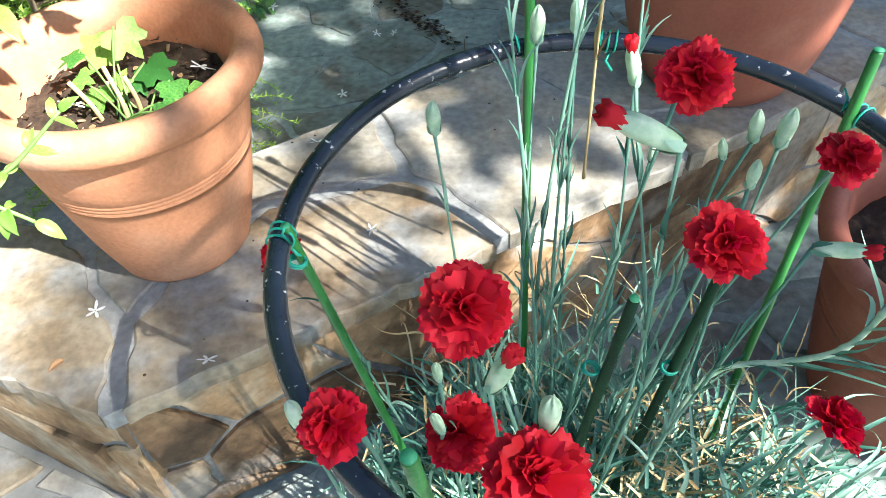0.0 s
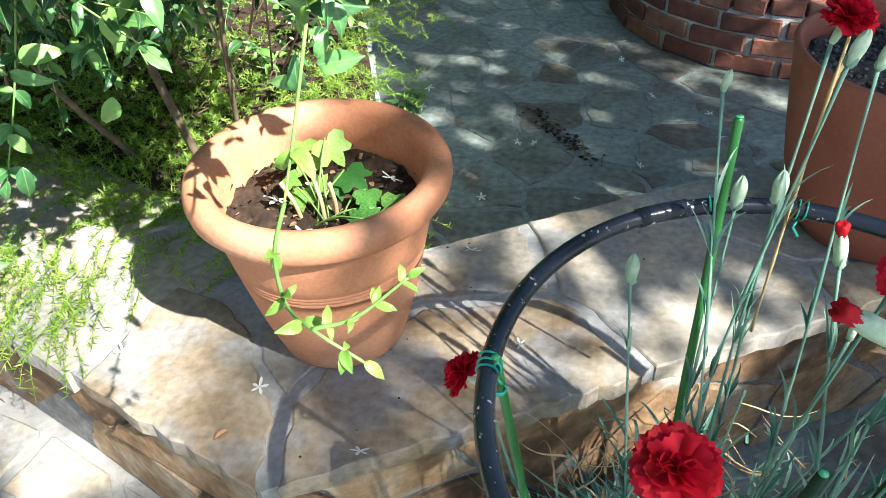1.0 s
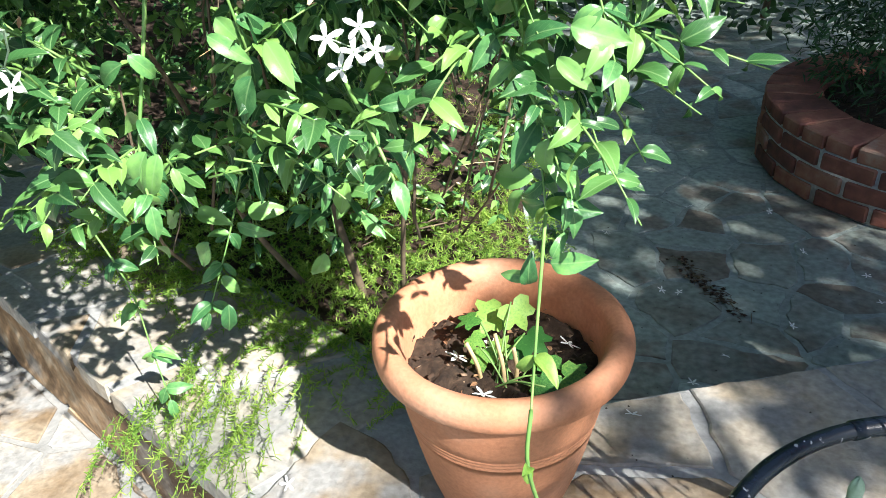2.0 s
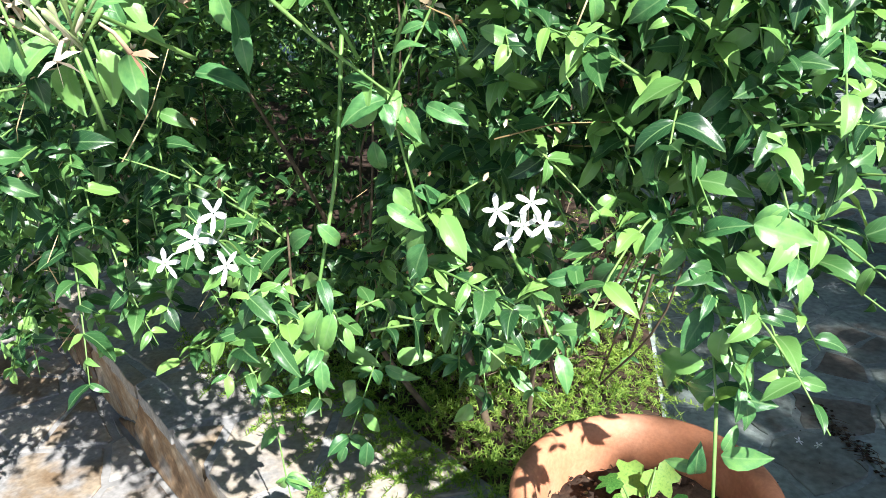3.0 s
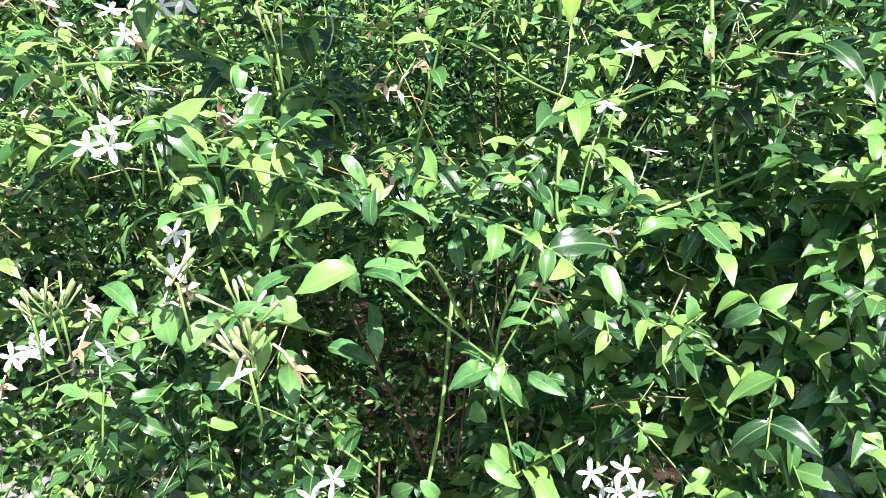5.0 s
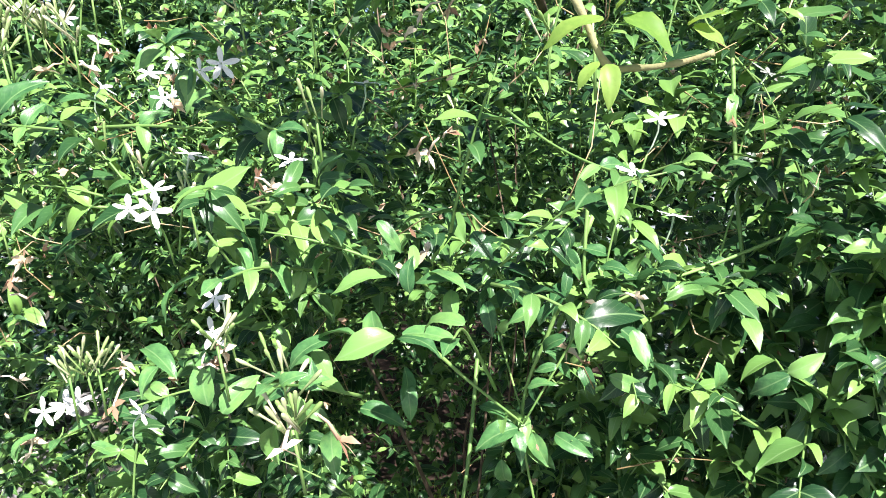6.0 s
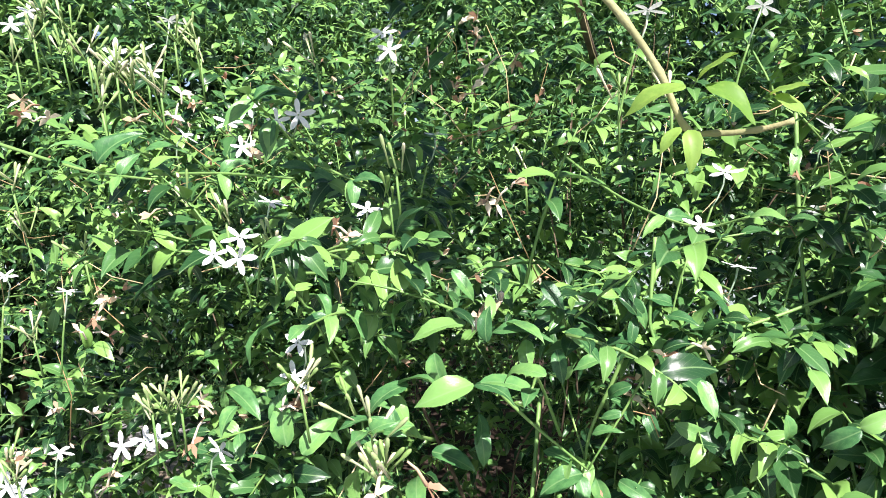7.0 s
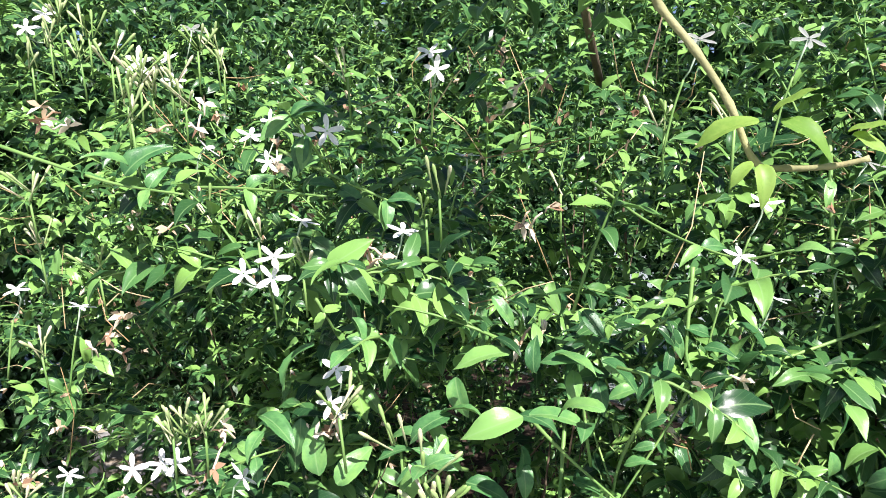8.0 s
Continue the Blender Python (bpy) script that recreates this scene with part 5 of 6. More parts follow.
leaf_group(0.82, [(-0.802, 0.458, -0.731, 0.462), (-0.737, 0.452, -0.664, 0.429), (-0.783, 0.359, -0.759, 0.329), (-0.608, 0.427, -0.631, 0.365), (-0.783, 0.309, -0.785, 0.240), (-0.716, 0.473, -0.628, 0.479), (-0.557, 0.543, -0.571, 0.509), (-0.545, 0.493, -0.511, 0.475), (-0.832, 0.453, -0.916, 0.401), (-0.792, 0.414, -0.836, 0.348)])
leaf_group(0.45, [(-0.688, 0.954, -0.605, 0.953), (-0.699, 0.937, -0.690, 0.890), (-0.516, 1.017, -0.579, 1.027), (-0.661, 0.990, -0.604, 1.017)])
leaf_group(0.69, [(-0.602, 0.864, -0.685, 0.835), (-0.609, 0.860, -0.600, 0.829), (-0.593, 0.850, -0.578, 0.817), (-0.567, 0.853, -0.524, 0.843), (-0.632, 0.813, -0.639, 0.763), (-0.622, 0.746, -0.578, 0.722), (-0.557, 0.744, -0.520, 0.711), (-0.579, 0.709, -0.610, 0.642), (-0.812, 0.960, -0.794, 0.886), (-0.622, 0.968, -0.640, 0.946), (-0.496, 0.971, -0.467, 0.940), (-0.508, 0.924, -0.467, 0.906)])
leaf_group(0.84, [(-0.440, 0.910, -0.435, 0.869), (-0.380, 0.901, -0.410, 0.885), (-0.376, 0.915, -0.335, 0.924), (-0.366, 0.882, -0.331, 0.848), (-0.325, 0.865, -0.260, 0.857), (-0.392, 0.825, -0.460, 0.787), (-0.414, 0.798, -0.364, 0.786), (-0.301, 0.823, -0.268, 0.815), (-0.349, 0.770, -0.375, 0.734), (-0.286, 0.719, -0.243, 0.703), (-0.340, 0.643, -0.312, 0.616), (-0.272, 0.579, -0.216, 0.573), (-0.344, 0.544, -0.379, 0.495)])
leaf_group(0.50, [(-0.618, 0.985, -0.541, 0.995), (-0.622, 0.984, -0.698, 0.948), (-0.582, 1.042, -0.541, 1.048), (-0.662, 1.035, -0.711, 1.015), (-0.884, 1.020, -0.984, 0.966), (-0.879, 0.938, -0.872, 0.877), (-0.783, 0.929, -0.854, 0.874), (-0.758, 0.938, -0.705, 0.973), (-0.613, 0.961, -0.607, 0.915), (-0.600, 1.045, -0.605, 1.071)])
leaf_group(0.38, [(-0.572, 0.958, -0.532, 0.962), (-0.583, 0.947, -0.595, 0.911), (-0.641, 0.940, -0.674, 0.906), (-0.803, 0.979, -0.748, 0.967)])
leaf_group(0.67, [(-0.609, 0.863, -0.661, 0.824), (-0.605, 0.858, -0.582, 0.832), (-0.622, 0.872, -0.650, 0.876), (-0.477, 0.976, -0.458, 0.947), (-0.401, 0.956, -0.393, 0.922), (-0.341, 0.953, -0.373, 0.930), (-0.343, 0.955, -0.312, 0.969), (-0.552, 1.051, -0.537, 1.027), (-0.615, 1.012, -0.583, 0.991), (-0.545, 0.961, -0.583, 0.945), (-0.772, 1.064, -0.744, 1.033), (-0.678, 1.086, -0.664, 1.050)])


for ctrl in ([(-0.95, 0.53, 1.225), (-0.85, 0.53, 1.19), (-0.772, 0.531, 1.163)], [(-1.057, 0.481, 1.182), (-0.95, 0.485, 1.180), (-0.838, 0.492, 1.172)],
             [(-1.16, 0.31, 1.225), (-1.07, 0.335, 1.20), (-0.985, 0.353, 1.180), (-0.90, 0.37, 1.17)], [(-0.534, 0.699, 1.109), (-0.536, 0.692, 1.029), (-0.534, 0.690, 0.983), (-0.591, 0.666, 0.867)],
             [(-0.66, 0.58, 0.97), (-0.63, 0.62, 0.92), (-0.591, 0.666, 0.867)], [(-0.354, 0.832, 1.067), (-0.43, 0.79, 1.03), (-0.496, 0.709, 1.002), (-0.55, 0.69, 0.96)],
             [(-0.39, 0.89, 1.03), (-0.375, 0.862, 0.96), (-0.361, 0.850, 0.86), (-0.35, 0.84, 0.78)]):
    shoot(ctrl, 0.040, 2, 0.5, 0.0022, False)


def hero_leaves(leaves):
    """Large single leaves that stand out of the bush: root and tip."""
    for root, tip in leaves:
        root, tip = Vector(root), Vector(tip)
        d = tip - root
        if in_clear((root + tip) / 2):
            continue
        o = new("leaf", leaf_meshes[rng.choice((0, 1, 2, 3, 4, 5))])
        o.parent = bush
        up = Vector((0.20, -0.25, 1.0)) + rand_unit(rng) * 0.45
        o.matrix_basis = Matrix.Translation(root - bush.location) @ aim(d + Vector((0, 0, 0.15 * d.length)), up).to_4x4() @ Matrix.Scale(min(0.054, max(0.034, d.length * 1.03)), 4)


hero_leaves([((-0.782, 0.422, 1.038), (-0.799, 0.378, 1.008)), ((-0.622, 0.495, 1.041), (-0.663, 0.448, 1.024)), ((-0.595, 0.488, 1.028), (-0.598, 0.483, 1.062)), ((-0.593, 0.493, 1.036), (-0.543, 0.515, 1.037)), ((-0.587, 0.467, 0.998), (-0.532, 0.490, 0.995)), ((-0.588, 0.458, 0.999), (-0.616, 0.418, 0.977)), ((-0.656, 0.456, 0.989), (-0.677, 0.420, 0.972)), ((-0.769, 0.417, 0.923), (-0.783, 0.411, 0.976)), ((-0.742, 0.411, 0.923), (-0.719, 0.437, 0.953)), ((-0.679, 0.517, 0.909), (-0.638, 0.531, 0.894))])
hero_leaves([((-0.616, 0.507, 0.946), (-0.600, 0.495, 0.914)), ((-0.664, 0.531, 1.082), (-0.640, 0.534, 1.053)), ((-0.628, 0.581, 1.096), (-0.607, 0.581, 1.059)), ((-0.596, 0.626, 1.017), (-0.557, 0.631, 0.993)), ((-0.548, 0.686, 1.047), (-0.535, 0.678, 1.017)), ((-0.508, 0.708, 0.962), (-0.469, 0.705, 0.933)), ((-0.439, 0.843, 0.909), (-0.430, 0.826, 0.872)), ((-0.519, 0.712, 0.916), (-0.471, 0.713, 0.894)), ((-0.442, 0.872, 0.947), (-0.399, 0.875, 0.959)), ((-0.394, 0.847, 0.916), (-0.410, 0.825, 0.882))])
hero_leaves([((-0.382, 0.843, 0.911), (-0.347, 0.843, 0.924)), ((-0.474, 0.814, 0.991), (-0.448, 0.802, 0.942))])
hero_leaves([((-0.533, 0.701, 0.973), (-0.515, 0.693, 0.949)), ((-0.597, 0.665, 0.862), (-0.632, 0.629, 0.846)), ((-0.636, 0.652, 0.882), (-0.600, 0.659, 0.875)), ((-0.588, 0.669, 0.905), (-0.563, 0.674, 0.913)), ((-0.610, 0.665, 0.883), (-0.607, 0.647, 0.858)), ((-0.925, 0.330, 1.194), (-0.935, 0.292, 1.209)), ((-0.962, 0.349, 1.187), (-0.934, 0.376, 1.229)), ((-1.038, 0.445, 1.208), (-1.006, 0.480, 1.212)), ((-1.057, 0.461, 1.194), (-1.033, 0.486, 1.175)), ((-1.032, 0.378, 1.177), (-1.042, 0.342, 1.172))])
hero_leaves([((-1.034, 0.497, 1.181), (-1.010, 0.518, 1.185)), ((-0.994, 0.525, 1.223), (-0.962, 0.549, 1.248)), ((-1.005, 0.594, 1.270), (-0.971, 0.622, 1.273)), ((-0.560, 0.683, 1.080), (-0.539, 0.684, 1.098)), ((-0.588, 0.659, 1.052), (-0.554, 0.665, 1.045)), ((-0.580, 0.580, 1.008), (-0.566, 0.571, 0.980)), ((-0.670, 0.504, 1.042), (-0.676, 0.492, 1.063)), ((-0.713, 0.507, 1.081), (-0.692, 0.511, 1.063)), ((-0.790, 0.462, 1.070), (-0.799, 0.442, 1.087)), ((-0.769, 0.457, 1.060), (-0.750, 0.460, 1.035))])
hero_leaves([((-0.751, 0.485, 1.081), (-0.761, 0.464, 1.087))])
hero_leaves([((-0.499, 0.733, 1.051), (-0.465, 0.733, 1.030)), ((-0.481, 0.768, 1.001), (-0.503, 0.748, 0.978)), ((-0.476, 0.787, 1.071), (-0.442, 0.787, 1.061)), ((-0.445, 0.926, 0.994), (-0.413, 0.922, 0.978)), ((-0.564, 0.686, 0.993), (-0.576, 0.666, 0.971)), ((-0.521, 0.699, 1.030), (-0.493, 0.700, 1.027)), ((-0.627, 0.572, 1.080), (-0.641, 0.554, 1.086)), ((-0.602, 0.593, 1.069), (-0.586, 0.590, 1.049)), ((-0.425, 0.886, 1.053), (-0.391, 0.885, 1.061)), ((-0.446, 0.849, 1.074), (-0.472, 0.835, 1.083))])
hero_leaves([((-0.575, 0.518, 1.028), (-0.567, 0.508, 1.007)), ((-0.687, 0.445, 0.957), (-0.701, 0.417, 0.952)), ((-0.682, 0.462, 0.975), (-0.664, 0.460, 0.955)), ((-0.848, 0.422, 0.947), (-0.849, 0.396, 0.925)), ((-0.850, 0.435, 0.891), (-0.821, 0.455, 0.886)), ((-0.881, 0.437, 0.861), (-0.894, 0.413, 0.877)), ((-1.042, 0.397, 0.850), (-1.044, 0.365, 0.840)), ((-0.932, 0.398, 0.861), (-0.910, 0.409, 0.851))])
hero_leaves([((-0.517, 0.708, 1.040), (-0.539, 0.688, 1.049)), ((-0.495, 0.715, 1.012), (-0.488, 0.711, 1.054)), ((-0.551, 0.688, 1.027), (-0.549, 0.679, 1.007)), ((-0.512, 0.707, 0.950), (-0.474, 0.713, 0.937)), ((-0.558, 0.707, 0.925), (-0.574, 0.691, 0.938)), ((-0.562, 0.704, 0.923), (-0.532, 0.705, 0.898)), ((-0.523, 0.717, 0.915), (-0.486, 0.722, 0.902)), ((-0.547, 0.711, 0.924), (-0.534, 0.702, 0.897)), ((-0.462, 0.828, 0.917), (-0.439, 0.829, 0.930)), ((-0.447, 0.838, 0.910), (-0.431, 0.827, 0.877))])
hero_leaves([((-0.456, 0.851, 0.955), (-0.403, 0.858, 0.950)), ((-0.381, 0.844, 0.913), (-0.337, 0.846, 0.924)), ((-0.377, 0.842, 0.908), (-0.408, 0.823, 0.892)), ((-0.387, 0.884, 0.962), (-0.407, 0.871, 0.960)), ((-0.381, 0.880, 0.960), (-0.342, 0.878, 0.947)), ((-0.365, 0.842, 0.880), (-0.332, 0.834, 0.856)), ((-0.358, 0.841, 0.898), (-0.307, 0.842, 0.899)), ((-0.480, 0.789, 0.998), (-0.455, 0.785, 0.958)), ((-0.579, 0.682, 0.983), (-0.602, 0.656, 0.969)), ((-0.579, 0.686, 0.977), (-0.552, 0.693, 0.988))])

# outer right shoots, close-set with leaves
for x, y, z, dx, n in ((-0.33, 0.80, 1.02, 0.05, 7), (-0.30, 0.76, 0.86, 0.07, 6), (-0.24, 0.78, 0.95, 0.03, 6), (-0.34, 0.74, 0.74, 0.08, 5),
                       (-0.18, 0.95, 1.08, 0.05, 6)):
    shoot([(x - 0.06, y + 0.10, z + 0.05), (x, y, z), (x + dx * 0.6, y - 0.04, z - 0.05), (x + dx, y - 0.05, z - 0.13)], 0.044, n + 4, 0.10, 0.0017)


# flowers and bud clusters on the bush
def flower_cluster(places, facing, seed):
    r = random.Random(seed)
    back = Vector(facing).normalized()
    mid = sum((Vector(p) for p in places), Vector((0, 0, 0))) / len(places) - back * 0.035
    root = mid - back * 0.05 - Vector((0, 0, 0.02))
    ob = tube("flower_stalk", [p - bush.location for p in curve_points([root, (root + mid) / 2 + Vector((0, 0, 0.006)), mid], 3)], 0.0012, GREEN_STEM, bush, "", 5)
    for p in places:
        p = Vector(p)
        st = new("flower", STARS[r.randrange(4)])
        st.parent = ob
        nrm = (back + rand_unit(r) * 0.45).normalized()
        st.matrix_basis = Matrix.Translation(p - bush.location) @ nrm.to_track_quat("Z", "Y").to_matrix().to_4x4() @ Matrix.Scale(r.uniform(0.85, 1.1), 4)
        tagged(st, "open white star-shaped jasmine flower")
        tube("flower_tube", [p - bush.location, p - nrm * 0.012 - bush.location, (p - nrm * 0.02).lerp(mid, 0.5) - bush.location, mid - bush.location], [0.0013, 0.0010, 0.0009, 0.0008], BUD, ob, "", 5)
    return ob


def bud_cluster(at, count, facing, seed):
    r = random.Random(seed)
    at = Vector(at)
    ob = tube("bud_stalk", [at - Vector(facing).normalized() * 0.05 - bush.location, at - bush.location], 0.0013, GREEN_STEM, bush, "", 5)
    for k in range(count):
        d = (Vector(facing).normalized() + rand_unit(r) * 0.75).normalized()
        ln = r.uniform(0.024, 0.042)
        p = at + rand_unit(r) * 0.006
        tube("bud", [p - bush.location, p + d * ln * 0.6 - bush.location, p + d * ln * 0.8 - bush.location, p + d * ln * 0.95 - bush.location, p + d * ln - bush.location],
             [0.0008, 0.0010, 0.0019, 0.0016, 0.0004], CREAM_BUD, ob, "slender pale green jasmine bud", 6)
    return ob


CAM_SIDE = (0.35, -0.8, 0.25)
HIGH_SIDE = (0.45, -0.6, 0.45)
SKYWARD = (0.35, -0.05, 0.9)
flower_cluster(((-0.639, 0.475, 0.808), (-0.670, 0.478, 0.781), (-0.710, 0.476, 0.754), (-0.632, 0.472, 0.765)), CAM_SIDE, 1)
flower_cluster(((-0.524, 0.745, 0.735), (-0.483, 0.742, 0.749), (-0.492, 0.740, 0.724), (-0.513, 0.748, 0.702), (-0.471, 0.746, 0.725)), CAM_SIDE, 2)
flower_cluster(((-0.828, 0.415, 1.113), (-0.874, 0.418, 1.095), (-0.825, 0.410, 1.095)), HIGH_SIDE, 3)
flower_cluster(((-0.746, 0.413, 1.022), (-0.753, 0.413, 0.991)), HIGH_SIDE, 7)
flower_cluster(((-1.006, 0.537, 1.243), (-0.952, 0.515, 1.210), (-1.021, 0.580, 1.266)), HIGH_SIDE, 30)
flower_cluster(((-0.936, 0.554, 1.242), (-0.899, 0.554, 1.246)), HIGH_SIDE, 31)
flower_cluster(((-0.853, 0.473, 1.146),), SKYWARD, 32)
flower_cluster(((-1.031, 0.492, 1.227),), SKYWARD, 33)
flower_cluster(((-0.762, 0.521, 1.138),), SKYWARD, 34)
flower_cluster(((-0.766, 0.636, 1.220),), SKYWARD, 35)
flower_cluster(((-0.490, 0.702, 1.120),), SKYWARD, 36)
flower_cluster(((-0.474, 0.772, 1.075),), SKYWARD, 37)
flower_cluster(((-0.401, 0.833, 1.217),), SKYWARD, 38)
flower_cluster(((-0.480, 0.744, 1.172),), SKYWARD, 39)
flower_cluster(((-1.077, 0.437, 1.320), (-1.068, 0.468, 1.327), (-1.063, 0.471, 1.302)), HIGH_SIDE, 40)
flower_cluster(((-1.233, 0.411, 1.387), (-1.249, 0.397, 1.370)), HIGH_SIDE, 41)
flower_cluster(((-1.070, 0.351, 0.875),), SKYWARD, 42)
flower_cluster(((-1.040, 0.407, 0.874), (-0.968, 0.394, 0.896), (-0.937, 0.390, 0.906)), HIGH_SIDE, 43)
flower_cluster(((-1.082, 0.302, 0.849), (-1.074, 0.313, 0.842)), HIGH_SIDE, 44)
flower_cluster(((-1.128, 0.328, 1.067),), SKYWARD, 45)
flower_cluster(((-1.099, 0.381, 1.047),), SKYWARD, 46)
flower_cluster(((-0.708, 0.488, 1.299), (-0.702, 0.490, 1.284)), HIGH_SIDE, 47)
flower_cluster(((-0.516, 0.633, 1.316),), SKYWARD, 48)
flower_cluster(((-0.442, 0.727, 1.327),), SKYWARD, 49)
flower_cluster(((-0.870, 0.415, 0.899),), SKYWARD, 50)
flower_cluster(((-0.410, 0.808, 1.119),), SKYWARD, 51)
flower_cluster(((-1.090, 0.516, 1.372),), SKYWARD, 52)
bud_cluster((-0.590, 0.350, 0.955), 13, (0.0, -0.2, 1.0), 20)
bud_cluster((-0.625, 0.380, 0.965), 4, (0.0, -0.2, 1.0), 22)
bud_cluster((-0.730, 0.400, 0.985), 6, (0.0, -0.2, 1.0), 26)
for k, (p, n) in enumerate((((-1.077, 0.454, 1.287), 16), ((-1.226, 0.425, 1.383), 9), ((-1.165, 0.418, 1.329), 8), ((-1.090, 0.552, 1.353), 6), ((-0.933, 0.398, 0.938), 9), ((-0.699, 0.493, 1.177), 3), ((-0.694, 0.438, 0.958), 4), ((-1.093, 0.324, 1.167), 6), ((-1.116, 0.346, 1.111), 5), ((-0.958, 0.354, 1.236), 5), ((-1.095, 0.312, 0.863), 7), ((-0.547, 0.640, 1.242), 4), ((-0.996, 0.470, 1.147), 5), ((-0.854, 0.419, 1.128), 4), ((-0.834, 0.457, 1.101), 4), ((-1.147, 0.363, 0.991), 5), ((-1.096, 0.401, 1.083), 5), ((-0.743, 0.533, 1.151), 3), ((-0.662, 0.659, 1.180), 2), ((-0.457, 0.540, 1.226), 3), ((-0.879, 0.565, 1.305), 3))):
    bud_cluster(p, n, (0.1, -0.25, 1.0), 60 + k)
for k, (p, n) in enumerate((((-1.207, 0.405, 1.349), 6), ((-1.134, 0.411, 1.353), 5), ((-1.062, 0.396, 1.309), 6), ((-1.049, 0.421, 1.293), 8), ((-1.035, 0.450, 1.295), 8), ((-1.018, 0.456, 1.272), 5), ((-1.064, 0.506, 1.343), 5), ((-1.206, 0.383, 1.319), 4), ((-1.013, 0.384, 1.264), 6), ((-1.043, 0.527, 1.323), 4), ((-0.925, 0.377, 0.936), 6), ((-0.884, 0.383, 0.949), 6), ((-1.052, 0.299, 0.864), 5))):
    bud_cluster(p, n, (0.15, -0.2, 1.0), 140 + k)


def spent_cluster(at, count, seed):
    """A withered flower head: limp cream tubes with crumpled lobes."""
    r = random.Random(seed)
    at = Vector(at)
    hp = Heap()
    for k in range(count):
        d = (rand_unit(r) + Vector((0.1, -0.3, 0.2))).normalized()
        p = at + rand_unit(r) * 0.010 - bush.location
        ln = r.uniform(0.012, 0.024)
        sag = Vector((0, 0, -0.35 * ln))
        hp.tube([p, p + d * ln * 0.5, p + d * ln + sag], [0.0010, 0.0013, 0.0017], 5)
        e = p + d * ln + sag
        for a in range(4):
            o = (d * 0.5 + rand_unit(r)).normalized()
            w = o.cross(rand_unit(r)).normalized() * 0.0032
            m = e + o * 0.008
            hp.add([e - w * 0.4, e + w * 0.4, m + w, m + o * 0.007 + Vector((0, 0, -0.003)), m - w], [(0, 1, 2, 4), (4, 2, 3)])
    return hp.make("spent_flower", SPENT, bush, "withered cream jasmine flower head")


for k, p in enumerate(((-0.579, 0.352, 0.961), (-0.512, 0.692, 1.005), (-1.082, 0.391, 1.002), (-1.064, 0.419, 1.040), (-0.686, 0.650, 1.162), (-0.952, 0.529, 1.217), (-1.049, 0.394, 0.848), (-1.105, 0.322, 0.876), (-0.786, 0.505, 1.116), (-0.625, 0.538, 1.061), (-0.902, 0.420, 0.932), (-0.567, 0.707, 0.947), (-0.472, 0.807, 0.980), (-1.072, 0.489, 1.147), (-1.088, 0.348, 1.246), (-1.036, 0.456, 1.245), (-1.038, 0.502, 1.262), (-0.822, 0.794, 1.374), (-0.739, 0.759, 1.322), (-0.770, 0.702, 1.271), (-0.457, 0.927, 1.000), (-1.205, 0.434, 0.883), (-0.756, 0.429, 0.963))):
    spent_cluster(p, 2 + k % 3, 90 + k)
branch_pts = curve_points([(-0.62, 0.42, 1.46), (-0.506, 0.453, 1.332), (-0.492, 0.467, 1.306), (-0.470, 0.482, 1.275), (-0.449, 0.495, 1.238), (-0.433, 0.504, 1.198), (-0.413, 0.508, 1.193), (-0.386, 0.513, 1.194), (-0.363, 0.516, 1.199)], 5)
tube("branch", [p - bush.location for p in branch_pts], [0.0034 - 0.00004 * i + (0.0007 if i % 5 == 0 else 0.0) for i in range(len(branch_pts))], OLIVE, bush, "bare pale jointed branch tip", 9)
for root, tip in (((-0.427, 0.487, 1.225), (-0.460, 0.469, 1.214)), ((-0.414, 0.490, 1.225), (-0.381, 0.487, 1.209)), ((-0.371, 0.498, 1.214), (-0.354, 0.491, 1.204)), ((-0.418, 0.488, 1.229), (-0.398, 0.480, 1.242)), ((-0.374, 0.498, 1.215), (-0.355, 0.489, 1.220)), ((-0.431, 0.489, 1.197), (-0.439, 0.477, 1.183)), ((-0.426, 0.490, 1.195), (-0.416, 0.483, 1.172))):
    d = Vector(tip) - Vector(root)
    o = new("leaf", young_meshes[rng.choice((0, 3, 4))])
    o.parent = bush
    o.matrix_basis = Matrix.Translation(Vector(root) - bush.location) @ aim(d, (0.2, -0.5, 0.8)).to_4x4() @ Matrix.Scale(d.length * 1.25, 4)
# Branch above the view, added to carry the shading leaf clump to the bare tip.
over_pts = curve_points([(-1.00, 1.50, 1.45), (-0.88, 1.05, 1.68), (-0.72, 0.65, 1.60), (-0.62, 0.42, 1.46)], 6)
tube("branch", [p - bush.location for p in over_pts], [0.009 - 0.00025 * i for i in range(len(over_pts))], WOOD, bush, "brown woody overhanging branch, added out of view for the shading leaves", 8)

# ---- sprig at the bed's edge ----
sprig = empty("jasmine_sprig", (-0.66, 2.20, PATIO_Z), "low jasmine sprig with white flowers at the bed edge", "sprig")
for k in range(5):
    a = rng.uniform(-1.4, 0.6)
    end = Vector((math.cos(a) * 0.12, math.sin(a) * 0.12, rng.uniform(0.0, 0.05)))
    tube("twig", curve_points([(0, 0, 0), end * 0.5 + Vector((0, 0, 0.03)), end], 4), 0.0013, GREEN_STEM, sprig, "", 5)
    for j in range(6):
        o = new("leaf", leaf_meshes[rng.randrange(4)])
        o.parent = sprig
        o.matrix_basis = Matrix.Translation(end * rng.uniform(0.3, 1.0) + Vector((0, 0, 0.02))) @ aim(rand_unit(rng) + Vector((0.3, -0.2, 0.0)), (0.1, -0.2, 1)).to_4x4() @ Matrix.Scale(rng.uniform(0.03, 0.05), 4)
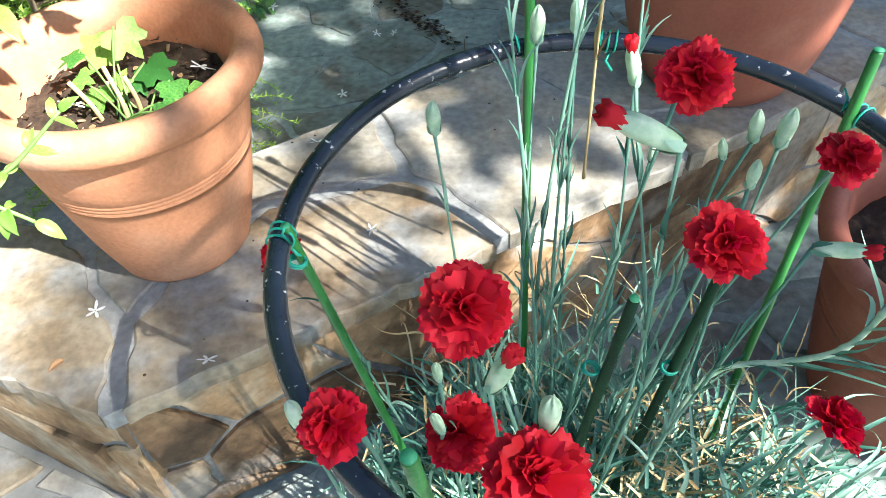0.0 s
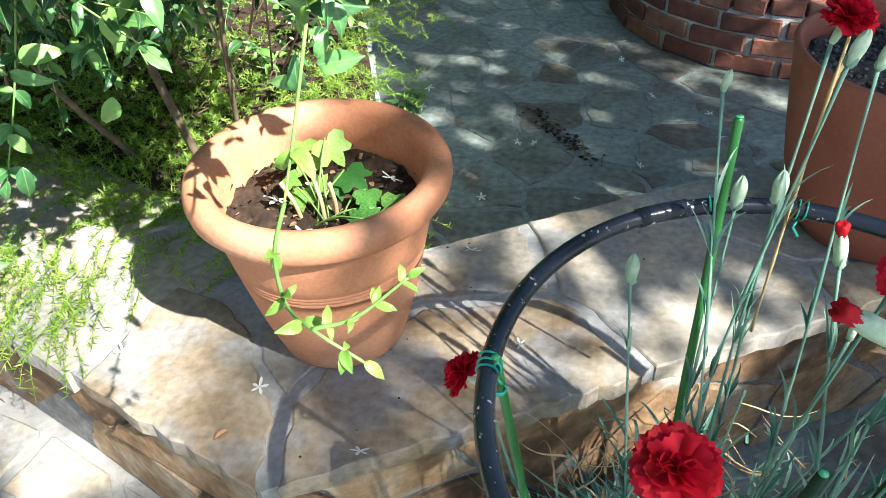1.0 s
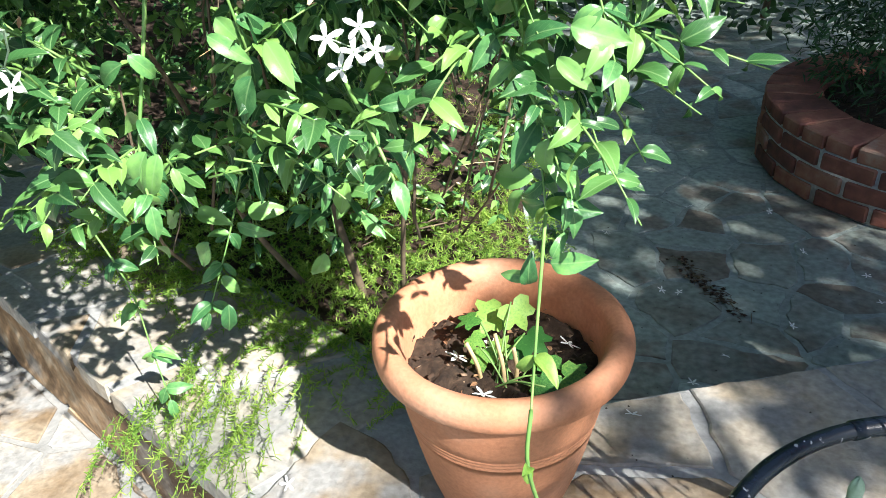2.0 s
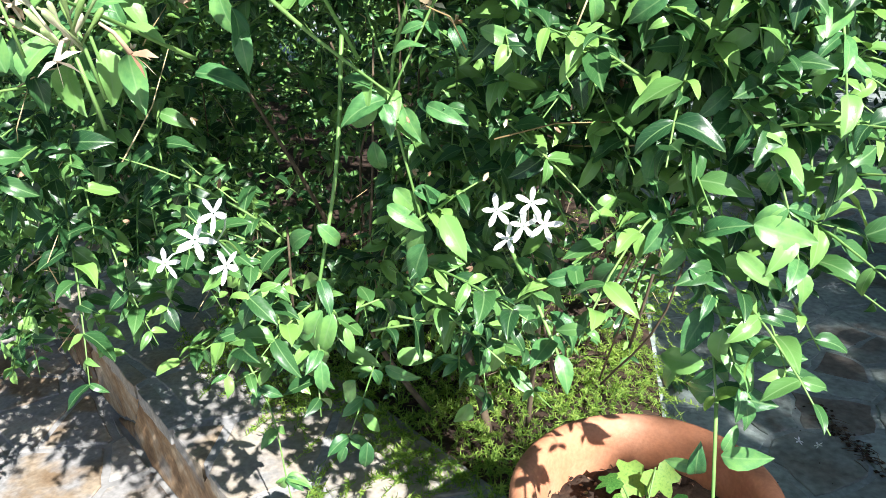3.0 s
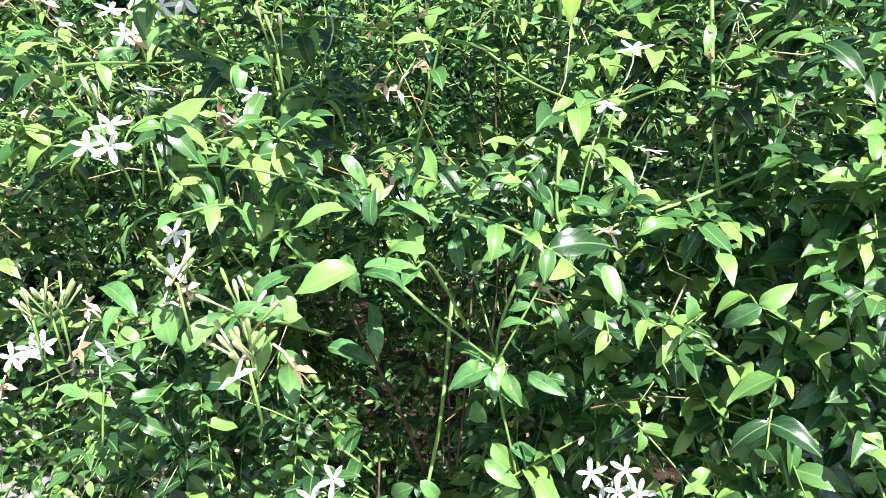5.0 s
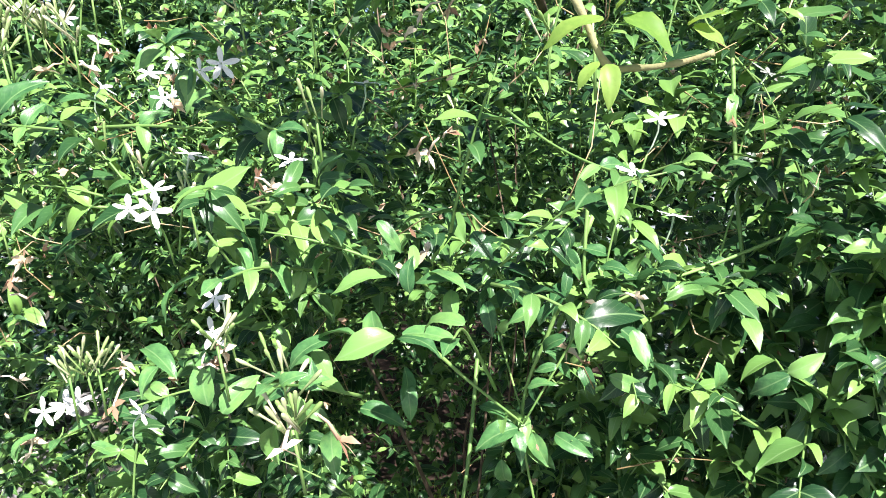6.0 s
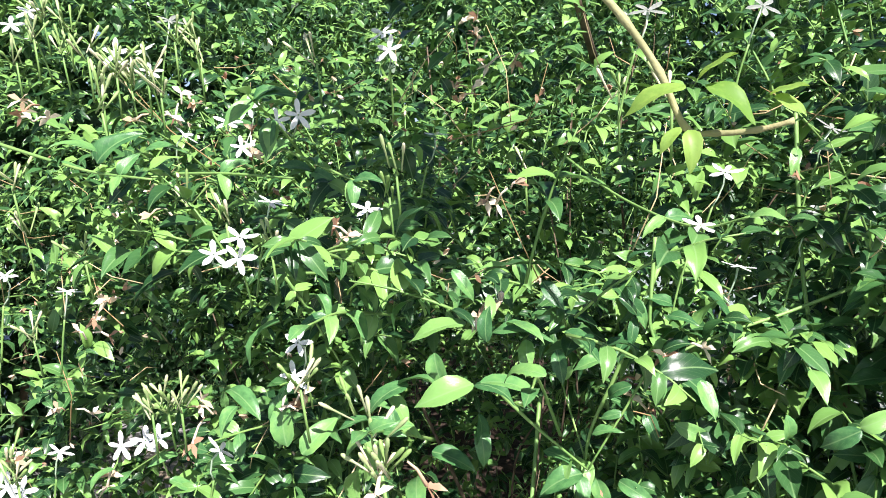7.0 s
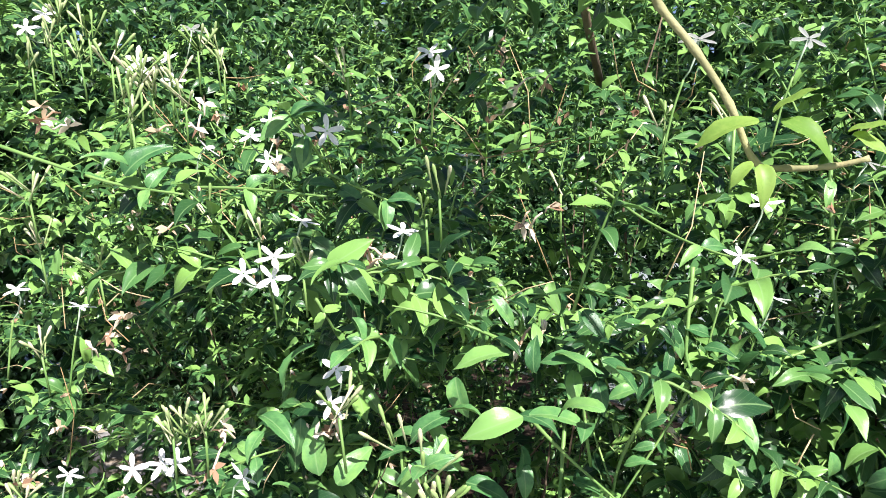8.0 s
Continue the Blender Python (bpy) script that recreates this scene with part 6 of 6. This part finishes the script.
for p in ((0.11, 0.03, 0.05), (0.10, -0.04, 0.02)):
    o = new("flower", STARS[1])
    o.parent = sprig
    o.matrix_basis = Matrix.Translation(p) @ Matrix.Rotation(0.4, 4, "X")

# ---- asparagus fern on the bed and over the ledge ----
fern = empty("asparagus_fern", (-0.95, 1.05, -0.03), "feathery yellow-green asparagus fern spilling over the ledge", "fern")
heap = Heap()
bed_heap = heap


def frond(p, d, length, needles, fine):
    p, d = Vector(p), Vector(d).normalized()
    bend = Vector((rng.uniform(-0.3, 0.3), rng.uniform(-0.3, 0.3), -0.55))
    pts = [p + d * length * t + bend * length * t * t for t in (0, 0.25, 0.5, 0.75, 1)]
    pts = [Vector((q.x, q.y, max(q.z, 0.006 if (q - CORNER).dot(LEFT_IN) > 0 else STEP_Z + 0.01))) if q.x < -0.6 or q.y < 1.1 else q for q in pts]
    heap.tube([q - fern.location for q in pts], 0.0006, 3)
    for k in range(needles):
        t = rng.uniform(0.15, 1) * 3.999
        q = pts[int(t)].lerp(pts[int(t) + 1], t - int(t))
        o = rand_unit(rng) + d * 0.5
        o.normalize()
        ln = fine * rng.uniform(0.6, 1.3)
        s = o.cross(rand_unit(rng)).normalized() * ln * 0.075
        heap.add([q - s - fern.location, q + s - fern.location, q + o * ln * 0.6 + s * 0.9 - fern.location, q + o * ln - fern.location, q + o * ln * 0.6 - s * 0.9 - fern.location],
                 [(0, 1, 2, 3, 4)])


for k in range(950):
    x = rng.uniform(-1.75, -0.60)
    y = rng.uniform(1.08, 1.85) - 0.25 * (x + 0.9)
    frond((x, y, -0.03), (rng.uniform(-0.5, 0.6), rng.uniform(-0.9, 0.3), rng.uniform(0.5, 1.2)), rng.uniform(0.11, 0.23), 60, 0.013)
for k in range(85):
    x = rng.uniform(-1.06, -0.78)
    heap = Heap()
    frond((x, rng.uniform(0.76, 1.05), rng.uniform(0.01, 0.05)), (rng.uniform(-0.1, 0.6), -1, rng.uniform(0.1, 0.6)), rng.uniform(0.08, 0.17), 46, 0.012)
    heap.make("frond", FERN, fern)
heap = bed_heap
for k in range(150):
    y = rng.uniform(1.12, 2.6)
    frond((-0.36 - (y - 1.10) * 0.345 + rng.uniform(-0.10, 0.01), y, -0.03), (rng.uniform(0.3, 1.0), rng.uniform(-0.6, 0.3), rng.uniform(0.1, 0.8)), rng.uniform(0.08, 0.16), 60, 0.011)
for k in range(330):
    frond((rng.uniform(-1.35, -0.48), rng.uniform(1.25, 2.9), -0.03), (rng.uniform(-0.3, 0.8), rng.uniform(-0.8, 0.4), rng.uniform(0.3, 1.0)), rng.uniform(0.07, 0.14), 55, 0.011)
heap.make("fronds", FERN, fern, "fine needle-like fern fronds", "stuff")

# ---- shrub in the brick planter, hedge, unseen shade trees and far trees ----
DARK_LEAF = material("shrub_leaf", [(0.2, (0.014, 0.045, 0.014)), (0.5, (0.03, 0.085, 0.028)), (0.8, (0.06, 0.14, 0.05))], 3, 3, 0.5, 0, 90, rnd=0.8, through_light=0.2, island=True)


def foliage(name, blobs, size, mat, parent, label, shape=0):
    hp = Heap()
    for c, r, count in blobs:
        for k in range(count):
            d = rand_unit(rng)
            p = Vector(c) + Vector((d.x * r[0], d.y * r[1], d.z * r[2])) * (0.4 + 0.65 * rng.random() ** 0.6) * (1 + 0.2 * noise.noise(d * 2.5 + Vector(c)))
            m = aim(d * 0.7 + rand_unit(rng), Vector((0, 0, 1)) + rand_unit(rng))
            lv2, lf2 = FAR_LEAF
            s = size * rng.uniform(0.6, 1.3)
            sx = 0.35 if shape else 1.0
            hp.add([m @ Vector((v.x * s * sx, v.y * s, v.z * s)) + p - parent.location for v in lv2], lf2)
    return hp.make(name, mat, parent, label, "stuff")


round_shrub = empty("planter_shrub", PL + Vector((0, 0, 0.2)), "dark feathery evergreen shrub in the brick planter", "shrub")
tube("trunk", [(0, 0, 0), (0.01, 0, 0.2), (0.02, 0.02, 0.45)], [0.03, 0.025, 0.015], WOOD, round_shrub, "", 8)
foliage("crown", [(PL + Vector((0.05, 0.08, 0.50)), (0.58, 0.58, 0.46), 9000)], 0.05, DARK_LEAF, round_shrub, "dark green needle-like foliage", 1)

hedge = empty("hedge", (0, 5.2, PATIO_Z), "dark leafy hedge behind the patio", "hedge")
foliage("leaves", [((x, 5.3 + 0.3 * math.sin(x * 2), 0.55 + 0.3 * math.sin(x * 1.3)), (0.75, 0.6, 1.0), 1000) for x in (-4.2, -3.2, -2.2, -1.2, -0.3, 0.6, 1.5, 2.4, 3.3)], 0.09, DARK_LEAF, hedge, "dark green hedge leaves")
side = empty("hedge", (-4.2, 2.0, -0.03), "tall leafy hedge beyond the jasmine", "hedge")
foliage("leaves", [((-4.2 + 0.3 * math.sin(y * 3), y, 1.1), (0.7, 0.8, 1.9), 7000) for y in (-0.6, 0.5, 1.6, 2.7, 3.8)], 0.09, DARK_LEAF, side, "green hedge leaves")

for base, spots in ((hedge, [(x * 0.9, 0.1) for x in (-4, -3, -2, -1, 0, 1, 2, 3)]), (side, [(0.0, y) for y in (-2.4, -1.4, -0.4, 0.7, 1.7)])):
    for x, y in spots:
        tube("branch", curve_points([(x, y, 0), (x + 0.05, y + 0.04, 0.5), (x - 0.06, y - 0.03, 1.1)], 5), [0.022 - 0.0012 * i for i in range(11)], WOOD, base, "brown hedge stem", 8)
# Unseen tree, added towards the sun to cast the patio's shade.
tree = empty("shade_tree", (4.35, 0.35, PATIO_Z), "unseen broad leafy tree added to shade the patio and ledge", "tree")
tube("trunk", curve_points([(0, 0, 0), (0.05, 0.02, 1.2), (-0.05, 0.05, 2.4), (0.0, 0.0, 3.6)], 6), [0.13 - 0.004 * i for i in range(19)], WOOD, tree, "brown bark", 12)
for k in range(9):
    a = k * 0.7
    pts = curve_points([(0, 0, 1.9 + 0.2 * k), (math.cos(a) * 0.6, math.sin(a) * 0.6, 2.6 + 0.25 * k), (math.cos(a) * 1.2, math.sin(a) * 1.2, 3.1 + 0.3 * k)], 5)
    tube("limb", pts, [0.05 - 0.003 * i for i in range(len(pts))], WOOD, tree, "", 8)
# The small clumps are set on sun rays to shade spots of pot, ledge and step.
crown = [((4.35, 0.35, 4.0), (1.35, 1.45, 1.35), 5800), ((4.9, 1.5, 4.1), (1.3, 1.3, 1.3), 2400), ((3.75, 1.25, 4.4), (1.1, 1.1, 1.2), 2900), ((5.0, 2.6, 4.3), (1.3, 1.3, 1.3), 1400),
         ((3.57, -0.89, 3.72), (0.46, 0.46, 0.46), 280), ((3.88, -0.50, 3.85), (0.58, 0.58, 0.58), 640), ((3.50, -0.60, 3.60), (0.36, 0.36, 0.36), 170),
         ((3.25, -1.40, 3.55), (0.15, 0.15, 0.15), 20), ((3.36, -1.23, 3.10), (0.30, 0.30, 0.28), 70), ((3.56, -0.92, 3.12), (0.38, 0.38, 0.32), 220),
         ((3.36, -1.27, 4.39), (0.13, 0.13, 0.13), 55), ((3.42, -1.52, 4.28), (0.09, 0.09, 0.09), 26), ((3.76, -1.04, 4.13), (0.13, 0.13, 0.13), 45), ((2.80, -1.90, 3.85), (0.22, 0.22, 0.2), 110)]
foliage("crown", crown, 0.12, DARK_LEAF, tree, "broad green leaves")

# Unseen tree, added so its leaf clumps soften the sun on ledge corner and step.
tall = empty("tall_shade_tree", (8.1, -5.2, PATIO_Z), "unseen tall airy tree added to shade the ledge corner", "tree")
tube("trunk", curve_points([(0, 0, 0), (0.1, 0.0, 3.0), (-0.05, 0.1, 6.0), (-0.1, 0.4, 9.2)], 6), [0.22 - 0.009 * i for i in range(19)], WOOD, tall, "grey-brown bark", 12)
for k in range(8):
    a = k * 0.8
    pts = curve_points([(0, 0.1, 5.0 + 0.4 * k), (math.cos(a) * 0.5, math.sin(a) * 0.5, 5.8 + 0.4 * k), (math.cos(a) * 1.0, math.sin(a) * 1.0, 6.3 + 0.42 * k)], 5)
    tube("limb", pts, [0.05 - 0.003 * i for i in range(len(pts))], WOOD, tall, "", 8)
foliage("crown", [((8.1, -5.9, 7.6), (1.1, 0.9, 1.4), 1600), ((7.98, -4.49, 9.22), (0.19, 0.19, 0.19), 72), ((7.86, -4.52, 9.22), (0.12, 0.12, 0.12), 20), ((7.85, -4.88, 9.22), (0.2, 0.2, 0.2), 40), ((7.95, -4.75, 9.6), (0.22, 0.22, 0.22), 10), ((8.0, -4.25, 9.3), (0.2, 0.2, 0.2), 12)], 0.13, DARK_LEAF, tall, "light green leaves")
wood = empty("far_trees", (-2, 8, PATIO_Z), "dark leafy trees behind the garden", "trees", kind="stuff")
foliage("leaves", [((x, 7.2 + 0.5 * math.sin(x * 2), 2.6 + 0.4 * math.sin(x * 1.7)), (1.1, 0.8, 2.8), 5200) for x in (-6.5, -5.2, -3.9, -2.6, -1.3, 0.0, 1.3, 2.6)]
        + [((-6.2, y, 2.4), (0.9, 1.1, 2.8), 4200) for y in (-1.5, 0.2, 1.9, 3.6, 5.3)], 0.20, DARK_LEAF, wood, "dark green leaves")

# ---- paving and facing stones ----
rng = random.Random(8)


def lay(name, geo, mat, parent):
    ob = raw(name, geo[0], geo[1], mat, parent, "", False)
    return ob


def chip(poly):
    return ragged([Vector(p) for p in poly], rng, 0.004, 0.022)


LEDGE_STONES = [
    [(-0.416, 0.584), (-0.432, 0.690), (-0.452, 0.728), (-0.500, 0.790), (-0.530, 0.850), (-0.600, 0.905), (-0.700, 0.935), (-0.745, 0.712)],
    [(-0.432, 0.745), (-0.400, 0.806), (-0.350, 0.870), (-0.420, 0.930), (-0.515, 0.862), (-0.488, 0.800)],
    [(-0.386, 0.590), (-0.404, 0.690), (-0.412, 0.725), (-0.385, 0.800), (-0.330, 0.862), (-0.272, 0.948), (-0.150, 0.982), (-0.065, 1.005), (-0.028, 0.985), (0.075, 0.862)],
    [(-0.408, 0.945), (-0.340, 0.885), (-0.285, 0.966), (-0.160, 1.002), (-0.075, 1.026), (-0.146, 1.194), (-0.250, 1.130), (-0.330, 1.075)],
    [(-0.052, 1.022), (0.000, 0.988), (0.098, 0.880), (0.372, 1.038), (0.330, 1.150), (0.200, 1.210), (0.085, 1.333), (-0.126, 1.207)],
    [(0.100, 1.340), (0.215, 1.225), (0.345, 1.165), (0.420, 1.190), (0.440, 1.330), (0.335, 1.425), (0.306, 1.464)],
    [(0.388, 1.048), (0.640, 1.200), (0.610, 1.420), (0.460, 1.330), (0.440, 1.180), (0.352, 1.150)],
    [(0.468, 1.352), (0.606, 1.438), (0.560, 1.595), (0.330, 1.472), (0.352, 1.436)],
]
for poly in LEDGE_STONES:
    lay("flagstone", stone_geo(chip(poly), 0.002 + rng.uniform(-0.0015, 0.001), 0.032, 0.004, rng, 0.001), STONE, ledge)
arm = [CORNER + LEFT * 0.40 + LEFT_IN * 0.0, CORNER + LEFT * 3.4, CORNER + LEFT * 3.4 + LEFT_IN * 0.40, CORNER + LEFT * 0.34 + LEFT_IN * 0.40]
for poly in crazy([xy(p) for p in arm], 0.30, rng, 0.022):
    lay("flagstone", stone_geo(ragged(poly, rng, 0.003, 0.04), 0.001 + rng.uniform(-0.002, 0.001), 0.042, 0.004, rng, 0.001), STONE, ledge)
right = [CORNER + ALONG * 1.27, CORNER + ALONG * 3.6, CORNER + ALONG * 3.6 + INTO * WIDE, CORNER + ALONG * 1.24 + INTO * WIDE]
for poly in crazy([xy(p) for p in right], 0.30, rng, 0.022):
    lay("flagstone", stone_geo(ragged(poly, rng, 0.003, 0.04), 0.001 + rng.uniform(-0.002, 0.001), 0.042, 0.004, rng, 0.001), STONE, ledge)

for origin, u, out, length, low, cell in ((CORNER + INTO * 0.030, ALONG, -INTO, 1.9, PATIO_Z, 0.20), (CORNER + LEFT_IN * 0.026, LEFT, -LEFT_IN, 2.4, STEP_Z, 0.26)):
    backing = [origin + u * 0.002 + UP * low + out * 0.003, origin + u * length + UP * low + out * 0.003, origin + u * length - UP * 0.03 + out * 0.003, origin + u * 0.002 - UP * 0.03 + out * 0.003]
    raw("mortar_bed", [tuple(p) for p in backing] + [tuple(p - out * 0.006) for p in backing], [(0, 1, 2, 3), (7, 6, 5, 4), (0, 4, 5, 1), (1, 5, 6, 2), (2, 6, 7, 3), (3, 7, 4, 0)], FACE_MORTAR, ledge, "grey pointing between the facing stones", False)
    box = [(0.003, low), (length / 1.4, low), (length / 1.4, -0.036), (0.003, -0.036)]
    for poly in crazy(box, cell, rng, 0.007):
        poly = [Vector((p.x * 1.4, p.y)) for p in poly]
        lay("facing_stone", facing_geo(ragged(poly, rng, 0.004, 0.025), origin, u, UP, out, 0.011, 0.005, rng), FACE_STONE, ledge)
for poly in crazy([xy(CORNER + LEFT_IN * 0.0), xy(CORNER + LEFT * 3), (-3.2, -0.3), (-0.6, -0.3)], 0.26, rng, 0.022):
    lay("flagstone", stone_geo(ragged(poly, rng, 0.003, 0.04), STEP_Z + rng.uniform(-0.002, 0.002), 0.02, 0.004, rng, 0.001), STONE, step)
for poly in crazy([xy(CORNER + ALONG * 0.1), xy(CORNER + ALONG * 2.2), (1.4, 0.3), (0.0, 0.2)], 0.22, rng, 0.022):
    lay("flagstone", stone_geo(ragged(poly, rng, 0.003, 0.04), PATIO_Z + rng.uniform(-0.002, 0.003), 0.02, 0.004, rng, 0.001), SLATE, lower)
edge = Heap()
pieces = crazy([(-0.75, 1.25), (2.2, 1.25), (2.2, 5.2), (-2.2, 5.2)], 0.215, rng, 0.017)
pieces.sort(key=lambda p: (sum(p, Vector((0, 0))) / len(p) - Vector((0.1, 1.8))).length)
for k, poly in enumerate(pieces):
    geo = stone_geo(ragged(poly, rng, 0.008, 0.035), PATIO_Z + rng.uniform(-0.0015, 0.0015), 0.02, 0.0025, rng, 0.0012)
    if k < 210:
        lay("flagstone", geo, SLATE, patio)
    else:
        edge.add([Vector(v) for v in geo[0]], geo[1])
edge.make("far_flagstones", SLATE, patio, kind="stuff")
bank = Heap()
for a, b in zip(BED_RIGHT, BED_RIGHT[1:]):
    u = (b - a).normalized()
    out = Vector((u.y, -u.x, 0))
    for poly in crazy([(0, PATIO_Z), ((b - a).length, PATIO_Z), ((b - a).length, -0.04), (0, -0.04)], 0.14, rng, 0.02):
        g = facing_geo(ragged(poly, rng, 0.003, 0.04), a + out * 0.001, u, UP, out, 0.012, 0.005, rng)
        bank.add([Vector(v) for v in g[0]], g[1])
bank.make("bank_stones", SLATE, bed, "grey stones edging the bed", "stuff")
